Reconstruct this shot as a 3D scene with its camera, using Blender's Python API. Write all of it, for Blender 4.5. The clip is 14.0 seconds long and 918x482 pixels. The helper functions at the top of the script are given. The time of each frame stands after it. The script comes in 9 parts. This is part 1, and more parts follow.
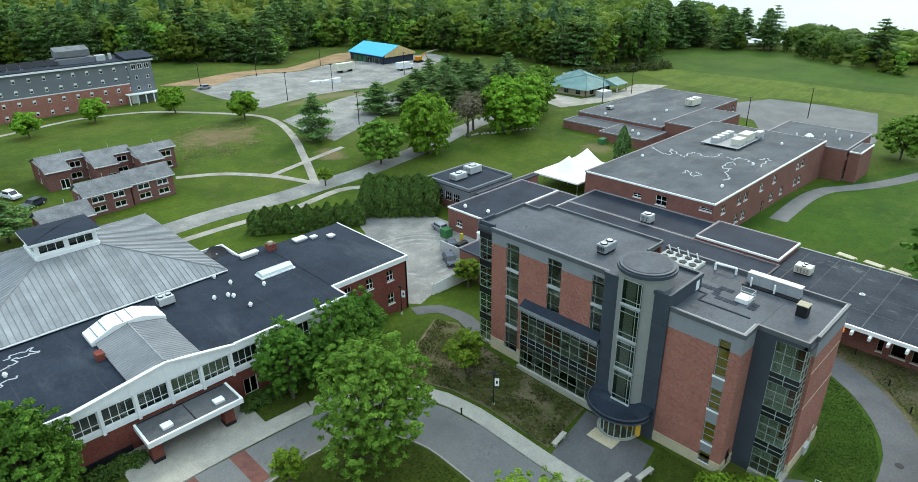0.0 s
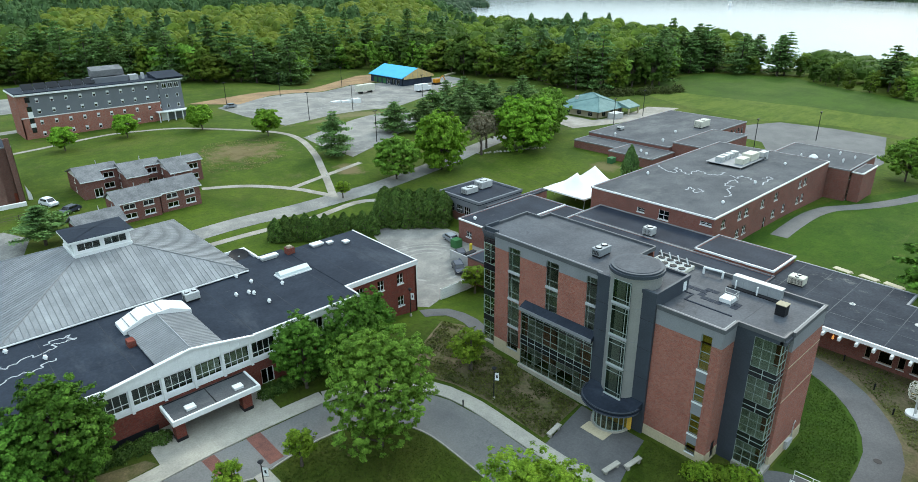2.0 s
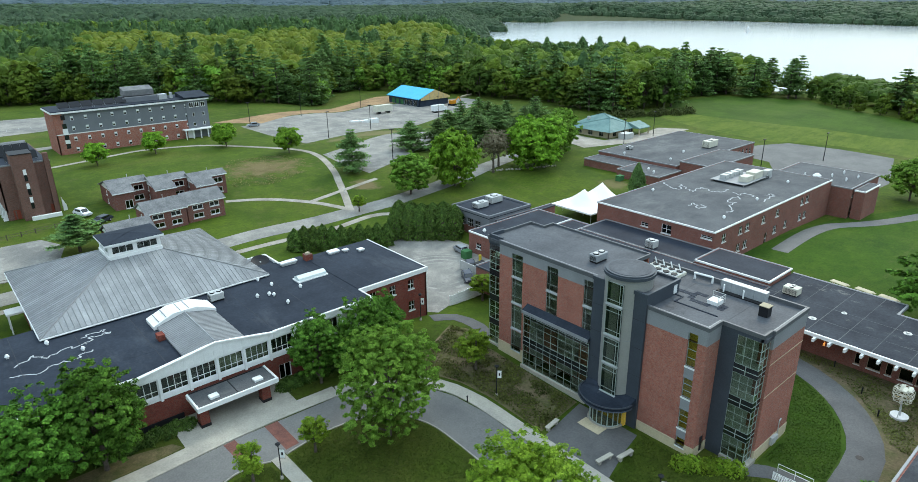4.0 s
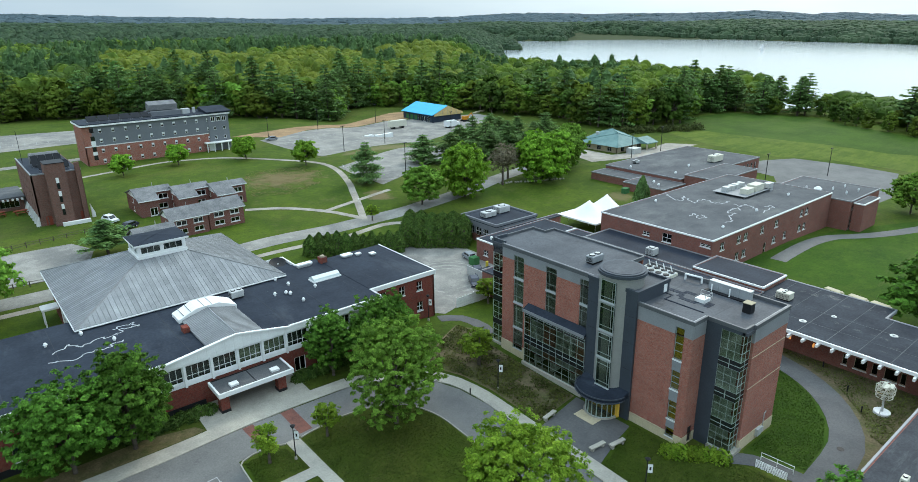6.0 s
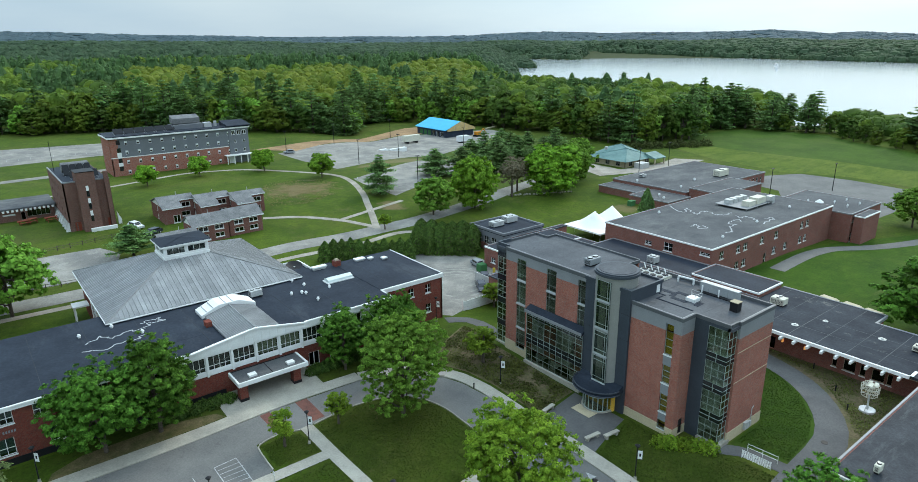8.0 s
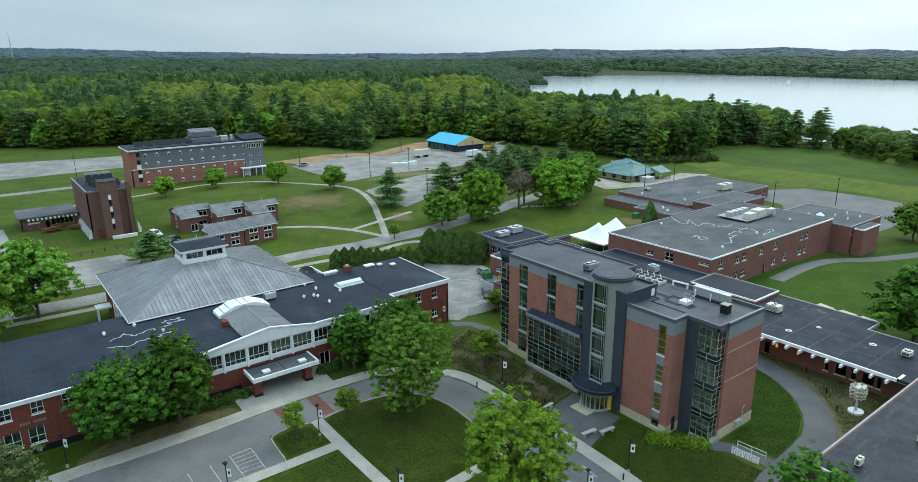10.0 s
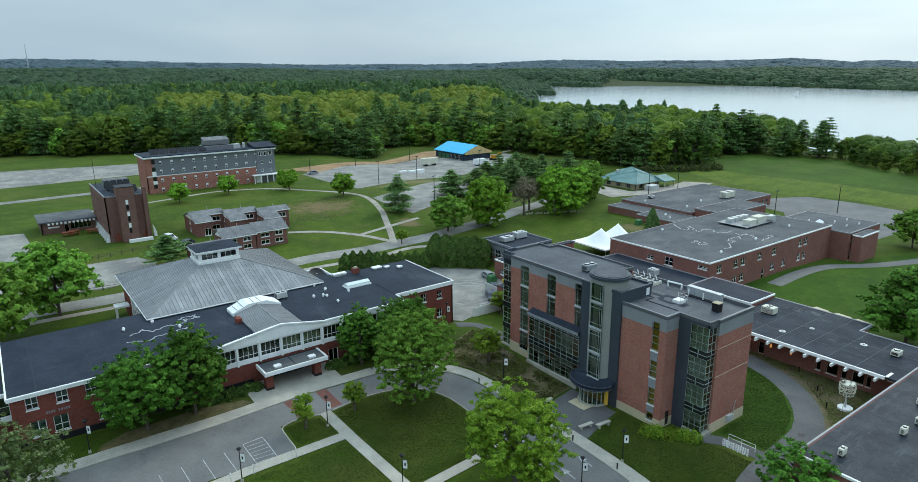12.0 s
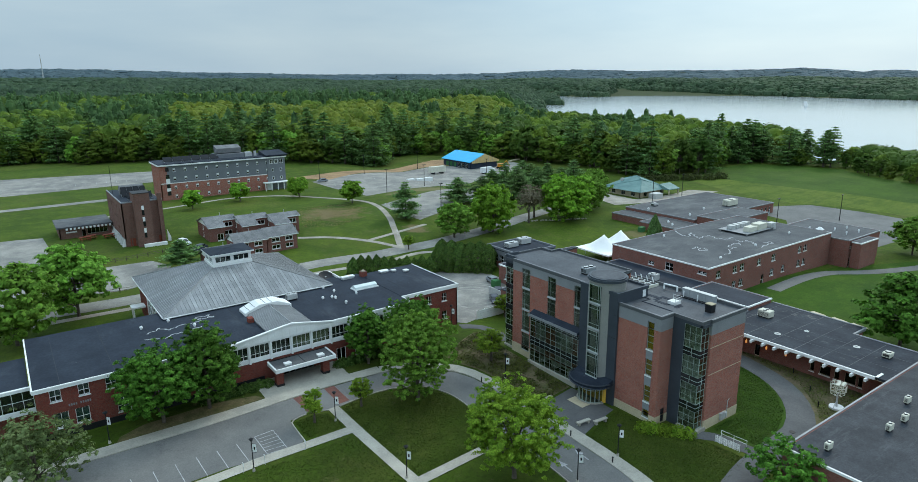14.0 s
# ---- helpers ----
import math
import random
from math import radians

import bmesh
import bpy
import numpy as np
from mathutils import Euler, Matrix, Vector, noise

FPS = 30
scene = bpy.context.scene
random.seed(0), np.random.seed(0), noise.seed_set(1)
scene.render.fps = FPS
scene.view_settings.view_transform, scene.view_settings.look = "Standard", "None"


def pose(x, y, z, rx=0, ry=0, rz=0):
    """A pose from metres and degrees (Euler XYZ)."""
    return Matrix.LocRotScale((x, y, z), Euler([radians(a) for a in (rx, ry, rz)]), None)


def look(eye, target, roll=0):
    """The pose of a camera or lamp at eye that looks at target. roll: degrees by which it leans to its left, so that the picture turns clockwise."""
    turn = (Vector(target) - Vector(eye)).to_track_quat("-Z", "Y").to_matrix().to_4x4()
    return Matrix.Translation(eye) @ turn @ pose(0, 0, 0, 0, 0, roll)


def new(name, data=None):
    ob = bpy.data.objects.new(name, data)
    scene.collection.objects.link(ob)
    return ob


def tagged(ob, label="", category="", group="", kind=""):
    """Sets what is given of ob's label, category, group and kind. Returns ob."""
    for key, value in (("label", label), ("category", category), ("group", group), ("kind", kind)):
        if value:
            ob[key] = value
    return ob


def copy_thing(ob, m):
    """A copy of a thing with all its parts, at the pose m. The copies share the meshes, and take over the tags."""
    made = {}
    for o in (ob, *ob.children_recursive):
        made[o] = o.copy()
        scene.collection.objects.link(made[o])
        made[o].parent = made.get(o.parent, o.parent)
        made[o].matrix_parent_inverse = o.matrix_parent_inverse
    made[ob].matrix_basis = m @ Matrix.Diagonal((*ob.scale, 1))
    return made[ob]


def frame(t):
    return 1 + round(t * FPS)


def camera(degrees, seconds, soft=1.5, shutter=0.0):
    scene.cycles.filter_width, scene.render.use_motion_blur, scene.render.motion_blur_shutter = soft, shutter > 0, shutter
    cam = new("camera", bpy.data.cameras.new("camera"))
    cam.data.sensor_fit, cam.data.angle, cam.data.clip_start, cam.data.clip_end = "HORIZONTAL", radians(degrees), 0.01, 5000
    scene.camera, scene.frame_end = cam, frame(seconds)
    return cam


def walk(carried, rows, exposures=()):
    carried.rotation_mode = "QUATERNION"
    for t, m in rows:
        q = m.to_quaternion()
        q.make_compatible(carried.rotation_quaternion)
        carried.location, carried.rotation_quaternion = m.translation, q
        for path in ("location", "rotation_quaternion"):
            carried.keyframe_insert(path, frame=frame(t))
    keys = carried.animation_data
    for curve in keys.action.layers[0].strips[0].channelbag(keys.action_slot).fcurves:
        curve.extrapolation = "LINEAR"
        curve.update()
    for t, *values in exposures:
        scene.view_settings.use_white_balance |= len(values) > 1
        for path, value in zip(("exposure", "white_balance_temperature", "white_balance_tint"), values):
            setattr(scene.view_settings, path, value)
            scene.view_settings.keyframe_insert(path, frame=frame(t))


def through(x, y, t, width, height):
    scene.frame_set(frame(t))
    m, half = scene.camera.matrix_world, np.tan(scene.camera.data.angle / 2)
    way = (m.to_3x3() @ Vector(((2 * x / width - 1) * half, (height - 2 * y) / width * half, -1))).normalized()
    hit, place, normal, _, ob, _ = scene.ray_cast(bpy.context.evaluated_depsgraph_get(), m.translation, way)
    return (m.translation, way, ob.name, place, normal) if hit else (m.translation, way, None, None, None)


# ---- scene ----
cam = camera(71.1, 14.0, soft=0.65)
PATH = [
    (0, (-53.269, -25.062, 49.373), (-52.003, -23.754, 48.543), -0.9),
    (0.5, (-54.062, -26.418, 49.362), (-52.8, -25.096, 48.551), -0.8),
    (1, (-54.758, -27.76, 49.304), (-53.5, -26.423, 48.51), -0.7),
    (1.5, (-55.526, -29.139, 49.328), (-54.275, -27.787, 48.549), -0.7),
    (2, (-56.232, -30.504, 49.284), (-54.987, -29.138, 48.521), -0.7),
    (2.5, (-57.014, -31.881, 49.361), (-55.775, -30.5, 48.615), -0.7),
    (3, (-57.755, -33.222, 49.396), (-56.52, -31.826, 48.668), -0.7),
    (5.5, (-61.411, -39.886, 49.497), (-60.206, -38.436, 48.832), -0.7),
    (6, (-62.156, -41.292, 49.402), (-60.955, -39.831, 48.752), -0.7),
    (6.5, (-62.928, -42.751, 49.432), (-61.733, -41.28, 48.795), -0.7),
    (7, (-63.642, -44.108, 49.339), (-62.453, -42.625, 48.715), -0.6),
    (7.5, (-64.342, -45.436, 49.304), (-63.16, -43.944, 48.692), -0.6),
    (8, (-65.003, -46.675, 49.233), (-63.825, -45.174, 48.633), -0.6),
    (10.5, (-67.84, -52.25, 49.103), (-66.685, -50.71, 48.559), -0.5),
    (11, (-68.332, -53.291, 49.053), (-67.182, -51.744, 48.516), -0.5),
    (11.5, (-68.82, -54.321, 49.091), (-67.675, -52.77, 48.56), -0.5),
    (12, (-69.355, -55.251, 49.004), (-68.211, -53.695, 48.481), -0.5),
    (12.5, (-69.804, -56.187, 49.01), (-68.665, -54.625, 48.495), -0.5),
    (13, (-70.255, -57.15, 49.099), (-69.121, -55.583, 48.59), -0.5),
    (13.5, (-70.719, -58.064, 49.069), (-69.588, -56.492, 48.569), -0.5),
    (14, (-71.133, -59.004, 49.1), (-70.006, -57.427, 48.605), -0.5),
]
walk(cam, [(t, look(eye, target, roll)) for t, eye, target, roll in PATH], [(0, 0.20, 7250, 6), (4, 0.14, 7150, 6), (9, -0.04, 7000, 5), (14, -0.26, 6850, 4)])

# ---------- world and light ----------
world = bpy.data.worlds.new("sky")
scene.world = world
world.use_nodes = True
wn = world.node_tree.nodes
wl = world.node_tree.links
wn.clear()
w_out = wn.new("ShaderNodeOutputWorld")
w_bg = wn.new("ShaderNodeBackground")
w_sky = wn.new("ShaderNodeTexSky")
w_sky.sky_type = "NISHITA"
w_sky.sun_disc = False
w_sky.sun_elevation = radians(38)
w_sky.sun_rotation = radians(78)
w_sky.air_density, w_sky.dust_density, w_sky.ozone_density = 1.2, 1.5, 1.5
w_geo = wn.new("ShaderNodeNewGeometry")
w_cl = wn.new("ShaderNodeTexNoise")
w_cl.inputs["Scale"].default_value = 2.2
w_cl.inputs["Detail"].default_value = 5.0
w_map = wn.new("ShaderNodeMapping")
w_map.inputs["Scale"].default_value = (1, 1, 5)
w_ramp = wn.new("ShaderNodeValToRGB")
w_ramp.color_ramp.elements[0].position, w_ramp.color_ramp.elements[0].color = 0.3, (5.0, 7.1, 9.6, 1)
w_ramp.color_ramp.elements[1].position, w_ramp.color_ramp.elements[1].color = 0.72, (6.9, 8.8, 10.8, 1)
w_mix = wn.new("ShaderNodeMixRGB")
w_mix.inputs[0].default_value = 0.86
wl.new(w_geo.outputs["Position"], w_map.inputs["Vector"])
wl.new(w_map.outputs["Vector"], w_cl.inputs["Vector"])
wl.new(w_cl.outputs["Fac"], w_ramp.inputs["Fac"])
wl.new(w_sky.outputs["Color"], w_mix.inputs[1])
wl.new(w_ramp.outputs["Color"], w_mix.inputs[2])
w_sep = wn.new("ShaderNodeSeparateXYZ")
w_nrm = wn.new("ShaderNodeVectorMath")
w_nrm.operation = "NORMALIZE"
wl.new(w_geo.outputs["Position"], w_nrm.inputs[0])
wl.new(w_nrm.outputs["Vector"], w_sep.inputs[0])
w_up = wn.new("ShaderNodeMapRange")
w_up.inputs["From Min"].default_value, w_up.inputs["From Max"].default_value = 0.12, 0.8
w_up.inputs["To Min"].default_value, w_up.inputs["To Max"].default_value = 0.93, 2.45
wl.new(w_sep.outputs["Z"], w_up.inputs["Value"])
w_gain = wn.new("ShaderNodeVectorMath")
w_gain.operation = "SCALE"
# the overcast is brighter and warmer towards the veiled sun
w_dot = wn.new("ShaderNodeVectorMath")
w_dot.operation = "DOT_PRODUCT"
w_dot.inputs[1].default_value = (0.93, 0.22, 0.3)
wl.new(w_nrm.outputs["Vector"], w_dot.inputs[0])
w_side = wn.new("ShaderNodeMapRange")
w_side.interpolation_type = "SMOOTHSTEP"
w_side.inputs["From Min"].default_value, w_side.inputs["From Max"].default_value = 0.62, 1.0
wl.new(w_dot.outputs["Value"], w_side.inputs["Value"])
w_warm = wn.new("ShaderNodeMixRGB")
w_warm.blend_type = "MULTIPLY"
w_warm.inputs[2].default_value = (1.42, 1.42, 1.38, 1)
wl.new(w_side.outputs["Result"], w_warm.inputs[0])
wl.new(w_mix.outputs["Color"], w_warm.inputs[1])
wl.new(w_warm.outputs["Color"], w_gain.inputs[0])
wl.new(w_up.outputs["Result"], w_gain.inputs["Scale"])
wl.new(w_gain.outputs["Vector"], w_bg.inputs["Color"])
wl.new(w_bg.outputs["Background"], w_out.inputs["Surface"])
w_bg.inputs["Strength"].default_value = 0.1

sun = new("sun", bpy.data.lights.new("sun", "SUN"))
sun.data.energy = 1.2
sun.data.angle = radians(14)
sun.data.color = (1.0, 0.95, 0.88)
sun.matrix_world = look((0, 0, 100), (-90, -30, 25))

# ---------- materials ----------


def mat(name, col, rough=0.8, col2=None, scale=0.5, fine=8.0, bump=0.15, metal=0.0, spec=0.15, spread=0.25, obj_var=0.0):
    """A surface with stains at a large scale and grain at a small one."""
    m = bpy.data.materials.new(name)
    m.use_nodes = True
    n, l = m.node_tree.nodes, m.node_tree.links
    b = n["Principled BSDF"]
    b.inputs["Roughness"].default_value = rough
    b.inputs["Metallic"].default_value = metal
    b.inputs["Specular IOR Level"].default_value = spec
    geo = n.new("ShaderNodeNewGeometry")
    big = n.new("ShaderNodeTexNoise")
    big.inputs["Scale"].default_value = scale
    big.inputs["Detail"].default_value = 6
    big.inputs["Roughness"].default_value = 0.65
    small = n.new("ShaderNodeTexNoise")
    small.inputs["Scale"].default_value = fine
    small.inputs["Detail"].default_value = 3
    l.new(geo.outputs["Position"], big.inputs["Vector"])
    l.new(geo.outputs["Position"], small.inputs["Vector"])
    c2 = col2 or tuple(c * (1 - spread) for c in col)
    r = n.new("ShaderNodeValToRGB")
    r.color_ramp.elements[0].position, r.color_ramp.elements[0].color = 0.36, (*c2, 1)
    r.color_ramp.elements[1].position, r.color_ramp.elements[1].color = 0.64, (*col, 1)
    l.new(big.outputs["Fac"], r.inputs["Fac"])
    hsv = n.new("ShaderNodeHueSaturation")
    mr = n.new("ShaderNodeMapRange")
    mr.inputs["From Min"].default_value, mr.inputs["From Max"].default_value = 0.25, 0.75
    mr.inputs["To Min"].default_value, mr.inputs["To Max"].default_value = 1 - spread * 0.7, 1 + spread * 0.7
    l.new(small.outputs["Fac"], mr.inputs["Value"])
    if obj_var:
        oi = n.new("ShaderNodeObjectInfo")
        mo = n.new("ShaderNodeMapRange")
        mo.inputs["To Min"].default_value, mo.inputs["To Max"].default_value = 1 - obj_var, 1 + obj_var
        mul = n.new("ShaderNodeMath")
        mul.operation = "MULTIPLY"
        l.new(oi.outputs["Random"], mo.inputs["Value"])
        l.new(mo.outputs["Result"], mul.inputs[0])
        l.new(mr.outputs["Result"], mul.inputs[1])
        l.new(mul.outputs[0], hsv.inputs["Value"])
    else:
        l.new(mr.outputs["Result"], hsv.inputs["Value"])
    l.new(r.outputs["Color"], hsv.inputs["Color"])
    l.new(hsv.outputs["Color"], b.inputs["Base Color"])
    if bump:
        bp = n.new("ShaderNodeBump")
        bp.inputs["Strength"].default_value = bump
        bp.inputs["Distance"].default_value = 0.05
        l.new(small.outputs["Fac"], bp.inputs["Height"])
        l.new(bp.outputs["Normal"], b.inputs["Normal"])
    return m


def stain(m, col, scale, lo, hi, amount, stretch=(1, 1, 1), rough=0.7):
    """Patches of another colour with ragged edges, laid over a surface."""
    n, l = m.node_tree.nodes, m.node_tree.links
    b = n["Principled BSDF"]
    src = b.inputs["Base Color"].links[0].from_socket
    geo = n.new("ShaderNodeNewGeometry")
    mp = n.new("ShaderNodeMapping")
    mp.inputs["Scale"].default_value = stretch
    l.new(geo.outputs["Position"], mp.inputs["Vector"])
    t = n.new("ShaderNodeTexNoise")
    t.inputs["Scale"].default_value = scale
    t.inputs["Detail"].default_value = 9
    t.inputs["Roughness"].default_value = rough
    l.new(mp.outputs["Vector"], t.inputs["Vector"])
    r = n.new("ShaderNodeMapRange")
    r.inputs["From Min"].default_value, r.inputs["From Max"].default_value = lo, hi
    r.inputs["To Max"].default_value = amount
    l.new(t.outputs["Fac"], r.inputs["Value"])
    x = n.new("ShaderNodeMixRGB")
    x.inputs[2].default_value = (*col, 1)
    l.new(r.outputs["Result"], x.inputs[0])
    l.new(src, x.inputs[1])
    l.new(x.outputs[0], b.inputs["Base Color"])
    return m


def brick_mat(name, c1, c2, mortar, row=0.075, width=0.22):
    """Brickwork of real size, with courses along z and along x + y."""
    m = mat(name, c1, 0.85, bump=0, scale=0.35)
    n, l = m.node_tree.nodes, m.node_tree.links
    b = n["Principled BSDF"]
    geo = n.new("ShaderNodeNewGeometry")
    sep = n.new("ShaderNodeSeparateXYZ")
    add = n.new("ShaderNodeMath")
    comb = n.new("ShaderNodeCombineXYZ")
    br = n.new("ShaderNodeTexBrick")
    l.new(geo.outputs["Position"], sep.inputs[0])
    l.new(sep.outputs["X"], add.inputs[0])
    l.new(sep.outputs["Y"], add.inputs[1])
    l.new(add.outputs[0], comb.inputs["X"])
    l.new(sep.outputs["Z"], comb.inputs["Y"])
    l.new(comb.outputs[0], br.inputs["Vector"])
    br.inputs["Scale"].default_value = 1.0
    br.inputs["Brick Width"].default_value = width
    br.inputs["Row Height"].default_value = row
    br.inputs["Mortar Size"].default_value = 0.006
    br.inputs["Color1"].default_value = (*c1, 1)
    br.inputs["Color2"].default_value = (*c2, 1)
    br.inputs["Mortar"].default_value = (*mortar, 1)
    st = n.new("ShaderNodeTexNoise")
    st.inputs["Scale"].default_value = 0.45
    st.inputs["Detail"].default_value = 7
    l.new(geo.outputs["Position"], st.inputs["Vector"])
    pt = n.new("ShaderNodeTexNoise")
    pt.inputs["Scale"].default_value = 2.6
    pt.inputs["Detail"].default_value = 4
    l.new(comb.outputs[0], pt.inputs["Vector"])
    ad = n.new("ShaderNodeMath")
    l.new(st.outputs["Fac"], ad.inputs[0])
    l.new(pt.outputs["Fac"], ad.inputs[1])
    mr = n.new("ShaderNodeMapRange")
    mr.inputs["From Min"].default_value, mr.inputs["From Max"].default_value = 0.7, 1.3
    mr.inputs["To Min"].default_value, mr.inputs["To Max"].default_value = 0.84, 1.16
    l.new(ad.outputs[0], mr.inputs["Value"])
    hs = n.new("ShaderNodeHueSaturation")
    l.new(mr.outputs["Result"], hs.inputs["Value"])
    l.new(br.outputs["Color"], hs.inputs["Color"])
    l.new(hs.outputs["Color"], b.inputs["Base Color"])
    bp = n.new("ShaderNodeBump")
    bp.inputs["Strength"].default_value = 0.4
    bp.inputs["Distance"].default_value = 0.01
    l.new(br.outputs["Fac"], bp.inputs["Height"])
    bp.invert = True
    l.new(bp.outputs["Normal"], b.inputs["Normal"])
    return m


def glass_mat(name, tint=(0.55, 0.68, 0.62), rough=0.03, gloss=0.05):
    """A thin pane: it lets tinted light through and mirrors the sky at a slant."""
    m = bpy.data.materials.new(name)
    m.use_nodes = True
    n, l = m.node_tree.nodes, m.node_tree.links
    n.clear()
    out = n.new("ShaderNodeOutputMaterial")
    tr = n.new("ShaderNodeBsdfTransparent")
    tr.inputs["Color"].default_value = (*tint, 1)
    gl = n.new("ShaderNodeBsdfGlossy")
    gl.inputs["Roughness"].default_value = rough
    gl.inputs["Color"].default_value = (0.9, 0.97, 0.95, 1)
    lw = n.new("ShaderNodeLayerWeight")
    pw = n.new("ShaderNodeMath")
    pw.operation = "POWER"
    pw.inputs[1].default_value = 3.5
    l.new(lw.outputs["Facing"], pw.inputs[0])
    fr = n.new("ShaderNodeMapRange")
    fr.inputs["To Min"].default_value, fr.inputs["To Max"].default_value = gloss, 0.8
    l.new(pw.outputs[0], fr.inputs["Value"])
    mx = n.new("ShaderNodeMixShader")
    geo = n.new("ShaderNodeNewGeometry")
    no = n.new("ShaderNodeTexNoise")
    no.inputs["Scale"].default_value = 0.6
    l.new(geo.outputs["Position"], no.inputs["Vector"])
    bp = n.new("ShaderNodeBump")
    bp.inputs["Strength"].default_value = 0.03
    l.new(no.outputs["Fac"], bp.inputs["Height"])
    l.new(bp.outputs["Normal"], gl.inputs["Normal"])
    l.new(fr.outputs[0], mx.inputs[0])
    l.new(tr.outputs[0], mx.inputs[1])
    l.new(gl.outputs[0], mx.inputs[2])
    l.new(mx.outputs[0], out.inputs["Surface"])
    return m


def leaf_mat(name, col, col2, var=0.25, size=0.35, through=0.3):
    """Foliage: tone drifts from bough to bough and from leaf to leaf, and some light comes through."""
    m = bpy.data.materials.new(name)
    m.use_nodes = True
    n, l = m.node_tree.nodes, m.node_tree.links
    b = n["Principled BSDF"]
    b.inputs["Roughness"].default_value = 0.7
    b.inputs["Specular IOR Level"].default_value = 0.1
    geo = n.new("ShaderNodeNewGeometry")
    oi = n.new("ShaderNodeObjectInfo")
    no = n.new("ShaderNodeTexNoise")
    no.inputs["Scale"].default_value = size
    no.inputs["Detail"].default_value = 4
    l.new(geo.outputs["Position"], no.inputs["Vector"])
    r = n.new("ShaderNodeValToRGB")
    r.color_ramp.elements[0].position, r.color_ramp.elements[0].color = 0.36, (*col2, 1)
    r.color_ramp.elements[1].position, r.color_ramp.elements[1].color = 0.64, (*col, 1)
    l.new(no.outputs["Fac"], r.inputs["Fac"])
    hs = n.new("ShaderNodeHueSaturation")
    mr = n.new("ShaderNodeMapRange")
    mr.inputs["To Min"].default_value, mr.inputs["To Max"].default_value = 1 - var, 1 + var
    l.new(geo.outputs["Random Per Island"], mr.inputs["Value"])
    mo = n.new("ShaderNodeMapRange")
    mo.inputs["To Min"].default_value, mo.inputs["To Max"].default_value = 0.82, 1.18
    l.new(oi.outputs["Random"], mo.inputs["Value"])
    mu = n.new("ShaderNodeMath")
    mu.operation = "MULTIPLY"
    l.new(mr.outputs["Result"], mu.inputs[0])
    l.new(mo.outputs["Result"], mu.inputs[1])
    l.new(mu.outputs[0], hs.inputs["Value"])
    mh = n.new("ShaderNodeMapRange")
    mh.inputs["To Min"].default_value, mh.inputs["To Max"].default_value = 0.494, 0.506
    l.new(oi.outputs["Random"], mh.inputs["Value"])
    l.new(mh.outputs["Result"], hs.inputs["Hue"])
    l.new(r.outputs["Color"], hs.inputs["Color"])
    l.new(hs.outputs["Color"], b.inputs["Base Color"])
    tr = n.new("ShaderNodeBsdfTranslucent")
    l.new(hs.outputs["Color"], tr.inputs["Color"])
    mx = n.new("ShaderNodeMixShader")
    mx.inputs[0].default_value = through
    l.new(b.outputs[0], mx.inputs[1])
    l.new(tr.outputs[0], mx.inputs[2])
    l.new(mx.outputs[0], n["Material Output"].inputs["Surface"])
    return m


M_BRICK_DARK = brick_mat("brick_red", (0.215, 0.052, 0.034), (0.145, 0.036, 0.026), (0.16, 0.10, 0.085))
M_BRICK_SB = brick_mat("brick_brown_red", (0.345, 0.128, 0.090), (0.255, 0.090, 0.066), (0.31, 0.225, 0.19))
M_BRICK_GYM = brick_mat("brick_plum", (0.25, 0.102, 0.078), (0.18, 0.070, 0.055), (0.19, 0.14, 0.12))
M_BRICK_TOWER = brick_mat("brick_brown", (0.195, 0.100, 0.078), (0.135, 0.068, 0.054), (0.16, 0.12, 0.10))
M_STONE = mat("cast_stone", (0.52, 0.44, 0.30), 0.8, fine=5, spread=0.15)
M_ROOF = mat("roof_membrane", (0.026, 0.034, 0.048), 0.7, (0.014, 0.019, 0.029), 0.16, 3.0, 0.1, spread=0.3, spec=0.12)
stain(M_ROOF, (0.075, 0.085, 0.098), 0.11, 0.56, 0.70, 0.5, (1, 0.35, 1), 0.75)
stain(M_ROOF, (0.12, 0.125, 0.13), 0.35, 0.64, 0.70, 0.6, (0.4, 1, 1), 0.8)
M_ROOF_WORN = mat("worn_membrane", (0.044, 0.050, 0.060), 0.8, (0.024, 0.028, 0.036), 0.2, 3.0, 0.1, spread=0.3, spec=0.12)
stain(M_ROOF_WORN, (0.19, 0.185, 0.165), 0.17, 0.585, 0.66, 0.75, (1, 0.45, 1), 0.8)
M_ROOF_SEAM = mat("membrane_seam", (0.044, 0.049, 0.058), 0.8, spread=0.3, bump=0)
M_ROOF_GREY = mat("roof_ballast", (0.108, 0.111, 0.115), 0.85, (0.066, 0.069, 0.074), 0.12, 6.0, 0.3, spread=0.3)
stain(M_ROOF_GREY, (0.19, 0.19, 0.18), 0.09, 0.52, 0.68, 0.6, (0.5, 1, 1), 0.8)
stain(M_ROOF_GREY, (0.045, 0.048, 0.052), 0.5, 0.56, 0.68, 0.7, (1, 1, 1), 0.8)
M_ROOF_MID = mat("roof_membrane_grey", (0.082, 0.089, 0.10), 0.6, (0.05, 0.055, 0.064), 0.2, 4.0, 0.15, spread=0.28)
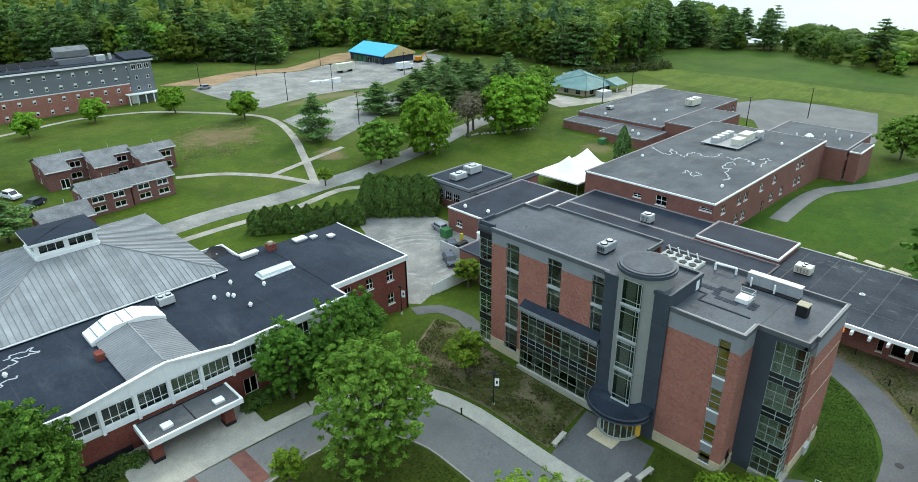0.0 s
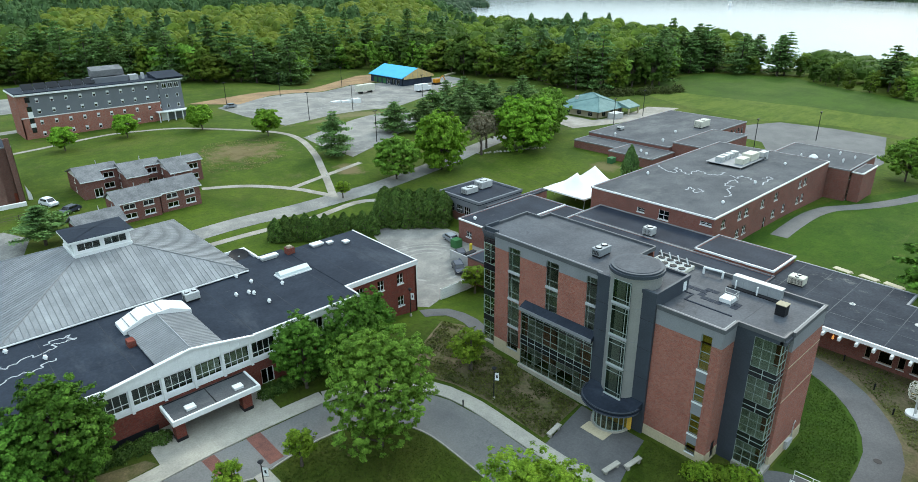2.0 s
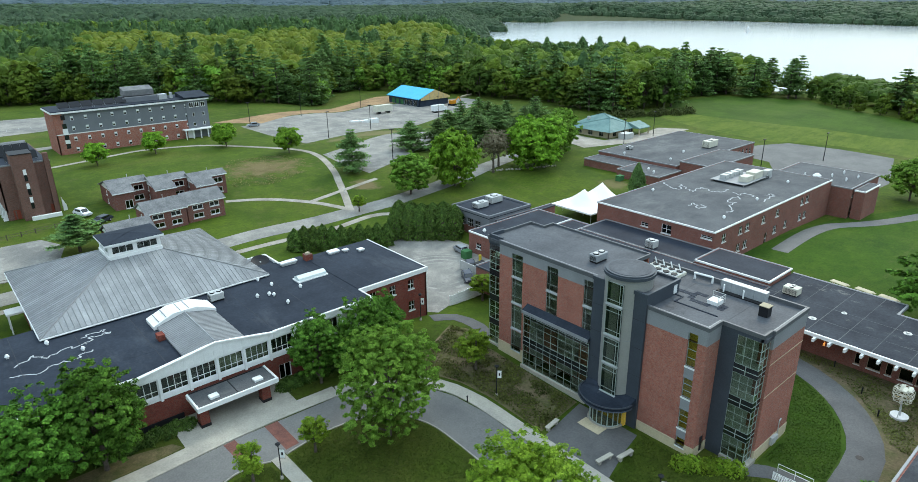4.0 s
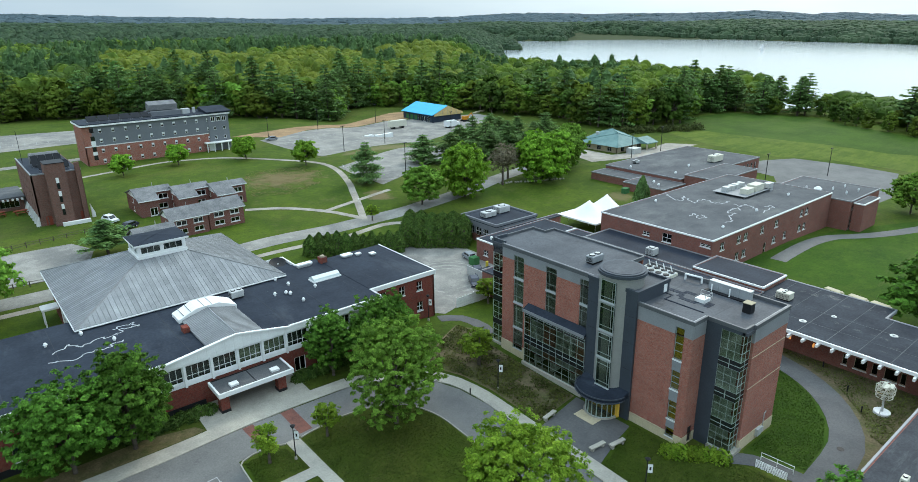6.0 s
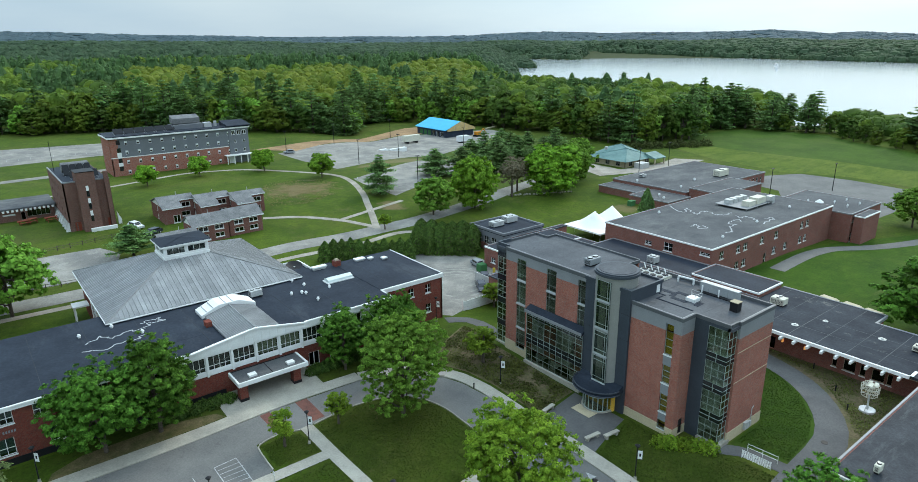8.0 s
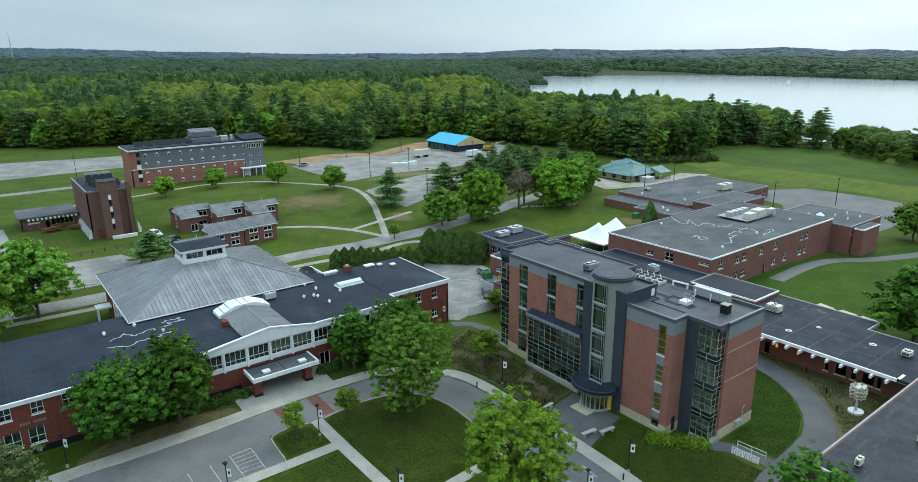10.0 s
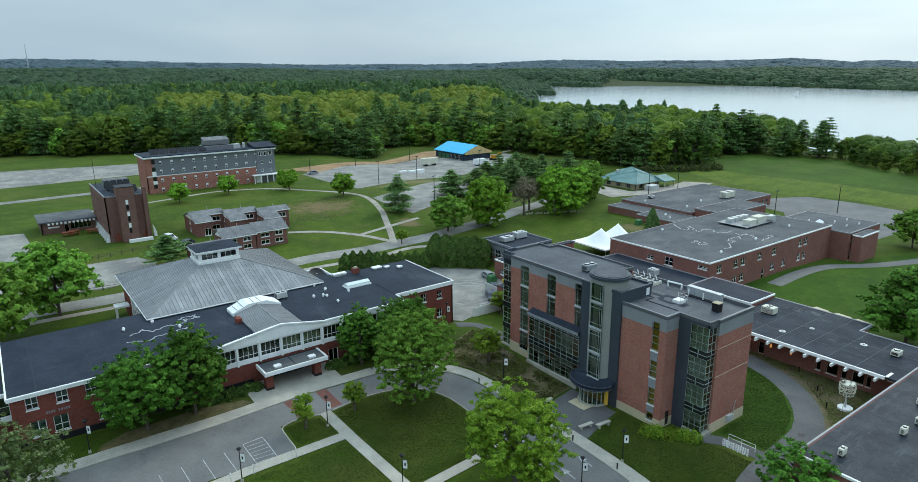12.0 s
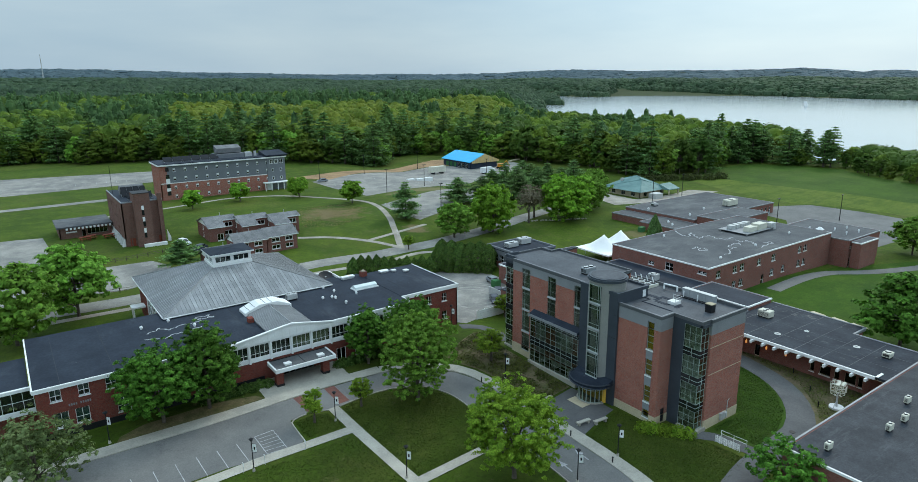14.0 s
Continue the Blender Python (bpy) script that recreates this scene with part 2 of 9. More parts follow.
stain(M_ROOF_MID, (0.028, 0.030, 0.034), 0.35, 0.58, 0.68, 0.7, (1, 1, 1), 0.75)
stain(M_ROOF_MID, (0.13, 0.137, 0.145), 0.16, 0.55, 0.7, 0.6, (1, 0.6, 1), 0.8)
M_SHINGLE = mat("asphalt_shingle", (0.20, 0.20, 0.20), 0.9, (0.125, 0.127, 0.13), 0.5, 4.0, 0.4, spread=0.3)
M_METALROOF = mat("galvanized_roof", (0.30, 0.305, 0.305), 0.5, (0.21, 0.215, 0.22), 0.3, 6.0, 0.05, metal=0.15, spread=0.16, obj_var=0.15)
M_SEAMMETAL = mat("galvanized_rib", (0.245, 0.25, 0.252), 0.5, spread=0.15, bump=0, metal=0.15)
M_WHITE = mat("white_paint", (0.78, 0.78, 0.76), 0.6, scale=0.6, spread=0.10, bump=0.05)
M_GREYPANEL = mat("grey_panel", (0.25, 0.26, 0.27), 0.5, scale=0.25, spread=0.14, bump=0.03, metal=0.1)
M_DARKPANEL = mat("slate_panel", (0.062, 0.074, 0.090), 0.45, scale=0.2, spread=0.2, bump=0.03, metal=0.15)
M_TANPANEL = mat("zinc_panel", (0.30, 0.30, 0.28), 0.45, scale=0.25, spread=0.12, bump=0.03, metal=0.2)
M_SILL = mat("satin_sill", (0.40, 0.42, 0.42), 0.5, spread=0.12, bump=0)
M_COPE = mat("pale_coping", (0.115, 0.122, 0.13), 0.45, spread=0.15, bump=0, metal=0.2)
M_FRAME = mat("aluminium_frame", (0.36, 0.42, 0.39), 0.4, spread=0.1, bump=0, metal=0.3)
M_FRAMEW = mat("white_frame", (0.75, 0.76, 0.75), 0.5, spread=0.08, bump=0)
M_BLACK = mat("black_metal", (0.018, 0.018, 0.02), 0.5, spread=0.2, bump=0)
M_SPANDREL = mat("dark_spandrel", (0.015, 0.018, 0.02), 0.15, spread=0.2, bump=0, spec=0.6)
M_GLASS = glass_mat("window_glass", (0.60, 0.65, 0.59))
M_GLASSD = glass_mat("window_glass_dark", (0.30, 0.36, 0.36))
M_INSIDE = mat("interior_plaster", (0.78, 0.80, 0.76), 0.9, spread=0.15, bump=0)
# amber of the lamplit stair put into a wall colour; also the vestibule's wood
M_AMBER = mat("stair_wall_ochre", (0.88, 0.52, 0.08), 0.8, spread=0.15, bump=0)
M_BLIND = mat("window_blind", (0.5, 0.52, 0.38), 0.8, spread=0.1, bump=0)
M_TEALBLIND = mat("teal_blind", (0.16, 0.26, 0.27), 0.8, spread=0.12, bump=0)
M_DEEPROOM = mat("dim_room", (0.060, 0.078, 0.070), 0.8, (0.030, 0.040, 0.038), 0.8, 2.0, 0, spread=0.3)
M_ASPHALT = mat("asphalt", (0.180, 0.174, 0.164), 0.9, (0.130, 0.127, 0.122), 0.12, 5.0, 0.3, spread=0.2)
stain(M_ASPHALT, (0.085, 0.083, 0.080), 0.3, 0.57, 0.66, 0.6, (1, 1, 1), 0.85)
M_ASPHALT_DARK = mat("dark_asphalt", (0.125, 0.122, 0.120), 0.9, (0.088, 0.087, 0.087), 0.2, 5.0, 0.3, spread=0.2)
stain(M_ASPHALT_DARK, (0.062, 0.061, 0.061), 0.4, 0.57, 0.66, 0.6, (1, 1, 1), 0.85)
M_ASPHALT_OLD = mat("worn_asphalt", (0.29, 0.272, 0.24), 0.92, (0.165, 0.16, 0.15), 0.1, 4.0, 0.3, spread=0.25)
M_ASPHALT_LIGHT = mat("scuffed_asphalt", (0.33, 0.315, 0.285), 0.95, (0.22, 0.21, 0.19), 0.4, 5.0, 0.2, spread=0.3)
stain(M_ASPHALT_OLD, (0.33, 0.32, 0.29), 0.2, 0.52, 0.64, 0.6, (1, 1, 1), 0.85)
stain(M_ASPHALT_OLD, (0.10, 0.10, 0.098), 0.35, 0.58, 0.66, 0.6, (1, 1, 1), 0.85)
M_CONCRETE = mat("concrete_walk", (0.40, 0.37, 0.31), 0.9, (0.30, 0.28, 0.24), 0.3, 5.0, 0.2, spread=0.2)
M_GRAVEL = mat("gravel_path", (0.36, 0.325, 0.28), 0.95, (0.24, 0.215, 0.18), 0.25, 6.0, 0.4, spread=0.28)
M_PAVER = mat("red_paver", (0.20, 0.085, 0.065), 0.9, (0.13, 0.06, 0.05), 0.7, 9.0, 0.3, spread=0.3)
M_DIRT = mat("bare_sandy_soil", (0.34, 0.22, 0.12), 0.95, (0.22, 0.14, 0.08), 0.15, 2.0, 0.4, spread=0.3)
M_LITTER = mat("leaf_litter", (0.155, 0.118, 0.062), 0.95, (0.075, 0.076, 0.026), 0.7, 6.0, 0.5, spread=0.4)
M_LINE = mat("road_paint", (0.46, 0.46, 0.45), 0.8, (0.26, 0.26, 0.255), 1.5, 10.0, 0, spread=0.25)
M_GALV = mat("galvanized_unit", (0.50, 0.51, 0.50), 0.5, scale=1.0, spread=0.15, bump=0.03, metal=0.2)
M_CREAM = mat("cream_unit", (0.60, 0.58, 0.48), 0.6, scale=1.0, spread=0.12, bump=0.03)
M_TEAL = mat("verdigris_roof", (0.150, 0.255, 0.240), 0.6, (0.095, 0.18, 0.175), 0.3, 3.0, 0.1, spread=0.2)
M_BLUE = mat("sky_blue_sheathing", (0.055, 0.42, 0.72), 0.5, scale=0.3, spread=0.1, bump=0.02)
M_NAVY = mat("navy_house_wrap", (0.035, 0.05, 0.075), 0.7, scale=0.5, spread=0.25, bump=0.02)
M_PLY = mat("raw_plywood", (0.60, 0.44, 0.20), 0.85, scale=0.8, spread=0.2, bump=0.05)
M_CANVAS = mat("white_tent_canvas", (0.86, 0.85, 0.82), 0.7, scale=0.5, spread=0.05, bump=0.02)
M_BARK = mat("bark", (0.12, 0.10, 0.08), 0.95, (0.07, 0.055, 0.045), 2.0, 12.0, 0.6, spread=0.35)
M_SIDING = mat("grey_siding", (0.17, 0.18, 0.195), 0.6, scale=0.3, spread=0.12, bump=0.03)
M_TAN = mat("tan_board", (0.42, 0.36, 0.25), 0.8, scale=0.8, spread=0.15)
M_LEAF = leaf_mat("maple_leaf", (0.098, 0.219, 0.027), (0.043, 0.112, 0.013), 0.42, 0.9, 0.16)
M_LEAF_LIGHT = leaf_mat("spring_leaf", (0.204, 0.297, 0.029), (0.110, 0.193, 0.017), 0.35, 0.9)
M_LEAF_MID = leaf_mat("oak_leaf", (0.191, 0.345, 0.048), (0.098, 0.205, 0.026), 0.35, 0.8)
M_LEAF_FRESH = leaf_mat("linden_leaf", (0.214, 0.384, 0.036), (0.113, 0.240, 0.022), 0.35, 0.9)
M_WOOD_GREEN = leaf_mat("woodland_leaf", (0.146, 0.202, 0.026), (0.069, 0.118, 0.016), 0.22, 0.10)
M_WOOD_DARK = leaf_mat("deep_wood_leaf", (0.093, 0.157, 0.027), (0.048, 0.095, 0.016), 0.22, 0.10)
M_SPRING = leaf_mat("olive_spring_leaf", (0.183, 0.214, 0.030), (0.108, 0.154, 0.022), 0.2, 0.085)
M_WEED = leaf_mat("bank_weed", (0.125, 0.140, 0.035), (0.062, 0.078, 0.020), 0.35)
M_LEAF_GREY = leaf_mat("silver_leaf", (0.149, 0.185, 0.072), (0.095, 0.133, 0.047), 0.35)
M_NEEDLE = leaf_mat("pine_needle", (0.163, 0.275, 0.082), (0.087, 0.163, 0.051), 0.3, 0.25)
M_WOOD_PINE = leaf_mat("pine_wood_needle", (0.099, 0.175, 0.059), (0.055, 0.108, 0.039), 0.22, 0.10)
M_CEDAR = leaf_mat("cedar_scale", (0.091, 0.153, 0.031), (0.048, 0.093, 0.020), 0.45, 1.2, 0.1)
# aerial haze over the far hills is mixed into this leaf colour
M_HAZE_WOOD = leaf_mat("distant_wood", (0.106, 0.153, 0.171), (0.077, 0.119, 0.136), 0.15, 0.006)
# thinner haze than on the hills, put into the green as dullness and blue
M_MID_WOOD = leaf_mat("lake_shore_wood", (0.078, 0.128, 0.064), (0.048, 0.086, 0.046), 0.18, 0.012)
M_SHRUB = leaf_mat("shrub_leaf", (0.085, 0.100, 0.030), (0.045, 0.060, 0.018), 0.35, 1.0)
M_DRY = leaf_mat("dry_grass", (0.26, 0.20, 0.095), (0.19, 0.165, 0.065))
M_BARE = leaf_mat("budding_twig", (0.27, 0.24, 0.16), (0.18, 0.165, 0.10))


def grass_material(name, a, b, dry):
    m = mat(name, a, 0.95, b, 0.07, 2.5, 0.4, spread=0.3)
    n, l = m.node_tree.nodes, m.node_tree.links
    bs = n["Principled BSDF"]
    src = bs.inputs["Base Color"].links[0].from_socket
    geo = n.new("ShaderNodeNewGeometry")
    p = n.new("ShaderNodeTexNoise")
    p.inputs["Scale"].default_value = 0.028
    p.inputs["Detail"].default_value = 8
    p.inputs["Roughness"].default_value = 0.7
    l.new(geo.outputs["Position"], p.inputs["Vector"])
    r = n.new("ShaderNodeValToRGB")
    r.color_ramp.elements[0].position, r.color_ramp.elements[0].color = 0.5, (0, 0, 0, 1)
    r.color_ramp.elements[1].position, r.color_ramp.elements[1].color = 0.7, (0.75, 0.75, 0.75, 1)
    l.new(p.outputs["Fac"], r.inputs["Fac"])
    mx = n.new("ShaderNodeMixRGB")
    mx.inputs[2].default_value = (*dry, 1)
    l.new(r.outputs["Color"], mx.inputs[0])
    l.new(src, mx.inputs[1])
    l.new(mx.outputs[0], bs.inputs["Base Color"])
    return m


def blot(m, col, x, y, rx, ry, amount, ragged=0.9):
    """One worn or dry area of a lawn, with a ragged edge of its own."""
    n, l = m.node_tree.nodes, m.node_tree.links
    b = n["Principled BSDF"]
    src = b.inputs["Base Color"].links[0].from_socket
    geo = n.new("ShaderNodeNewGeometry")
    mp = n.new("ShaderNodeMapping")
    mp.inputs["Scale"].default_value = (1 / rx, 1 / ry, 0)
    mp.inputs["Location"].default_value = (-x / rx, -y / ry, 0)
    l.new(geo.outputs["Position"], mp.inputs["Vector"])
    ln = n.new("ShaderNodeVectorMath")
    ln.operation = "LENGTH"
    l.new(mp.outputs["Vector"], ln.inputs[0])
    t = n.new("ShaderNodeTexNoise")
    t.inputs["Scale"].default_value = 0.22
    t.inputs["Detail"].default_value = 9
    t.inputs["Roughness"].default_value = 0.75
    l.new(geo.outputs["Position"], t.inputs["Vector"])
    ad = n.new("ShaderNodeMath")
    ad.operation = "MULTIPLY_ADD"
    ad.inputs[1].default_value = ragged * 3.2
    l.new(t.outputs["Fac"], ad.inputs[0])
    l.new(ln.outputs["Value"], ad.inputs[2])
    r = n.new("ShaderNodeMapRange")
    r.inputs["From Min"].default_value, r.inputs["From Max"].default_value = ragged * 1.6 + 0.85, ragged * 1.6 + 0.35
    r.inputs["To Max"].default_value = amount
    l.new(ad.outputs[0], r.inputs["Value"])
    x2 = n.new("ShaderNodeMixRGB")
    x2.inputs[2].default_value = (*col, 1)
    l.new(r.outputs["Result"], x2.inputs[0])
    l.new(src, x2.inputs[1])
    l.new(x2.outputs[0], b.inputs["Base Color"])
    return m


M_GRASS = grass_material("lawn", (0.062, 0.096, 0.008), (0.034, 0.063, 0.004), (0.105, 0.105, 0.024))
stain(M_GRASS, (0.088, 0.128, 0.010), 0.22, 0.48, 0.66, 0.7, rough=0.8)
stain(M_GRASS, (0.024, 0.048, 0.007), 0.9, 0.50, 0.66, 0.8, rough=0.85)
stain(M_GRASS, (0.13, 0.105, 0.046), 0.05, 0.56, 0.68, 0.5, rough=0.85)
blot(M_GRASS, (0.19, 0.135, 0.070), 17, 138, 15, 14, 0.75)
blot(M_GRASS, (0.20, 0.155, 0.085), 72, 160, 34, 7, 0.6)
blot(M_GRASS, (0.17, 0.125, 0.065), 31, 107, 5, 5, 0.8)
blot(M_GRASS, (0.17, 0.125, 0.065), 86, 66, 6, 5, 0.6)
M_MEADOW = grass_material("meadow", (0.084, 0.120, 0.012), (0.052, 0.088, 0.008), (0.10, 0.120, 0.026))
stain(M_MEADOW, (0.125, 0.150, 0.022), 0.3, 0.47, 0.6, 0.6, (0.25, 1, 1), 0.8)
stain(M_MEADOW, (0.036, 0.074, 0.010), 0.6, 0.50, 0.66, 0.7, (0.5, 1, 1), 0.85)
M_MOWN = grass_material("mown_meadow", (0.048, 0.092, 0.008), (0.032, 0.065, 0.007), (0.070, 0.100, 0.018))
stain(M_MOWN, (0.060, 0.108, 0.014), 0.5, 0.50, 0.66, 0.6, (0.25, 1, 1), 0.85)
M_TURF = grass_material("worn_turf", (0.048, 0.081, 0.006), (0.028, 0.052, 0.003), (0.088, 0.080, 0.020))
stain(M_TURF, (0.068, 0.082, 0.014), 0.5, 0.50, 0.66, 0.6, rough=0.85)
stain(M_TURF, (0.018, 0.027, 0.005), 1.4, 0.50, 0.64, 0.8, rough=0.85)
stain(M_TURF, (0.15, 0.115, 0.060), 0.16, 0.58, 0.68, 0.7, rough=0.85)
M_BED = mat("planting_bed", (0.075, 0.078, 0.030), 0.95, (0.14, 0.105, 0.065), 0.35, 3.0, 0.6, spread=0.4)
M_FLOOR_WOOD = mat("woodland_floor", (0.045, 0.06, 0.02), 0.95, (0.03, 0.042, 0.016), 0.05, 0.6, 0.6, spread=0.4)

# ---------- building helpers ----------
ORIGIN = {}


def thing(name, at, label, category, group=""):
    """A top-level thing: an Empty at its base, under which its parts stand."""
    ob = new(name)
    ob.location = at
    ob.empty_display_size = 0.3
    ORIGIN[ob.name] = Vector(at)
    return tagged(ob, label, category, group)


def finish(name, bm, material, smooth=False):
    me = bpy.data.meshes.new(name)
    bm.to_mesh(me)
    bm.free()
    if smooth:
        for p in me.polygons:
            p.use_smooth = True
    me.materials.append(material)
    return new(name, me)


def part(name, bm, material, parent, label="", smooth=False):
    """Links a bmesh, drawn in world coordinates, as one mesh under a thing or a part."""
    bmesh.ops.translate(bm, verts=bm.verts, vec=-ORIGIN[parent.name])
    ob = finish(name, bm, material, smooth)
    ob.parent = parent
    ORIGIN[ob.name] = ORIGIN[parent.name]
    return tagged(ob, label)


def setting(name, bm, material, label, category):
    return tagged(finish(name, bm, material), label, category, kind="structure")


def box(bm, x0, x1, y0, y1, z0, z1):
    v = [bm.verts.new((x, y, z)) for z in (z0, z1) for x, y in ((x0, y0), (x1, y0), (x1, y1), (x0, y1))]
    for f in ((3, 2, 1, 0), (4, 5, 6, 7), (0, 1, 5, 4), (1, 2, 6, 5), (2, 3, 7, 6), (3, 0, 4, 7)):
        bm.faces.new([v[i] for i in f])
    return bm


def boxed(*a):
    return box(bmesh.new(), *a)


def prism(bm, poly, z0, z1):
    """An upright prism over a polygon; z0 and z1 may be lists."""
    k = len(poly)
    za = z0 if isinstance(z0, (list, tuple)) else [z0] * k
    zb = z1 if isinstance(z1, (list, tuple)) else [z1] * k
    a = [bm.verts.new((p[0], p[1], z)) for p, z in zip(poly, za)]
    b = [bm.verts.new((p[0], p[1], z)) for p, z in zip(poly, zb)]
    bm.faces.new(a[::-1])
    bm.faces.new(b)
    for i in range(k):
        j = (i + 1) % k
        bm.faces.new((a[i], a[j], b[j], b[i]))
    bmesh.ops.recalc_face_normals(bm, faces=bm.faces)
    return bm


def tube(bm, a, b, r0, r1=None, k=8):
    """A round bar from a to b."""
    r1 = r0 if r1 is None else r1
    a, b = Vector(a), Vector(b)
    q = (b - a).to_track_quat("Z", "Y")
    ring = []
    for c, r in ((a, r0), (b, r1)):
        ring.append([bm.verts.new(c + q @ Vector((r * math.cos(i * math.tau / k), r * math.sin(i * math.tau / k), 0))) for i in range(k)])
    for i in range(k):
        j = (i + 1) % k
        bm.faces.new((ring[0][i], ring[0][j], ring[1][j], ring[1][i]))
    bm.faces.new(ring[0][::-1])
    bm.faces.new(ring[1])
    return bm


def ss(a, b, v):
    t = min(1.0, max(0.0, (v - a) / (b - a)))
    return t * t * (3 - 2 * t)


LAKE = -14.0


def lake_depth(x, y):
    """Above 0 inside the lake: a broad bay that begins beyond the trees in the east."""
    dx, dy = x + 70, y + 55
    r, a = math.hypot(dx, dy), math.degrees(math.atan2(dy, dx))
    wob = 30 * math.sin(a * 0.23) + 14 * math.sin(a * 0.7 + 1)
    near = 470 + wob + 11 * max(0.0, a - 24)
    far = 1890 + 25.5 * (a - 16.6) - 430 * ss(40.4, 42.0, a) + 0.6 * wob
    side = (47.6 - a) * r / 57.3
    return min(r - near, far - r, side, (a + 75) * r / 57.3)


# heights of the far ridge by bearing
RIDGE_A = (-20.0, 17.0, 21.2, 23.1, 27.1, 33.6, 45.4, 52.8, 64.9, 73.8, 85.2, 110.0)
RIDGE_H = (45.0, 40.0, 57.0, 45.0, 72.0, 62.0, 72.0, 60.0, 59.0, 74.0, 98.0, 105.0)


def ground_z(x, y):
    n = 5 * ss(65, 130, y) * (1 - ss(60, 100, x))
    z = n + (1 - n / 5) * 1.8 * ss(10, -12, x) * ss(4, 36, y)
    z += 1.6 * ss(35, 65, y) * ss(60, 90, x) - ss(80, 110, x) * (1 - ss(20, 40, y))
    r = math.hypot(x + 70, y + 55)
    if r > 420:
        a = math.degrees(math.atan2(y + 55, x + 70))
        d = lake_depth(x, y)
        k = ss(420, 900, r)
        z = z * (1 - k) + k * 4 + k * 8 * noise.noise((x * 0.003, y * 0.003, 0))
        z = z + (LAKE - 5 - z) * ss(-70, 20, d)
        z += 16 * ss(600, 1500, r) * ss(56, 74, a)
        if r > 1700:
            top = float(np.interp(a, RIDGE_A, RIDGE_H))
            rise = 0.35 * ss(1900, 2900, r) + 0.65 * ss(3000, 4250, r)
            z += rise * (top - z + 9 * noise.noise((x * 0.0022, y * 0.0022, 5)))
    return z


def ribbon(bm, pts, width, up, step=2.5):
    """A strip of even width along a smooth line, laid on the ground."""
    fine = []
    for i in range(len(pts) - 1):
        p0, p1, p2, p3 = (Vector(pts[max(0, min(len(pts) - 1, i + k))][:2]) for k in (-1, 0, 1, 2))
        k = max(2, int((p2 - p1).length / step))
        for s in range(k):
            t = s / k
            fine.append(0.5 * (2 * p1 + (p2 - p0) * t + (2 * p0 - 5 * p1 + 4 * p2 - p3) * t * t + (3 * p1 - p0 - 3 * p2 + p3) * t ** 3))
    fine.append(Vector(pts[-1][:2]))
    rows = []
    for i, p in enumerate(fine):
        d = (fine[min(i + 1, len(fine) - 1)] - fine[max(i - 1, 0)]).normalized()
        nrm = Vector((-d.y, d.x))
        rows.append([bm.verts.new((q.x, q.y, ground_z(q.x, q.y) + up)) for q in (p + nrm * width * s for s in (0.5, 0.17, -0.17, -0.5))])
    for a, b in zip(rows, rows[1:]):
        for k in range(3):
            bm.faces.new((a[k], a[k + 1], b[k + 1], b[k]))
    bmesh.ops.recalc_face_normals(bm, faces=bm.faces)
    return bm


def patch(bm, poly, up, cell=4.0):
    """A flat area cut to an outline and laid on the ground."""
    vs = [bm.verts.new((p[0], p[1], 0)) for p in poly]
    bm.faces.new(vs)
    for axis in (0, 1):
        lo, hi = min(p[axis] for p in poly), max(p[axis] for p in poly)
        c = lo + cell
        while c < hi:
            co, no = [0, 0, 0], [0, 0, 0]
            co[axis], no[axis] = c, 1
            bmesh.ops.bisect_plane(bm, geom=bm.verts[:] + bm.edges[:] + bm.faces[:], plane_co=co, plane_no=no)
            c += cell
    for v in bm.verts:
        v.co.z = ground_z(v.co.x, v.co.y) + up
    bmesh.ops.recalc_face_normals(bm, faces=bm.faces)
    for f in bm.faces:
        if f.normal.z < 0:
            f.normal_flip()
    return bm


# ---------- ground ----------


def build_ground():
    def axis(lo, hi, mid0, mid1, fine):
        a, s, v = [], fine, mid0
        while v < mid1:
            a.append(v)
            v += fine
        up, s = [], fine
        while v < hi:
            up.append(v)
            s *= 1.075
            v += s
        down, s, v = [], fine, mid0 - fine
        while v > lo:
            down.append(v)
            s *= 1.16
            v -= s
        return down[::-1] + a + up

    xs = axis(-4600, 4700, -90, 190, 4.0)
    ys = axis(-4600, 4700, -60, 260, 4.0)
    verts = [(x, y, ground_z(x, y)) for y in ys for x in xs]
    w = len(xs)
    faces = [(j * w + i, j * w + i + 1, (j + 1) * w + i + 1, (j + 1) * w + i) for j in range(len(ys) - 1) for i in range(w - 1)]
    me = bpy.data.meshes.new("ground")
    me.from_pydata(verts, [], faces)
    me.materials.append(M_GRASS)
    me.materials.append(M_FLOOR_WOOD)
    for p in me.polygons:
        c = p.center
        p.material_index = 1 if math.hypot(c.x + 70, c.y + 55) > 480 else 0
        p.use_smooth = True
    return tagged(new("ground", me), "mown green lawn that rolls into woodland", "ground", kind="structure")


build_ground()
# base colour lifted towards the reflected sky, on top of the real gloss
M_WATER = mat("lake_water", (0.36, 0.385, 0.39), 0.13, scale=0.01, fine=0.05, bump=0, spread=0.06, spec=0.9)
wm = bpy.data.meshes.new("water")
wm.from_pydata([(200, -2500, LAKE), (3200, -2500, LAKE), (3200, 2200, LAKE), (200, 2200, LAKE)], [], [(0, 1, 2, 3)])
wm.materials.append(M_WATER)
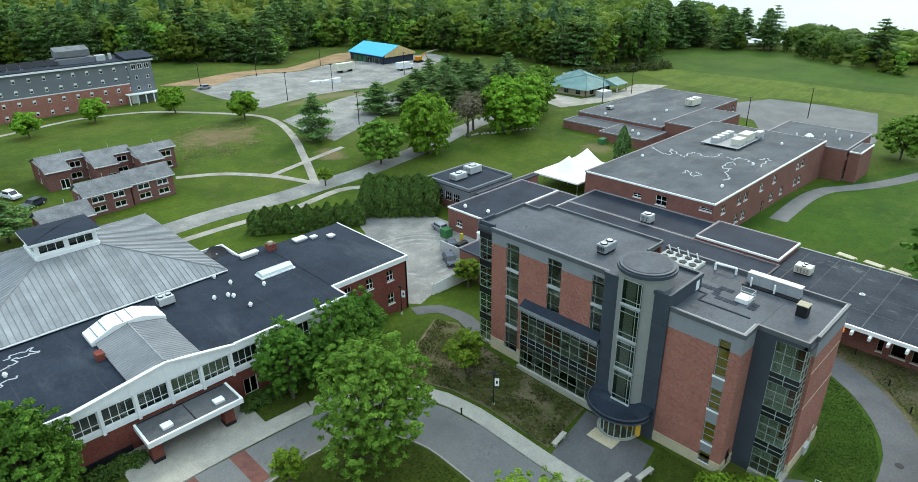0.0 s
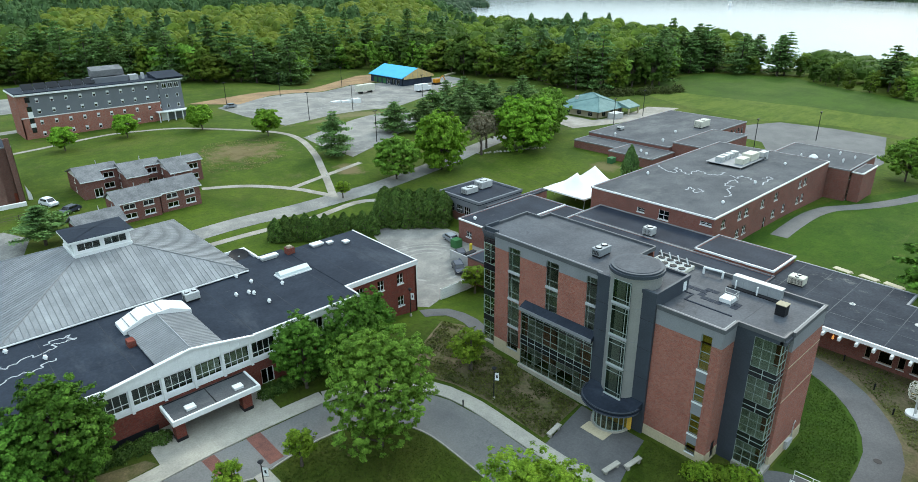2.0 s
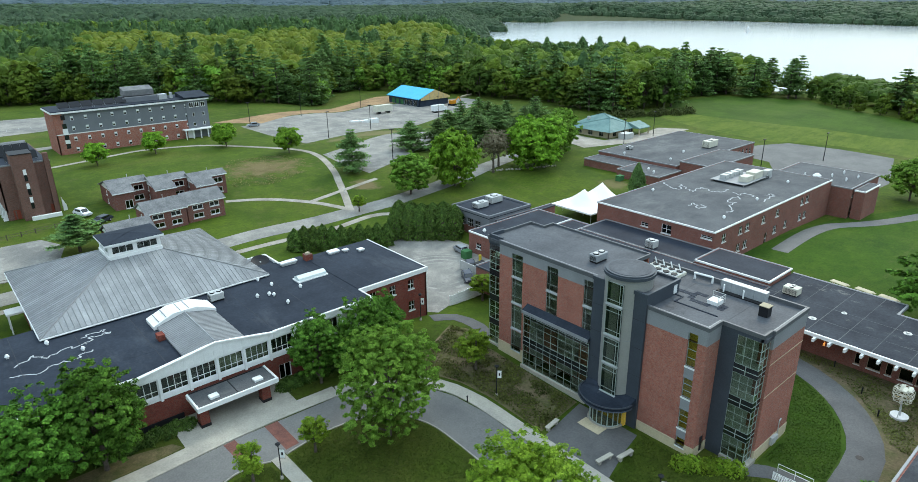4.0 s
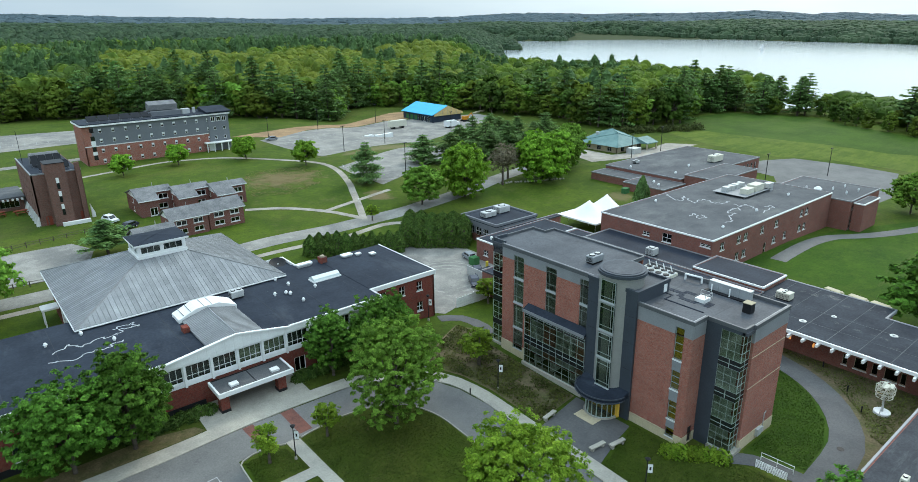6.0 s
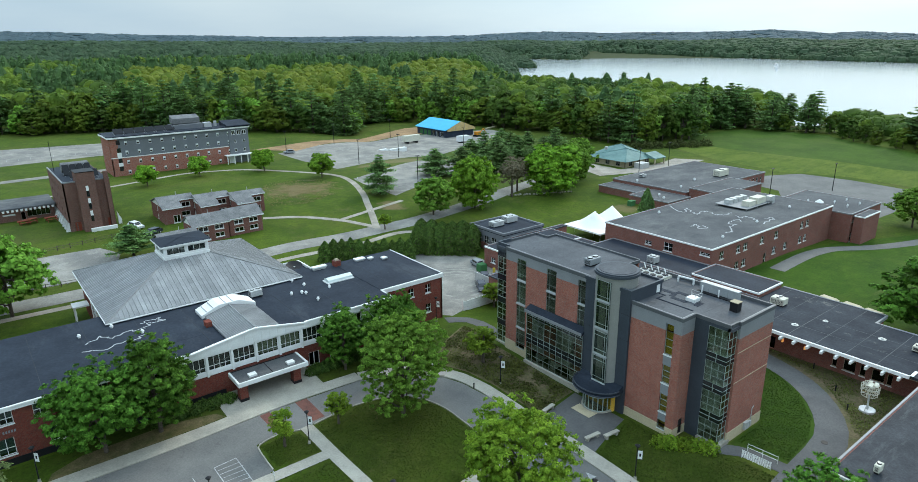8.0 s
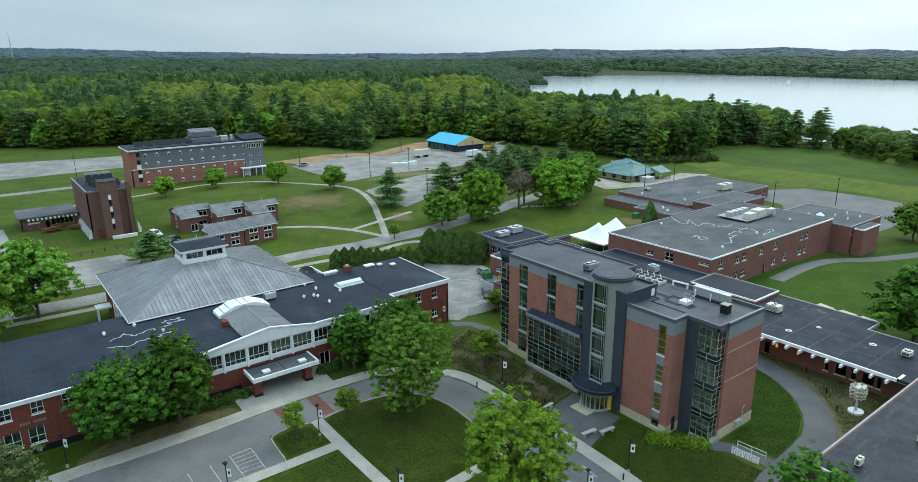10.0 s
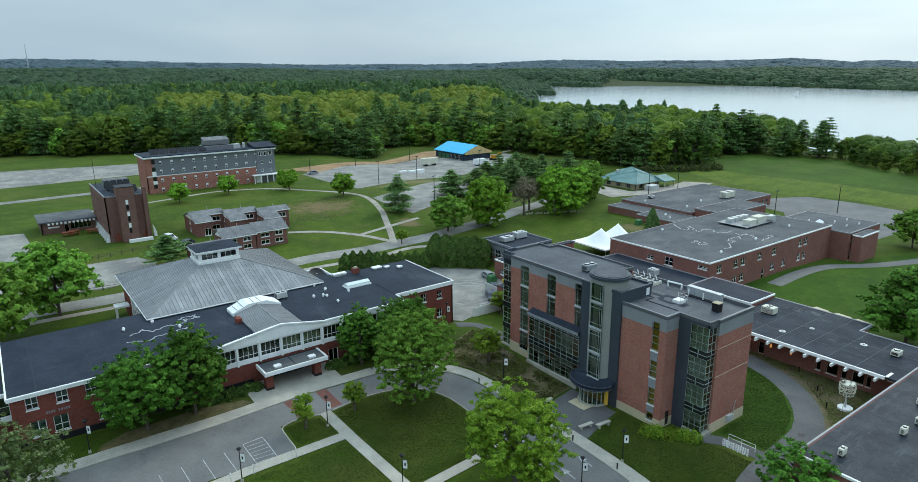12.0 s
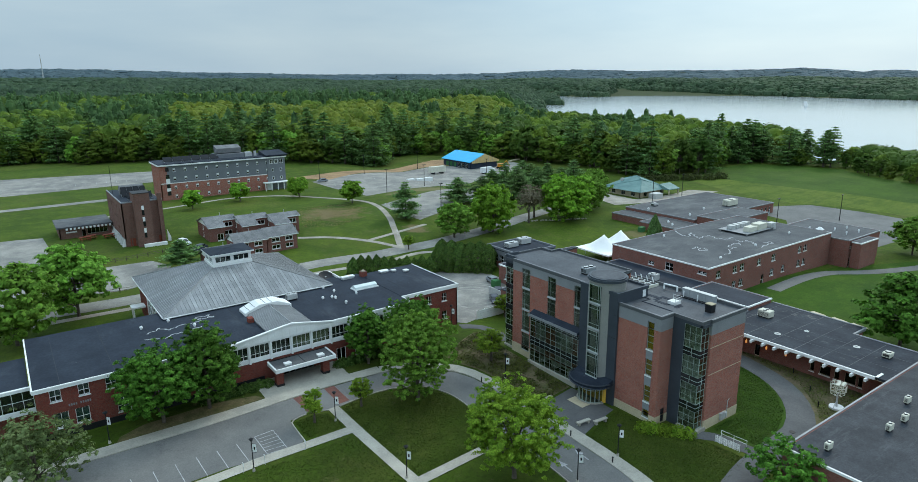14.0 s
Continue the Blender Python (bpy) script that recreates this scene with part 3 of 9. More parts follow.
tagged(new("water", wm), "calm lake, the pale of the reflected sky put into its base colour", "lake", kind="structure")


def lay(name, material, label, category, pts, width=None, up=0.05):
    bm = bmesh.new()
    if width:
        ribbon(bm, pts, width, up)
    else:
        patch(bm, pts, up)
    return setting(name, bm, material, label, category)


lay("road", M_ASPHALT_OLD, "pale worn campus road with a crumbling edge", "road", [(-110, 91.5), (-65, 90.1), (-52.6, 89.6), (-30, 89.8), (-13, 90.7), (1, 92.2), (20, 93.0), (32, 93.6), (53, 97), (66, 100), (90, 108), (112, 128)], 5.2)
lay("path", M_GRAVEL, "narrow gravel strip beside the road", "path", [(-110, 86), (-65, 85), (-45, 84.6), (-14.2, 84.6), (-2.3, 85.6), (9, 86.8), (20, 88.5), (25, 87), (29, 84)], 1.7)
lay("path", M_GRAVEL, "pale footpath that climbs past the lawns", "path", [(18, 94), (22.5, 104), (26, 112.3), (30, 121.8), (35.6, 139.7), (35.5, 152), (28.2, 165), (16.2, 180.5), (4.8, 186), (-5.3, 187.5), (-27.7, 181.6), (-60, 176)], 1.9, 0.06)
lay("path", M_GRAVEL, "curved pale gravel footpath beside the brick houses", "path", [(-4.4, 114.3), (4.9, 110.4), (12.5, 103.6), (15.5, 99.3), (18, 95)], 1.7, 0.055)
lay("path", M_GRAVEL, "narrow gravel footpath between lawns", "path", [(12.5, 103.6), (21.8, 105.9), (36.1, 109.2)], 1.4, 0.055)
lay("car_park", M_ASPHALT_OLD, "large grey marked car park beside the woods", "car park", [(39, 206), (39.4, 183), (42, 160), (72, 166), (102, 176), (140, 192), (166, 205), (168, 222), (142, 226), (117, 234), (66, 216)])
lay("soil_bank", M_DIRT, "strip of bare sandy soil behind the car park", "soil", [(34, 222), (48, 207), (66, 217), (117, 235), (142, 231), (146, 256), (136, 258), (100, 240), (71, 229)], None, 0.08)
lay("car_park", M_ASPHALT_OLD, "pale empty gravel car park under pines", "car park", [(37.6, 141), (56, 149), (85, 162), (98, 158), (84, 140), (67, 128), (49, 119), (37, 114), (35.6, 127)])
lay("turning_circle", M_ASPHALT_OLD, "worn asphalt service yard with circular tyre marks", "road", [(15.8, 79), (22, 74), (27, 66), (27, 52), (24, 43), (5.9, 41.5), (1.0, 39.5), (-0.8, 41), (-0.6, 57), (6, 62), (12, 68)])
lay("path", M_ASPHALT_DARK, "asphalt footpath beside a planted bank", "path", [(-1.5, 38.2), (2.2, 36.5), (3.0, 32), (1.6, 28.3)], 2.6, 0.06)
lay("road", M_ASPHALT, "smooth grey asphalt campus drive", "road", [(-110, 27.2), (-68, 28.2), (-50, 28.2), (-38, 28.8), (-25, 28.4), (-19.4, 26.2), (-14.3, 22.0), (-12.9, 19), (-12.0, 14), (-11.9, -2), (-12.5, -13), (-14.8, -24), (-19, -40), (-26, -40), (-22, -24), (-19.4, -10), (-18.6, 2), (-18.4, 12.4), (-18.9, 17), (-21, 20.8), (-24.5, 22.8), (-28.8, 23.5), (-33.2, 23.2), (-36.7, 22.9), (-39.4, 23.6), (-42.6, 23.2), (-42.7, 17.7), (-45.2, 16.9), (-53.4, 17.5), (-70, 17.0), (-110, 16)], None, 0.05)
lay("pavement", M_CONCRETE, "pale concrete pavement along the brick hall", "pavement", [(-110, 28.6), (-68, 29.4), (-48.5, 29.5), (-38, 30.0), (-24.5, 29.5)], 2.2, 0.14)
lay("pavement", M_CONCRETE, "pale concrete pavement that bends with the drive", "pavement", [(-24.5, 29.5), (-18.4, 27.2), (-13.3, 22.9), (-11.4, 18), (-10.9, 14), (-10.8, 7), (-10.8, -2), (-11.6, -13.5), (-13.8, -24), (-18, -40)], 2.0, 0.14)
lay("pavement", M_CONCRETE, "straight concrete footpath across the lawn", "path", [(-36.0, 23.0), (-35.6, 16), (-34.9, 4), (-34.0, -30)], 1.7, 0.12)
lay("pavement", M_CONCRETE, "concrete footpath beside the parking bays", "path", [(-90, 15.4), (-56.3, 16.2), (-49.8, 16.6), (-43.3, 16.6), (-36, 16.6)], 1.6, 0.11)
lay("pavement", M_CONCRETE, "concrete footpath between two lawns", "path", [(-34.6, 1.4), (-27, 2.0), (-19.2, 2.6)], 1.6, 0.11)
lay("lawn", M_TURF, "dark worn turf with bare brown patches", "lawn", [(-90, -60), (-13, -60), (-1.5, -24), (3, -18), (3, 36), (-90, 36)], None, 0.022)
lay("bare_soil", M_LITTER, "brown leaf litter and bare soil under the maples", "soil", [(-64, 30.6), (-56, 30.7), (-46, 30.9), (-43.6, 31.2), (-44.4, 32.6), (-50, 33.9), (-60, 33.6), (-63.4, 32)], None, 0.05)
lay("forecourt", M_CONCRETE, "broad concrete forecourt under the entrance canopy", "pavement", [(-43.5, 29), (-29.5, 29.8), (-29.5, 37), (-43.5, 37)], None, 0.15)
lay("crossing", M_PAVER, "red paver band across the drive", "crossing", [(-40.0, 28.6), (-38.6, 28.7), (-38.2, 24.0), (-39.6, 23.9)], None, 0.075)
lay("crossing", M_PAVER, "red paver band across the drive", "crossing", [(-34.9, 28.7), (-33.2, 28.7), (-33.0, 23.6), (-34.7, 23.5)], None, 0.075)
lay("plaza", M_ASPHALT_DARK, "grey paved forecourt before the glass entrance", "pavement", [(-9.9, 6.3), (-1.2, 7.8), (-1.2, -1.0), (-4.5, -1.7), (-10.3, -3.4)], None, 0.10)
lay("path", M_ASPHALT_DARK, "dark asphalt path that sweeps round the lawn", "path", [(31.2, 2.4), (30.3, -3), (28.5, -8.8), (25.4, -13.8), (20.8, -17.9), (15.2, -20.5), (8, -21.2), (2, -21.6), (-3, -22.6), (-14, -25)], 3.9, 0.08)
lay("path", M_ASPHALT_DARK, "narrow asphalt ramp path to a glass stair bay", "path", [(2.6, -12.4), (4.2, -14.4), (4.9, -16.8), (5.2, -20.6)], 2.2, 0.07)
lay("path", M_ASPHALT, "grey asphalt path beside the gymnasium", "path", [(72, 14.6), (80, 15), (91, 15.2), (99, 14), (104, 11.2), (118, 4.5), (150, -6)], 3.4, 0.06)
lay("car_park", M_ASPHALT, "large empty grey car park behind the gymnasium", "car park", [(143, 70), (174, 57), (181, 43), (184, 27), (150, 18), (128, 19), (128, 40), (144, 50)])
lay("car_park", M_GRAVEL, "pale gravel yard around a green-roofed hall", "car park", [(122, 120), (132, 124), (131, 104), (140, 102), (152, 102), (166, 104), (172, 94), (160, 93), (133, 95), (116, 101)])
lay("car_park", M_ASPHALT_OLD, "grey asphalt lot beside a low brick house", "car park", [(-110, 160), (-70.9, 159), (-64.2, 157.2), (-63.5, 141), (-67.5, 119), (-90, 110), (-110, 110)])
lay("car_park", M_ASPHALT_OLD, "grey asphalt lot behind a metal-roofed hall", "car park", [(-80, 112), (-53.8, 114.3), (-43.4, 113.9), (-40.2, 107.7), (-43, 99.5), (-51.9, 96.2), (-64, 97.2), (-84, 98)])
lay("road", M_ASPHALT_OLD, "long pale road strip by the woods", "road", [(-110, 312), (-66.8, 300), (-10, 287), (20, 276), (20, 255), (-17.6, 250), (-68.5, 247), (-110, 250)])
lay("road", M_ASPHALT_OLD, "pale lane across the upper lawn", "road", [(-120, 212), (-69, 212.5), (-42, 213.5), (-20, 214)], 5.0)
M_LUSH = grass_material("lush_lawn", (0.034, 0.076, 0.006), (0.019, 0.049, 0.003), (0.058, 0.078, 0.014))
stain(M_LUSH, (0.060, 0.090, 0.012), 0.4, 0.52, 0.68, 0.5, rough=0.85)
lay("lawn", M_LUSH, "lush dark green lawn beside the brick corner", "lawn", [(5, -12.7), (12.9, -12.7), (13, 3.4), (31.2, 3.4), (30.3, -3), (28.5, -8.8), (25.4, -13.8), (20.8, -17.9), (15.2, -20.4), (8, -21), (3.5, -15)], None, 0.018)
M_DEEP = grass_material("deep_lawn", (0.038, 0.084, 0.005), (0.022, 0.057, 0.003), (0.075, 0.100, 0.014))
stain(M_DEEP, (0.066, 0.112, 0.009), 0.25, 0.48, 0.66, 0.7, (0.6, 1, 1), 0.85)
stain(M_DEEP, (0.018, 0.042, 0.004), 0.7, 0.50, 0.66, 0.7, rough=0.85)
stain(M_DEEP, (0.11, 0.105, 0.035), 0.12, 0.58, 0.68, 0.6, (0.3, 1, 1), 0.85)
lay("lawn", M_DEEP, "thick green lawn beside the gymnasium", "lawn", [(46, -44), (46, -14), (51.3, -13), (51.3, 19), (72, 19), (92, 17.5), (106, 16), (128, 6), (150, -4), (158, -40)], None, 0.03)
lay("meadow", M_MEADOW, "rolling bright green hay meadow", "meadow", [(171, 62), (176, 57), (186, 44), (190, 26), (188, 10), (150, -12), (160, -60), (300, -90), (330, 30), (300, 95), (278, 125), (250, 140), (205, 138), (188, 118), (176, 92)], None, 0.03)
lay("meadow", M_MOWN, "smooth darker green upper meadow", "meadow", [(203, 128), (236, 136), (264, 132), (276, 112), (278, 92), (262, 72), (258, 50), (262, 10), (232, 14), (214, 40), (206, 70), (204, 100)], None, 0.06)
lay("planting_bed", M_BED, "weedy planted bank before the glass building", "planting bed", [(-9.2, 7.2), (-1.2, 8.2), (-0.7, 28), (1.2, 31.5), (-0.8, 34.5), (-7, 31), (-13.2, 26.2), (-10.4, 21), (-9.4, 16)], None, 0.07)
lay("planting_bed", M_BED, "dry planted bed beside the low wing", "planting bed", [(34.3, 2), (34.3, -24.4), (8, -24.6), (8, -22), (15.2, -20.6), (20.8, -18), (25.4, -13.9), (28.5, -8.9), (30.3, -3), (31.2, 2)], None, 0.04)

for r, w in ((8.6, 0.5), (6.9, 0.7), (5.2, 0.5), (9.6, 0.35)):
    pts = [(12.6 + r * math.cos(t), 53.2 + r * 1.05 * math.sin(t)) for t in [radians(20 + 12 * i) for i in range(27)]]
    lay("tyre_mark", M_ASPHALT_LIGHT, "pale worn tyre track on the service yard", "tyre marks", pts, w, 0.062)

# ---------- walls, windows and roofs ----------


class Face:
    """A wall's plane: u runs along it, d is the way out of it."""

    def __init__(self, ox, oy, u, n):
        self.o, self.u, self.n = (ox, oy), u, n

    def at(self, u, z, d=0.0):
        return (self.o[0] + self.u[0] * u + self.n[0] * d, self.o[1] + self.u[1] * u + self.n[1] * d, z)


def face_x(x, out=-1):
    """The plane of one x; u is y."""
    return Face(x, 0, (0, 1), (out, 0))


def face_y(y, out=-1):
    """The plane of one y; u is x."""
    return Face(0, y, (1, 0), (0, out))


def fbox(bm, f, u0, u1, z0, z1, d0, d1):
    v = [bm.verts.new(f.at(u, z, d)) for d in (d0, d1) for u, z in ((u0, z0), (u1, z0), (u1, z1), (u0, z1))]
    new_faces = [bm.faces.new([v[i] for i in q]) for q in ((3, 2, 1, 0), (4, 5, 6, 7), (0, 1, 5, 4), (1, 2, 6, 5), (2, 3, 7, 6), (3, 0, 4, 7))]
    bmesh.ops.recalc_face_normals(bm, faces=new_faces)
    return bm


def wall(name, f, u0, u1, z0, z1, holes, material, parent, thick=0.3, label=""):
    """A wall of some thickness with openings (u0, u1, z0, z1) that go through it."""
    bm = bmesh.new()
    us = sorted({u0, u1, *(h[0] for h in holes), *(h[1] for h in holes)})
    zs = sorted({z0, z1, *(h[2] for h in holes), *(h[3] for h in holes)})
    us = [u for u in us if u0 <= u <= u1]
    zs = [z for z in zs if z0 <= z <= z1]

    def quad(*p):
        bm.faces.new([bm.verts.new(q) for q in p])

    for a, b in zip(us, us[1:]):
        start = None
        for c, d in zip(zs, zs[1:]):
            m = ((a + b) / 2, (c + d) / 2)
            hole = any(h[0] < m[0] < h[1] and h[2] < m[1] < h[3] for h in holes)
            if not hole and start is None:
                start = c
            if start is not None and (hole or d == zs[-1]):
                e = c if hole else d
                quad(f.at(a, start), f.at(b, start), f.at(b, e), f.at(a, e))
                quad(f.at(a, start, -thick), f.at(a, e, -thick), f.at(b, e, -thick), f.at(b, start, -thick))
                start = None
    for h in list(holes) + [(u0, u1, z0, z1)]:
        c = [(h[0], h[2]), (h[1], h[2]), (h[1], h[3]), (h[0], h[3])]
        for i in range(4):
            p, q = c[i], c[(i + 1) % 4]
            quad(f.at(*p), f.at(*p, -thick), f.at(*q, -thick), f.at(*q))
    bmesh.ops.remove_doubles(bm, verts=bm.verts, dist=0.001)
    bmesh.ops.recalc_face_normals(bm, faces=bm.faces)
    return part(name, bm, material, parent, label)


def window(f, u0, u1, z0, z1, parent, cols=1, rows=1, fm=None, pm=None, bar=0.06, inset=0.14, zs=(), sill=0.0, name="window", us=()):
    """A framed window with mullions and transoms; its pane is a part of it."""
    fm, pm = fm or M_FRAME, pm or M_GLASS
    d0 = -inset - 0.08
    cu = [u0 + bar / 2, *(list(us) or [u0 + (u1 - u0) * i / cols for i in range(1, cols)]), u1 - bar / 2]
    cz = [z0 + bar / 2, *sorted(list(zs) or [z0 + (z1 - z0) * i / rows for i in range(1, rows)]), z1 - bar / 2]
    lights = [(a + bar / 2, c - bar / 2, d + bar / 2, e - bar / 2) for a, c in zip(cu, cu[1:]) for d, e in zip(cz, cz[1:])]
    inner = Face(f.o[0] - f.n[0] * inset, f.o[1] - f.n[1] * inset, f.u, f.n)
    w = wall(name, inner, u0, u1, z0, z1, lights, fm, parent, 0.08)
    part("pane", fbox(bmesh.new(), f, u0 + bar / 2, u1 - bar / 2, z0 + bar / 2, z1 - bar / 2, d0 + 0.03, d0 + 0.045), pm, w).visible_shadow = False
    if sill:
        part("sill", fbox(bmesh.new(), f, u0 - 0.08, u1 + 0.08, z0 - sill, z0, -0.1, 0.09), M_WHITE, w)
    return w


def parapet_roof(parent, x0, x1, y0, y1, z, material, rim=0.35, width=0.35, cap=None, name="roof", thick=0.4, label=""):
    """A flat roof with a raised rim round it."""
    r = part(name, boxed(x0 + 0.02, x1 - 0.02, y0 + 0.02, y1 - 0.02, z - rim - thick, z - rim), material, parent, label)
    bm = bmesh.new()
    box(bm, x0 - 0.06, x1 + 0.06, y0 - 0.06, y0 + width, z - rim - 0.2, z)
    box(bm, x0 - 0.06, x1 + 0.06, y1 - width, y1 + 0.06, z - rim - 0.2, z)
    box(bm, x0 - 0.06, x0 + width, y0 + width, y1 - width, z - rim - 0.2, z)
    box(bm, x1 - width, x1 + 0.06, y0 + width, y1 - width, z - rim - 0.2, z)
    part("coping", bm, cap or M_GREYPANEL, r)
    return r


def cyl(bm, cx, cy, r, z0, z1, k=24, r1=None, a0=0.0, a1=math.tau):
    full = abs(a1 - a0) >= math.tau - 1e-6
    r1 = r if r1 is None else r1
    n = k if full else k + 1
    lo = [bm.verts.new((cx + r * math.cos(a0 + (a1 - a0) * i / k), cy + r * math.sin(a0 + (a1 - a0) * i / k), z0)) for i in range(n)]
    hi = [bm.verts.new((cx + r1 * math.cos(a0 + (a1 - a0) * i / k), cy + r1 * math.sin(a0 + (a1 - a0) * i / k), z1)) for i in range(n)]
    for i in range(k):
        j = (i + 1) % n
        bm.faces.new((lo[i], lo[j], hi[j], hi[i]))
    bm.faces.new(lo[::-1])
    bm.faces.new(hi)
    return bm


# ---------- the four-storey academic building ----------


def academic_building():
    b = thing("academic_building", (6, 5, 0), "four-storey brick and glass academic building with dark corner panels", "building")
    FX = face_x(0.3)
    # left block
    rows = ((13.3, 16.7), (9.35, 13.0), (5.25, 8.95), (1.6, 4.85))
    holes = []
    for lo, hi, rr in ((19.9, 21.95, rows), (13.6, 15.55, ((13.35, 16.8), (9.95, 13.05))), (7.9, 9.4, ((13.35, 16.85), (9.95, 13.05)))):
        for z0, z1 in rr:
            holes.append((lo, hi, z0, z1))
    wall("wall", FX, 7.5, 24.4, 2.3, 15.9, [(a, c, max(z0, 2.3), min(z1, 15.9)) for a, c, z0, z1 in holes] + [(9.6, 13.5, 2.3, 8.6), (15.7, 18.4, 2.3, 8.6)], M_BRICK_SB, b, label="red-brown brick wall")
    wall("parapet", face_x(0.28), 7.5, 24.4, 15.9, 17.93, [(a, c, 15.9, z1) for a, c, z0, z1 in holes if z1 > 15.9], M_GREYPANEL, b, label="grey metal panel band")
    wall("plinth", face_x(0.2), 18.8, 24.4, -0.5, 2.3, [(19.9, 21.95, 1.6, 2.3)], M_STONE, b, label="buff cast-stone plinth")
    for a, c, z0, z1 in holes:
        window(face_x(0.26), a, c, z0, z1, b, us=(a + (c - a) * 0.72,), zs=(z1 - 0.75, z0 + 0.9), bar=0.05)
        part("spandrel", fbox(bmesh.new(), face_x(0.26), a, c, z0 - 0.28, z0 + 0.02, -0.25, 0.04), M_SILL, b)
    part("rear_wall", box(boxed(11.2, 11.5, 7.5, 24.3, -1, 17.5), 9.1, 9.4, 24.3, 26.9, -1, 17.5), M_BRICK_SB, b)
    wall("side_wall", face_y(26.9, 1), 3.4, 9.1, -1, 17.5, [], M_BRICK_SB, b)
    # notched roof of the left block
    r = part("roof", boxed(0.4, 9.3, 7.6, 26.8, 17.2, 17.62), M_ROOF_MID, b, "grey membrane roof with raised rim")
    for q in ((0.2, 0.44, 7.4, 24.45, 17.95), (0.44, 9.45, 26.76, 27.0, 18.0), (9.22, 9.45, 24.4, 26.76, 17.98), (9.22, 11.55, 24.17, 24.4, 17.96), (11.32, 11.55, 7.4, 24.17, 17.9), (8.0, 11.32, 7.25, 7.45, 17.9)):
        part("coping", boxed(*q[:4], 17.4, q[4]), M_COPE, r)
    part("roof", boxed(9.3, 11.35, 7.6, 24.2, 17.2, 17.615), M_ROOF_MID, b)
    # stair glass at the left end
    fl, fs = face_x(0.75), face_y(26.95, 1)
    wall("corner_panel", face_x(0.7), 24.4, 27.0, 16.7, 18.15, [], M_DARKPANEL, b, 0.3, "slate-grey corner panel")
    part("corner_panel", boxed(0.72, 3.5, 26.75, 27.0, 16.7, 18.15), M_DARKPANEL, b)
    for i, z in enumerate((0.9, 4.85, 8.85, 12.8)):
        window(fl, 24.4, 26.95, z, z + 3.0, b, 2, 3, name="curtain_wall", inset=0.02, bar=0.045)
        window(fs, 0.8, 3.4, z, z + 3.0, b, 2, 3, name="curtain_wall", inset=0.02, bar=0.045)
        part("spandrel", fbox(bmesh.new(), fl, 24.4, 26.95, z + 3.0, z + 3.95, -0.12, -0.02), M_SPANDREL, b)
        part("spandrel", fbox(bmesh.new(), fs, 0.85, 3.4, z + 3.0, z + 3.95, -0.12, -0.02), M_SPANDREL, b)
    part("plinth", boxed(0.55, 3.5, 24.4, 27.1, -0.5, 0.9), M_CONCRETE, b)
    # glazed bay
    fb = face_x(-0.6)
    part("bay_roof", prism(bmesh.new(), [(-0.85, 7.4), (0.28, 7.4), (0.28, 18.8), (-0.85, 18.8)], 9.2, [9.5, 10.1, 10.1, 9.5]), M_ROOF, b, "dark sloped roof of the glazed bay")
    part("bay_fascia", boxed(-0.95, -0.852, 7.4, 18.9, 9.1, 9.55), M_GREYPANEL, b)
    us = [7.4 + 11.3 * i / 9 for i in range(1, 9)]
    window(fb, 7.4, 18.7, 5.4, 8.35, b, us=us, zs=(6.3, 7.5), bar=0.045, inset=0.02, name="curtain_wall")
    window(fb, 7.4, 18.7, 0.9, 4.1, b, us=us, zs=(2.0, 3.2), bar=0.045, inset=0.02, name="curtain_wall")
    for z0, z1 in ((4.1, 5.4), (8.35, 9.1)):
        w = part("spandrel", fbox(bmesh.new(), fb, 7.4, 18.7, z0, z1, -0.14, -0.03), M_SPANDREL, b, "black glass band")
        bm = bmesh.new()
        for u in [7.4, *us, 18.7]:
            fbox(bm, fb, u - 0.022, u + 0.022, z0, z1, -0.03, 0.0)
        fbox(bm, fb, 7.4, 18.7, (z0 + z1) / 2 - 0.025, (z0 + z1) / 2 + 0.025, -0.03, 0.0)
        part("mullion", bm, M_FRAME, w)
    fb2 = face_y(18.7, 1)
    window(fb2, -0.5, 0.2, 0.9, 9.1, b, 1, 6, inset=0.02, name="curtain_wall")
    part("bay_plinth", boxed(-0.85, 0.2, 7.4, 18.9, -0.5, 0.9), M_CONCRETE, b)
    # dark tower
    tw = part("tower", prism(bmesh.new(), [(-0.35, 0.0), (6.4, 0.0), (6.4, 7.5), (-0.35, 7.5)], -0.5, 17.75), M_DARKPANEL, b, "slate-grey panel tower")
    bm = bmesh.new()
    box(bm, -0.45, 6.5, -0.1, 0.2, 17.7, 18.15)
    box(bm, -0.45, -0.1, 0.2, 7.6, 17.7, 18.15)
    box(bm, 6.2, 6.5, 0.2, 7.6, 17.7, 18.15)
    part("coping", bm, M_DARKPANEL, tw)
    part("tower_roof", boxed(-0.1, 6.2, 0.2, 7.4, 17.75, 17.8), M_ROOF_MID, b)
    part("roof_door", boxed(5.2, 5.9, -0.03, 0.0, 16.5, 17.6), M_FRAMEW, b)
    bm = bmesh.new()
    for z in (3.6, 7.3, 11, 14.6):
        box(bm, -0.36, 6.4, -0.012, 0.0, z, z + 0.025)
        box(bm, -0.362, -0.35, 0.0, 7.5, z, z + 0.025)
    part("panel_joint", bm, M_BLACK, tw)
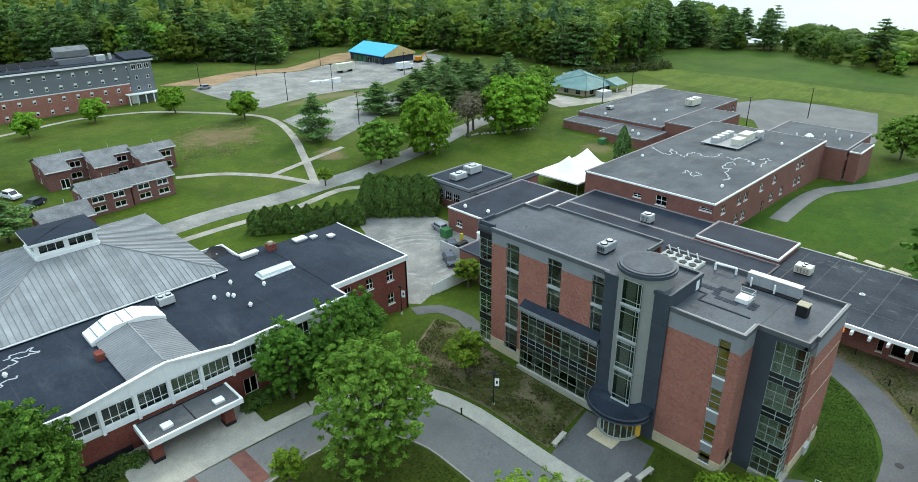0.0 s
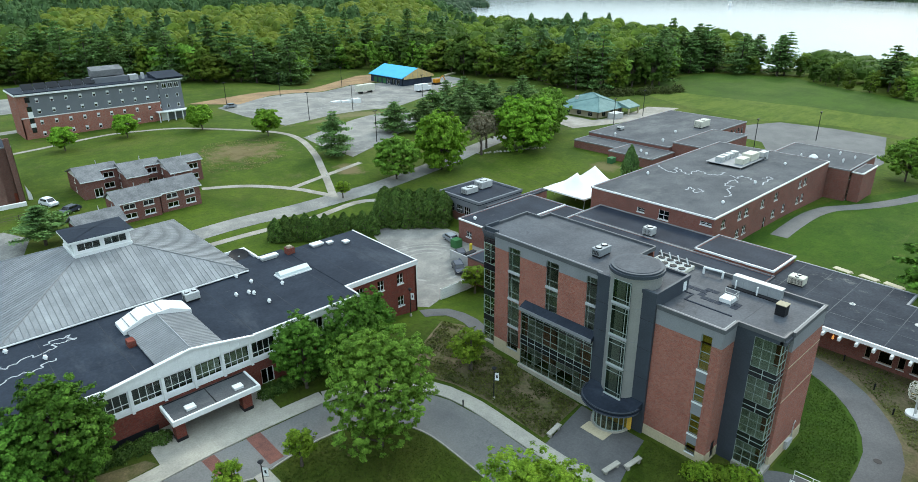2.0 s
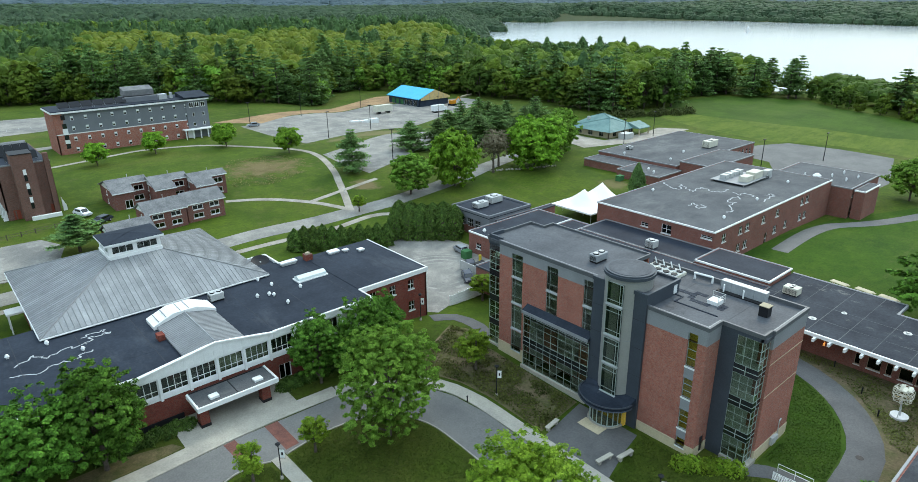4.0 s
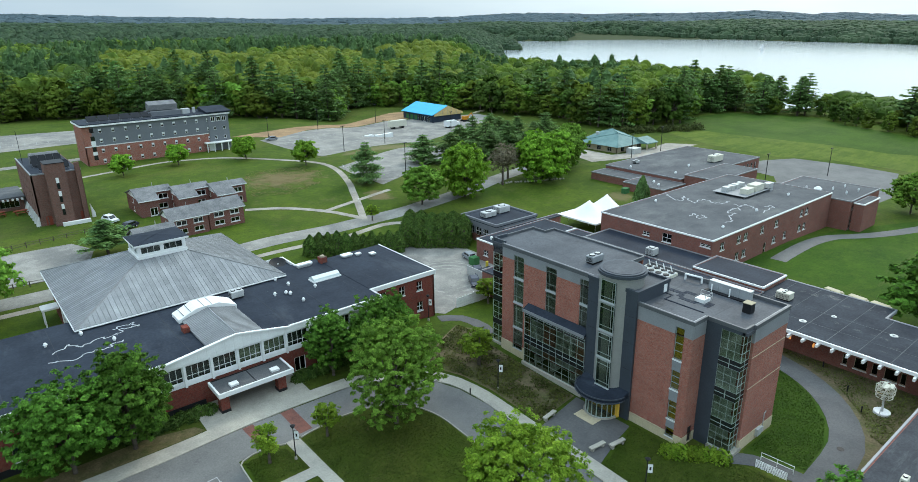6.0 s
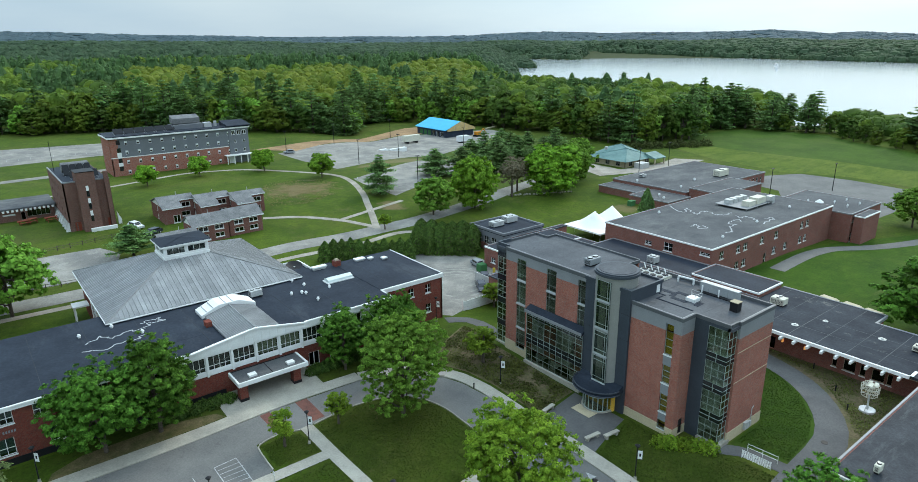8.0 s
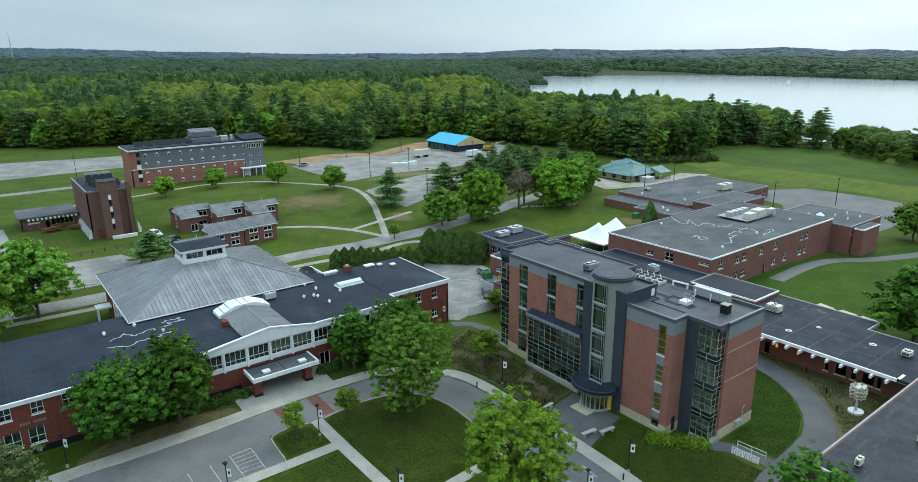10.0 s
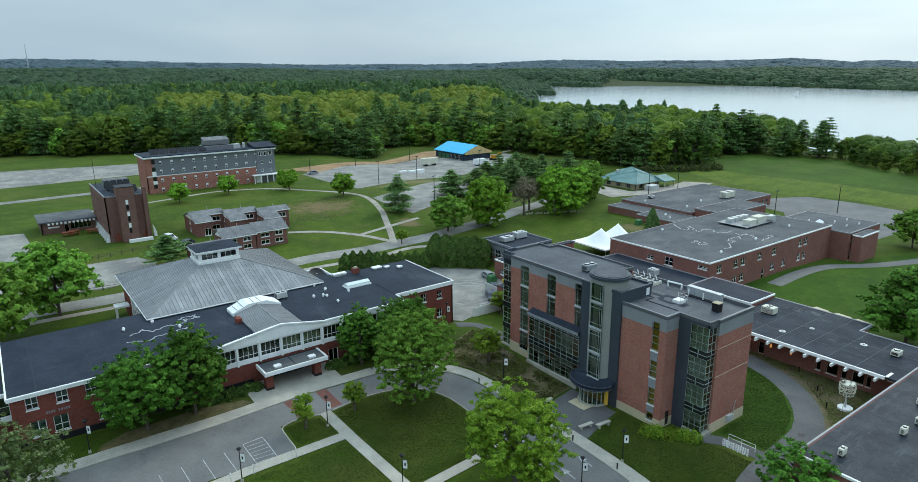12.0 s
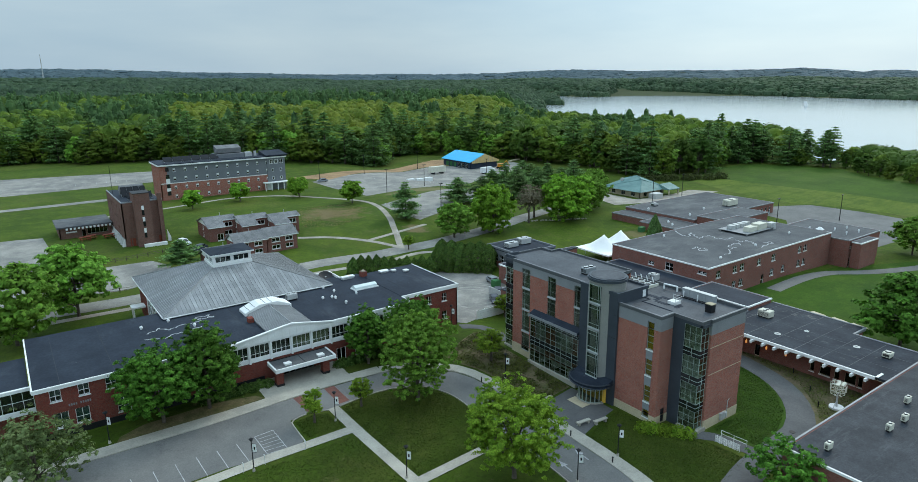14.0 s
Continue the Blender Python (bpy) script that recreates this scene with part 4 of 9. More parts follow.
    drum = part("drum", cyl(bmesh.new(), 1.5, 3.75, 2.8, 3.6, 19.3, 40), M_TANPANEL, b, "round zinc-clad stair drum")
    part("drum_cap", cyl(cyl(bmesh.new(), 1.5, 3.75, 3.05, 19.25, 19.62, 40), 1.5, 3.75, 2.85, 19.62, 19.8, 40), M_DARKPANEL, drum, "dark round cap")
    part("cap_roof", cyl(bmesh.new(), 1.5, 3.75, 2.5, 19.8, 19.84, 40), M_ROOF_MID, drum)
    bm = bmesh.new()
    for z in (18.9, 15.65, 11.5, 7.75):
        cyl(bm, 1.5, 3.75, 2.812, z - 0.02, z + 0.02, 40)
    part("seam", bm, M_GREYPANEL, drum)
    fd = face_x(-1.36)
    for z0, z1 in ((15.95, 18.7), (11.9, 15.55), (8.05, 11.35), (3.9, 7.65)):
        # dark board on the solid drum; the shade of a room is its colour
        w = part("window_back", boxed(-1.24, -1.16, 2.55, 4.75, z0, z1), M_DEEPROOM, b)
        window(fd, 2.55, 4.75, z0, z1, b, us=(2.95,), zs=(z1 - 0.6, z0 + 0.6) if z1 - z0 > 3 else (z0 + 0.5,), bar=0.055, inset=0.0, pm=M_GLASS, name="drum_window")
        part("sill", boxed(-1.46, -1.25, 2.5, 4.8, z0 - 0.24, z0), M_SILL, b)
    # entrance
    bm = bmesh.new()
    ring = [(-1.1 - 3.2 * math.cos(a), 3.75 + 3.6 * math.sin(a)) for a in [math.pi * (i / 24 - 0.5) for i in range(25)]]
    prism(bm, ring + [(0.5, 7.35), (0.5, 0.15)], 3.3, [3.6] * 25 + [4.6, 4.6])
    can = part("entrance_canopy", bm, M_ROOF, b, "dark curved entrance canopy")
    bm = bmesh.new()
    for k, z in ((1.0, 3.25), (0.985, 3.75)):
        loop = [(-1.1 - 3.25 * k * math.cos(a), 3.75 + 3.65 * k * math.sin(a)) for a in [math.pi * (i / 24 - 0.5) for i in range(25)]]
        for p, q in zip(loop, loop[1:]):
            tube(bm, (*p, z), (*q, z), 0.09, k=5)
    part("rim", bm, M_DARKPANEL, can)
    ves = part("vestibule_floor", cyl(bmesh.new(), -1.0, 3.7, 2.35, -0.2, 0.2, 24), M_CONCRETE, b)
    bm, gl = bmesh.new(), bmesh.new()
    pts = [(-1.0 - 2.05 * math.cos(a), 3.7 + 2.1 * math.sin(a)) for a in [math.pi * (i / 10 - 0.5) * 1.05 for i in range(11)]]
    for p in pts:
        tube(bm, (*p, 0.1), (*p, 3.3), 0.07, k=6)
    for p, q in zip(pts, pts[1:]):
        for z in (0.25, 2.25, 3.15):
            tube(bm, (*p, z), (*q, z), 0.05, k=5)
        prism(gl, [p, q, (q[0] + 0.02, q[1]), (p[0] + 0.02, p[1])], 0.2, 3.2)
    v = part("vestibule", bm, M_FRAME, b, "curved glazed entrance vestibule")
    part("pane", gl, M_GLASS, v).visible_shadow = False
    part("inner_wall", boxed(-0.9, -0.5, 1.2, 6.2, 0.1, 3.3), M_AMBER, v, "ochre wooden inner wall")
    part("step", boxed(-4.6, -2.9, 2.2, 5.4, 0.02, 0.16), M_STONE, v, "pale stone doorstep")
    # right block
    F0 = face_x(0.0)
    wz = ((11.3, 15.45), (7.3, 9.8), (3.15, 5.7), (0.75, 1.9))
    holes = [(-6.4, -5.25, z0, z1) for z0, z1 in wz]
    wall("wall", F0, -7.5, 0.0, 1.3, 14.5, [(a, c, max(1.3, z0), min(14.5, z1)) for a, c, z0, z1 in holes], M_BRICK_SB, b, label="red-brown brick wall")
    wall("parapet", face_x(-0.02), -7.5, 0.0, 14.5, 16.75, [(-6.4, -5.25, 14.5, 15.45)], M_GREYPANEL, b, label="grey metal panel band")
    wall("plinth", face_x(-0.06), -7.5, 0.0, -0.6, 1.3, [(-6.4, -5.25, 0.75, 1.3)], M_STONE, b, label="buff cast-stone plinth")
    for i, (z0, z1) in enumerate(wz):
        n = 4 if i == 0 else 3 if i < 3 else 1
        window(F0, -6.4, -5.25, z0, z1, b, 1, n, bar=0.06, pm=M_GLASS)
        part("sill", fbox(bmesh.new(), F0, -6.45, -5.2, z0 - 0.2, z0, -0.2, 0.08), M_WHITE, b)
        # close behind the glass, so its colour shows as the stair's lamp glow
        part("stair_wall", boxed(0.34, 0.42, -6.9, -4.8, z0 - 0.3, z1 + 0.3), M_AMBER, b, "ochre stair wall, its amber standing for the stair's lamplight")
        if i < 3:
            zz = wz[i + 1][1]
            part("spandrel", fbox(bmesh.new(), F0, -6.4, -5.25, zz, z0 - 0.2, -0.2, 0.02), M_GREYPANEL, b)
    FY1 = face_y(-7.5)
    wall("wall", FY1, 0.3, 2.7, 1.3, 14.5, [(1.2, 2.1, 1.3, 2.3)], M_BRICK_SB, b)
    wall("parapet", face_y(-7.52), 0.28, 2.7, 14.5, 16.75, [], M_GREYPANEL, b)
    wall("plinth", face_y(-7.56), 0.24, 2.7, -0.6, 1.3, [(1.2, 2.1, 0.1, 1.3)], M_STONE, b)
    part("side_door", boxed(1.2, 2.1, -7.4, -7.3, 0.1, 2.3), M_BLACK, b, "dark arched side door")
    FD = face_x(2.7)
    wall("corner_panel", FD, -9.4, -7.5, -0.6, 16.7, [], M_DARKPANEL, b, label="slate-grey panel wall")
    wall("corner_panel", FD, -12.1, -9.4, 15.85, 16.7, [], M_DARKPANEL, b)
    wall("corner_panel", face_y(-12.1), 2.7, 4.5, 15.85, 16.7, [], M_DARKPANEL, b)
    for z, hh in ((0.5, 2.8), (4.4, 2.9), (8.45, 2.9), (12.45, 3.4)):
        window(FD, -12.06, -9.4, z, z + hh, b, 3, 3, name="curtain_wall", inset=0.02, bar=0.045)
        window(face_y(-12.1), 2.75, 4.5, z, z + hh, b, 2, 3, name="curtain_wall", inset=0.02, bar=0.045)
        if z < 12:
            for f, a, c in ((FD, -12.06, -9.4), (face_y(-12.1), 2.75, 4.5)):
                w = part("spandrel", fbox(bmesh.new(), f, a, c, z + hh, z + hh + 1.1, -0.12, -0.03), M_SPANDREL, b, "black glass band")
                bm = bmesh.new()
                fbox(bm, f, a, c, z + hh + 0.5, z + hh + 0.57, -0.03, 0.0)
                fbox(bm, f, (a + c) / 2 - 0.04, (a + c) / 2 + 0.04, z + hh, z + hh + 1.1, -0.03, 0.0)
                part("mullion", bm, M_FRAME, w)
    part("plinth", boxed(2.4, 4.8, -12.6, -9.4, -0.6, 0.5), M_CONCRETE, b)
    FY2 = face_y(-12.4)
    wall("wall", FY2, 4.5, 12.7, 1.5, 14.5, [], M_BRICK_SB, b)
    wall("parapet", face_y(-12.42), 4.5, 12.72, 14.5, 16.75, [], M_GREYPANEL, b)
    wall("plinth", face_y(-12.46), 4.5, 12.75, -0.8, 1.5, [], M_STONE, b)
    part("wall", boxed(4.5, 4.8, -12.1, -11.0, -0.5, 16.2), M_BRICK_SB, b)
    bm = bmesh.new()
    for z in (12.55, 8.45):
        box(bm, 4.5, 12.7, -12.43, -12.4, z, z + 0.08)
    part("string_course", bm, M_STONE, b, "thin pale string course")
    part("rear_wall", boxed(12.4, 12.7, -12.1, 7.5, -1, 16.25), M_BRICK_SB, b)
    part("meter_box", box(boxed(8.3, 9.3, -12.8, -12.47, 0.5, 1.5), 9.5, 9.9, -12.75, -12.47, 0.6, 1.3), M_GALV, b)
    part("drain_pipe", tube(tube(bmesh.new(), (10.0, -12.55, 0.3), (10.0, -12.55, 3.0), 0.06), (10.0, -12.55, 3.0), (10.4, -12.55, 3.2), 0.06), M_GALV, b)
    for x0, x1, y0, y1 in ((0, 12.7, -7.5, 0.0), (2.7, 12.7, -12.4, -7.5), (6.4, 12.7, 0.0, 7.5)):
        part("roof", boxed(x0 + 0.05, x1 - 0.05, y0 + 0.02, y1, 15.9, 16.3), M_ROOF_MID, b)
    bm = bmesh.new()
    for q in ((-0.1, 0.12, -7.6, 0.0), (0.12, 2.9, -7.6, -7.38), (2.62, 2.84, -12.15, -7.6), (2.84, 4.5, -12.2, -11.98), (4.4, 4.62, -12.5, -12.2), (4.62, 12.8, -12.5, -12.28), (12.55, 12.8, -12.28, 7.5)):
        box(bm, *q, 16.3, 16.78)
    part("coping", bm, M_COPE, b, "pale metal coping")
    # floors inside
    for z in (0.1, 4.3, 8.3, 12.3):
        part("floor_slab", boxed(0.9, 9.0, 7.6, 26.4, z - 0.3, z), M_INSIDE, b)
        part("floor_slab", boxed(3.1, 12.3, -11.8, -0.3, z - 0.3, z), M_INSIDE, b)
    for z in (0.5, 4.95):
        part("bay_floor", boxed(-0.55, 0.28, 7.45, 18.65, z - 0.3, z), M_INSIDE, b)
    for y in (10.6, 14.4, 17.6):
        part("room_wall", boxed(0.62, 3.28, y - 0.06, y + 0.06, 0.2, 8.6), M_INSIDE, b)
    part("inner_wall", boxed(3.3, 3.5, 7.6, 26.4, 0, 17), M_INSIDE, b)
    part("inner_wall", boxed(4.9, 5.1, -11.8, -0.4, 0, 15.8), M_INSIDE, b)
    part("inner_wall", boxed(3.1, 4.9, -9.2, -9.0, 0, 15.8), M_INSIDE, b)
    return b


academic_building()

# ---------- the brick hall with the metal roof ----------


def brick_hall():
    b = thing("brick_hall", (-40, 45, 1.6), "long two-storey red brick hall with dark flat roof and white trim", "building")
    F, Z = face_y(36.7), 9.3
    strip = [(-46.9 + 3.47 * i, -46.9 + 3.47 * i + 3.05) for i in range(8)]
    strip = [s for s in strip if s[1] < -19]
    low = [(-28.8, -27.05), (-25.3, -23.7)]
    ups = [-70.4 + 3.36 * i for i in range(7)]
    holes_up = [(u, u + 1.35, 7.15, 8.95) for u in ups]
    lows = [(-70.3, -68.55), (-67.75, -66.05), (-62.6, -60.9), (-57.2, -55.5), (-52, -50.3)]
    holes_lo = [(a, c, 3.2, 5.4) for a, c in lows]
    wall("wall", F, -72, -47.3, 0.8, 9.0, holes_up + holes_lo, M_BRICK_DARK, b, label="deep red brick wall")
    wall("wall", F, -47.3, -14, 0.8, 5.4, [(a, c, 1.75, 4.0) for a, c in low] + [(-39.5, -33.0, 1.75, 4.3)], M_BRICK_DARK, b)
    part("plinth", boxed(-72.05, -41.5, 36.6, 36.69, 0.4, 2.7), M_BLACK, b, "dark stone plinth")
    part("plinth", boxed(-31, -14, 36.6, 36.69, 0.4, 1.75), M_BLACK, b)
    for a, c, z0, z1 in holes_up + holes_lo:
        window(F, a, c, z0, z1, b, 2, 2, fm=M_FRAMEW, pm=M_GLASS, bar=0.07, zs=(z0 + (z1 - z0) * 0.4,), sill=0.16)
        part("blind", boxed(a, c, 37.02, 37.05, z0 + (z1 - z0) * (0.35 if z1 > 6 else 0.1), z1), M_TEALBLIND, b, "dull teal window blind")
    for a, c in low:
        d = window(F, a, c, 1.75, 4.0, b, 2, 1, fm=M_FRAMEW, pm=M_GLASSD, bar=0.12, name="double_door")
    window(F, -39.5, -33.0, 1.75, 4.3, b, 6, 1, zs=(3.8,), fm=M_FRAME, pm=M_GLASSD, bar=0.07, name="entrance_glazing")
    # white window band with the low gable
    bm = bmesh.new()
    wallholes = [(a, c, 6.1, 8.2) for a, c in strip]
    wall("window_band", face_y(36.55), -47.3, -14, 5.4, 8.5, wallholes, M_WHITE, b, 0.3, "white painted window band")
    for i, (a, c) in enumerate(strip):
        window(face_y(36.55), a, c, 6.1, 8.2, b, 4, 1, zs=(6.75,), fm=M_FRAMEW, pm=M_GLASS, bar=0.06, inset=0.1)
        part("band_back", boxed(a, c, 37.4, 37.45, 6.0, 8.3), M_SIDING, b)
        part("panel", boxed(a + 0.1, c - 0.1, 36.52, 36.549, 5.6, 6.0), M_WHITE, b)
        part("pier", boxed(c + 0.06, c + 0.36, 36.3, 36.55, 5.35, 8.5), M_WHITE, b, "white pier")
        if i in (3, 4):
            part("blind", boxed(a + 0.1, c - 0.1, 36.95, 36.97, 6.2, 8.2), M_BLIND, b, "pale green window blind")
    bm = bmesh.new()
    pr = [(-46.2, 8.5), (-29.2, 8.5), (-29.2, 9.3), (-36.6, 10.65), (-46.2, 9.3)]
    lo = [bm.verts.new((u, 36.3, z)) for u, z in pr]
    hi = [bm.verts.new((u, 36.7, z)) for u, z in pr]
    bm.faces.new(lo)
    bm.faces.new(hi[::-1])
    for i in range(5):
        j = (i + 1) % 5
        bm.faces.new((lo[i], lo[j], hi[j], hi[i]))
    bmesh.ops.recalc_face_normals(bm, faces=bm.faces)
    gp = part("gable", bm, M_WHITE, b, "low white panelled gable")
    for i in range(14):
        u = -45.4 + i * 1.2
        top = 10.65 - abs(u + 36.6) * (1.35 / (9.6 if u < -36.6 else 7.4))
        part("batten", boxed(u - 0.03, u + 0.03, 36.26, 36.3, 8.55, top - 0.2), M_WHITE, gp)
    bm = bmesh.new()
    for (u0, z0), (u1, z1) in (((-46.6, 9.3), (-36.6, 10.75)), ((-36.6, 10.75), (-28.8, 9.35))):
        v = [bm.verts.new(p) for p in ((u0, 36.1, z0 - 0.2), (u1, 36.1, z1 - 0.2), (u1, 36.1, z1), (u0, 36.1, z0), (u0, 36.4, z0 - 0.2), (u1, 36.4, z1 - 0.2), (u1, 36.4, z1), (u0, 36.4, z0))]
        for q in ((0, 1, 2, 3), (7, 6, 5, 4), (3, 2, 6, 7), (0, 4, 5, 1)):
            bm.faces.new([v[i] for i in q])
    bmesh.ops.recalc_face_normals(bm, faces=bm.faces)
    part("barge_board", bm, M_WHITE, gp)
    # fascia and flat roofs
    for q in ((-72.3, -46.2, 36.3, 36.69, 8.95, 9.3), (-72.4, -46.2, 36.25, 36.5, 9.302, 9.52), (-29.2, -13.7, 36.2, 36.54, 8.5, 9.25), (-29.2, -13.7, 36.15, 36.45, 9.252, 9.5), (-72.35, -72.15, 36.7, 58.2, 8.95, 9.47)):
        part("fascia", boxed(*q), M_WHITE, b, "white painted fascia")
    part("roof", boxed(-72.2, -46.2, 36.5, 58, 9.0, 9.45), M_ROOF, b, "black membrane roof")
    part("roof", boxed(-46.2, -29.2, 41.5, 58, 9.0, 9.45), M_ROOF, b)
    part("roof", boxed(-46.2, -29.2, 36.7, 41.5, 9.0, 9.44), M_ROOF, b)
    part("roof", boxed(-29.2, -13.8, 36.45, 58, 9.0, 9.45), M_ROOF, b)
    part("roof", boxed(-13.8, -1.1, 39.8, 56.9, 9.05, 9.5), M_ROOF, b)
    for q in ((-13.9, -1.0, 39.45, 39.75, 8.85, 9.58), (-13.95, -13.75, 36.5, 39.45, 8.9, 9.55), (-1.15, -0.98, 39.75, 57.0, 8.9, 9.56)):
        part("fascia", boxed(*q), M_WHITE, b)
    FE = face_y(39.7)
    ew = [(-12.0, -10.85), (-8.4, -7.25), (-4.85, -3.7)]
    wall("wall", FE, -14.2, -1.2, 0.5, 9.0, [(a, c, 6.6, 8.2) for a, c in ew] + [(a, c, 2.9, 4.5) for a, c in ew], M_BRICK_DARK, b)
    for a, c in ew:
        for z in (6.6, 2.9):
            window(FE, a, c, z, z + 1.6, b, 2, 2, fm=M_FRAMEW, pm=M_GLASSD, sill=0.18)
    wall("end_wall", face_x(-1.2, 1), 39.7, 57, 0.5, 9.0, [], M_BRICK_DARK, b)
    wall("end_wall", face_x(-14.0, 1), 36.7, 39.7, 0.8, 9.0, [], M_BRICK_DARK, b)
    wall("rear_wall", face_y(57, 1), -14, -1.2, 0.5, 9.0, [], M_BRICK_DARK, b)
    wall("rear_wall", face_y(58, 1), -72, -50, 0.8, 9.0, [], M_BRICK_DARK, b)
    wall("end_wall", face_x(-72, -1), 44, 58, 0.8, 9.0, [], M_BRICK_DARK, b)
    # glazed link at the far end
    part("link_roof", boxed(-82, -72.5, 40.3, 52, 8.3, 8.68), M_ROOF, b, "dark flat link roof")
    part("link_fascia", boxed(-82, -72.1, 39.85, 40.3, 8.3, 8.75), M_WHITE, b)
    window(face_y(40.0), -82, -72.1, 5.6, 8.3, b, 8, 2, fm=M_FRAMEW, pm=M_GLASSD, inset=0.0, name="link_glazing")
    part("link_wall", boxed(-82, -72.1, 39.9, 40.2, 4.9, 5.6), M_WHITE, b)
    part("link_wall", boxed(-82, -72.1, 41.0, 41.3, 1.0, 4.9), M_BRICK_DARK, b)
    # letters too far off to read
    bm = bmesh.new()
    for i in range(10):
        if i != 4:
            u = -68.4 + i * 0.28
            box(bm, u, u + 0.17, 36.62, 36.69, 6.05, 6.35)
    part("wall_lettering", bm, M_GREYPANEL, b, "small metal letters")
    part("end_vent_trim", boxed(-50, -47.3, 36.2, 36.5, 8.9, 9.4), M_WHITE, b)
    # seams of the membrane
    bm = bmesh.new()
    for i in range(9):
        x = -69 + i * 6.7
        box(bm, x, x + 0.08, 36.9, 53.5 if x > -51 else 57.5, 9.45, 9.462)
    for x in (-11, -5.5):
        box(bm, x, x + 0.08, 40, 56.5, 9.5, 9.512)
    part("roof_seam", bm, M_ROOF_SEAM, b)
    return b


brick_hall()


def entrance_canopy():
    c = thing("entrance_canopy", (-36, 34.5, 1.8), "white-edged flat entrance canopy on two brick piers", "canopy")
    part("deck", boxed(-40.9, -31.1, 32.5, 36.5, 4.65, 5.0), M_ROOF_GREY, c, "weathered grey canopy deck")
    bm = bmesh.new()
    box(bm, -41.1, -30.9, 32.25, 32.5, 4.5, 5.12)
    box(bm, -41.1, -40.85, 32.5, 36.3, 4.5, 5.12)
    box(bm, -31.15, -30.9, 32.5, 36.3, 4.5, 5.12)
    part("fascia", bm, M_WHITE, c, "white painted fascia")
    for x in (-40.2, -32.4):
        p = part("pier", boxed(x - 0.55, x + 0.55, 33.0, 34.2, 2.3, 4.6), M_BRICK_DARK, c)
        part("pier_base", boxed(x - 0.6, x + 0.6, 32.95, 34.25, 1.3, 2.3), M_BLACK, p)
    for x in (-38.6, -33.0):
        part("skylight", prism(bmesh.new(), [(x - 0.55, 33.3), (x + 0.55, 33.3), (x + 0.55, 34.2), (x - 0.55, 34.2)], 5.0, 5.28), M_WHITE, c)
    part("deck_seam", box(boxed(-36.05, -35.95, 32.6, 36.3, 5.0, 5.06), -40.7, -31.3, 36.2, 36.3, 5.0, 5.1), M_BLACK, c)


entrance_canopy()


def porch_roof():
    """The ribbed metal roof behind the gable, with its white lantern end."""
    p = thing("gabled_roof", (-37, 44, 9.45), "grey standing-seam gabled roof with white far end", "roof")
    bm = bmesh.new()
    ridge, l, r, y0, y1 = 10.75, -40.3, -32.7, 36.6, 47.0

    def slab(a, c, za, zc):
        v = [bm.verts.new(q) for q in ((a, y0, za), (c, y0, zc), (c, y1, zc), (a, y1, za), (a, y0, za - 0.15), (c, y0, zc - 0.15), (c, y1, zc - 0.15), (a, y1, za - 0.15))]
        for q in ((0, 1, 2, 3), (7, 6, 5, 4), (0, 4, 5, 1), (2, 6, 7, 3), (1, 5, 6, 2), (3, 7, 4, 0)):
            bm.faces.new([v[i] for i in q])

    slab(l, -36.6, 9.75, ridge)
    slab(-36.6, r, ridge, 9.75)
    bmesh.ops.recalc_face_normals(bm, faces=bm.faces)
    s = part("roof_sheet", bm, M_METALROOF, p)
    for i in range(24):
        y = y0 + 0.2 + i * 0.44
        for a, c, za, zc in ((l, -36.6, 9.75, ridge), (-36.6, r, ridge, 9.75)):
            part("seam", tube(bmesh.new(), (a, y, za + 0.03), (c, y, zc + 0.03), 0.05, k=4), M_SEAMMETAL, s)
    part("ridge_cap", tube(bmesh.new(), (-36.6, y0, ridge + 0.03), (-36.6, y1, ridge + 0.03), 0.1, k=6), M_METALROOF, s)
    bm = bmesh.new()
    prof = [(-40.7, 9.45), (-40.7, 9.95), (-38.0, 11.05), (-34.9, 11.05), (-32.4, 10.0), (-32.4, 9.45)]
    a = [bm.verts.new((x, 47.0, z)) for x, z in prof]
    c = [bm.verts.new((x, 50.2, z)) for x, z in prof]
    bm.faces.new(a)
    bm.faces.new(c[::-1])
    for i in range(len(prof)):
        j = (i + 1) % len(prof)
        bm.faces.new((a[i], a[j], c[j], c[i]))
    bmesh.ops.recalc_face_normals(bm, faces=bm.faces)
    part("white_end", bm, M_WHITE, p, "white membrane roof end")
    for x0, z0, x1, z1 in ((-39.9, 10.3, -39.85, 10.32), (-38.9, 10.7, -38.85, 10.72), (-37.0, 11.06, -36.95, 11.08), (-35.9, 11.06, -35.85, 11.08)):
        part("joint", boxed(x0 - 0.03, x1 + 0.03, 47.2, 50.0, z0, z1 + 0.02), M_METALROOF, p)
    for x in (-40.2, -32.8):
        part("side_fill", boxed(x - 0.05, x + 0.05, 36.8, 46.9, 9.4, 9.66), M_METALROOF, p)
    part("brick_stub", boxed(-41.2, -40.35, 43.4, 44.6, 9.4, 10.25), M_BRICK_DARK, p, "small red brick chimney stub")


porch_roof()


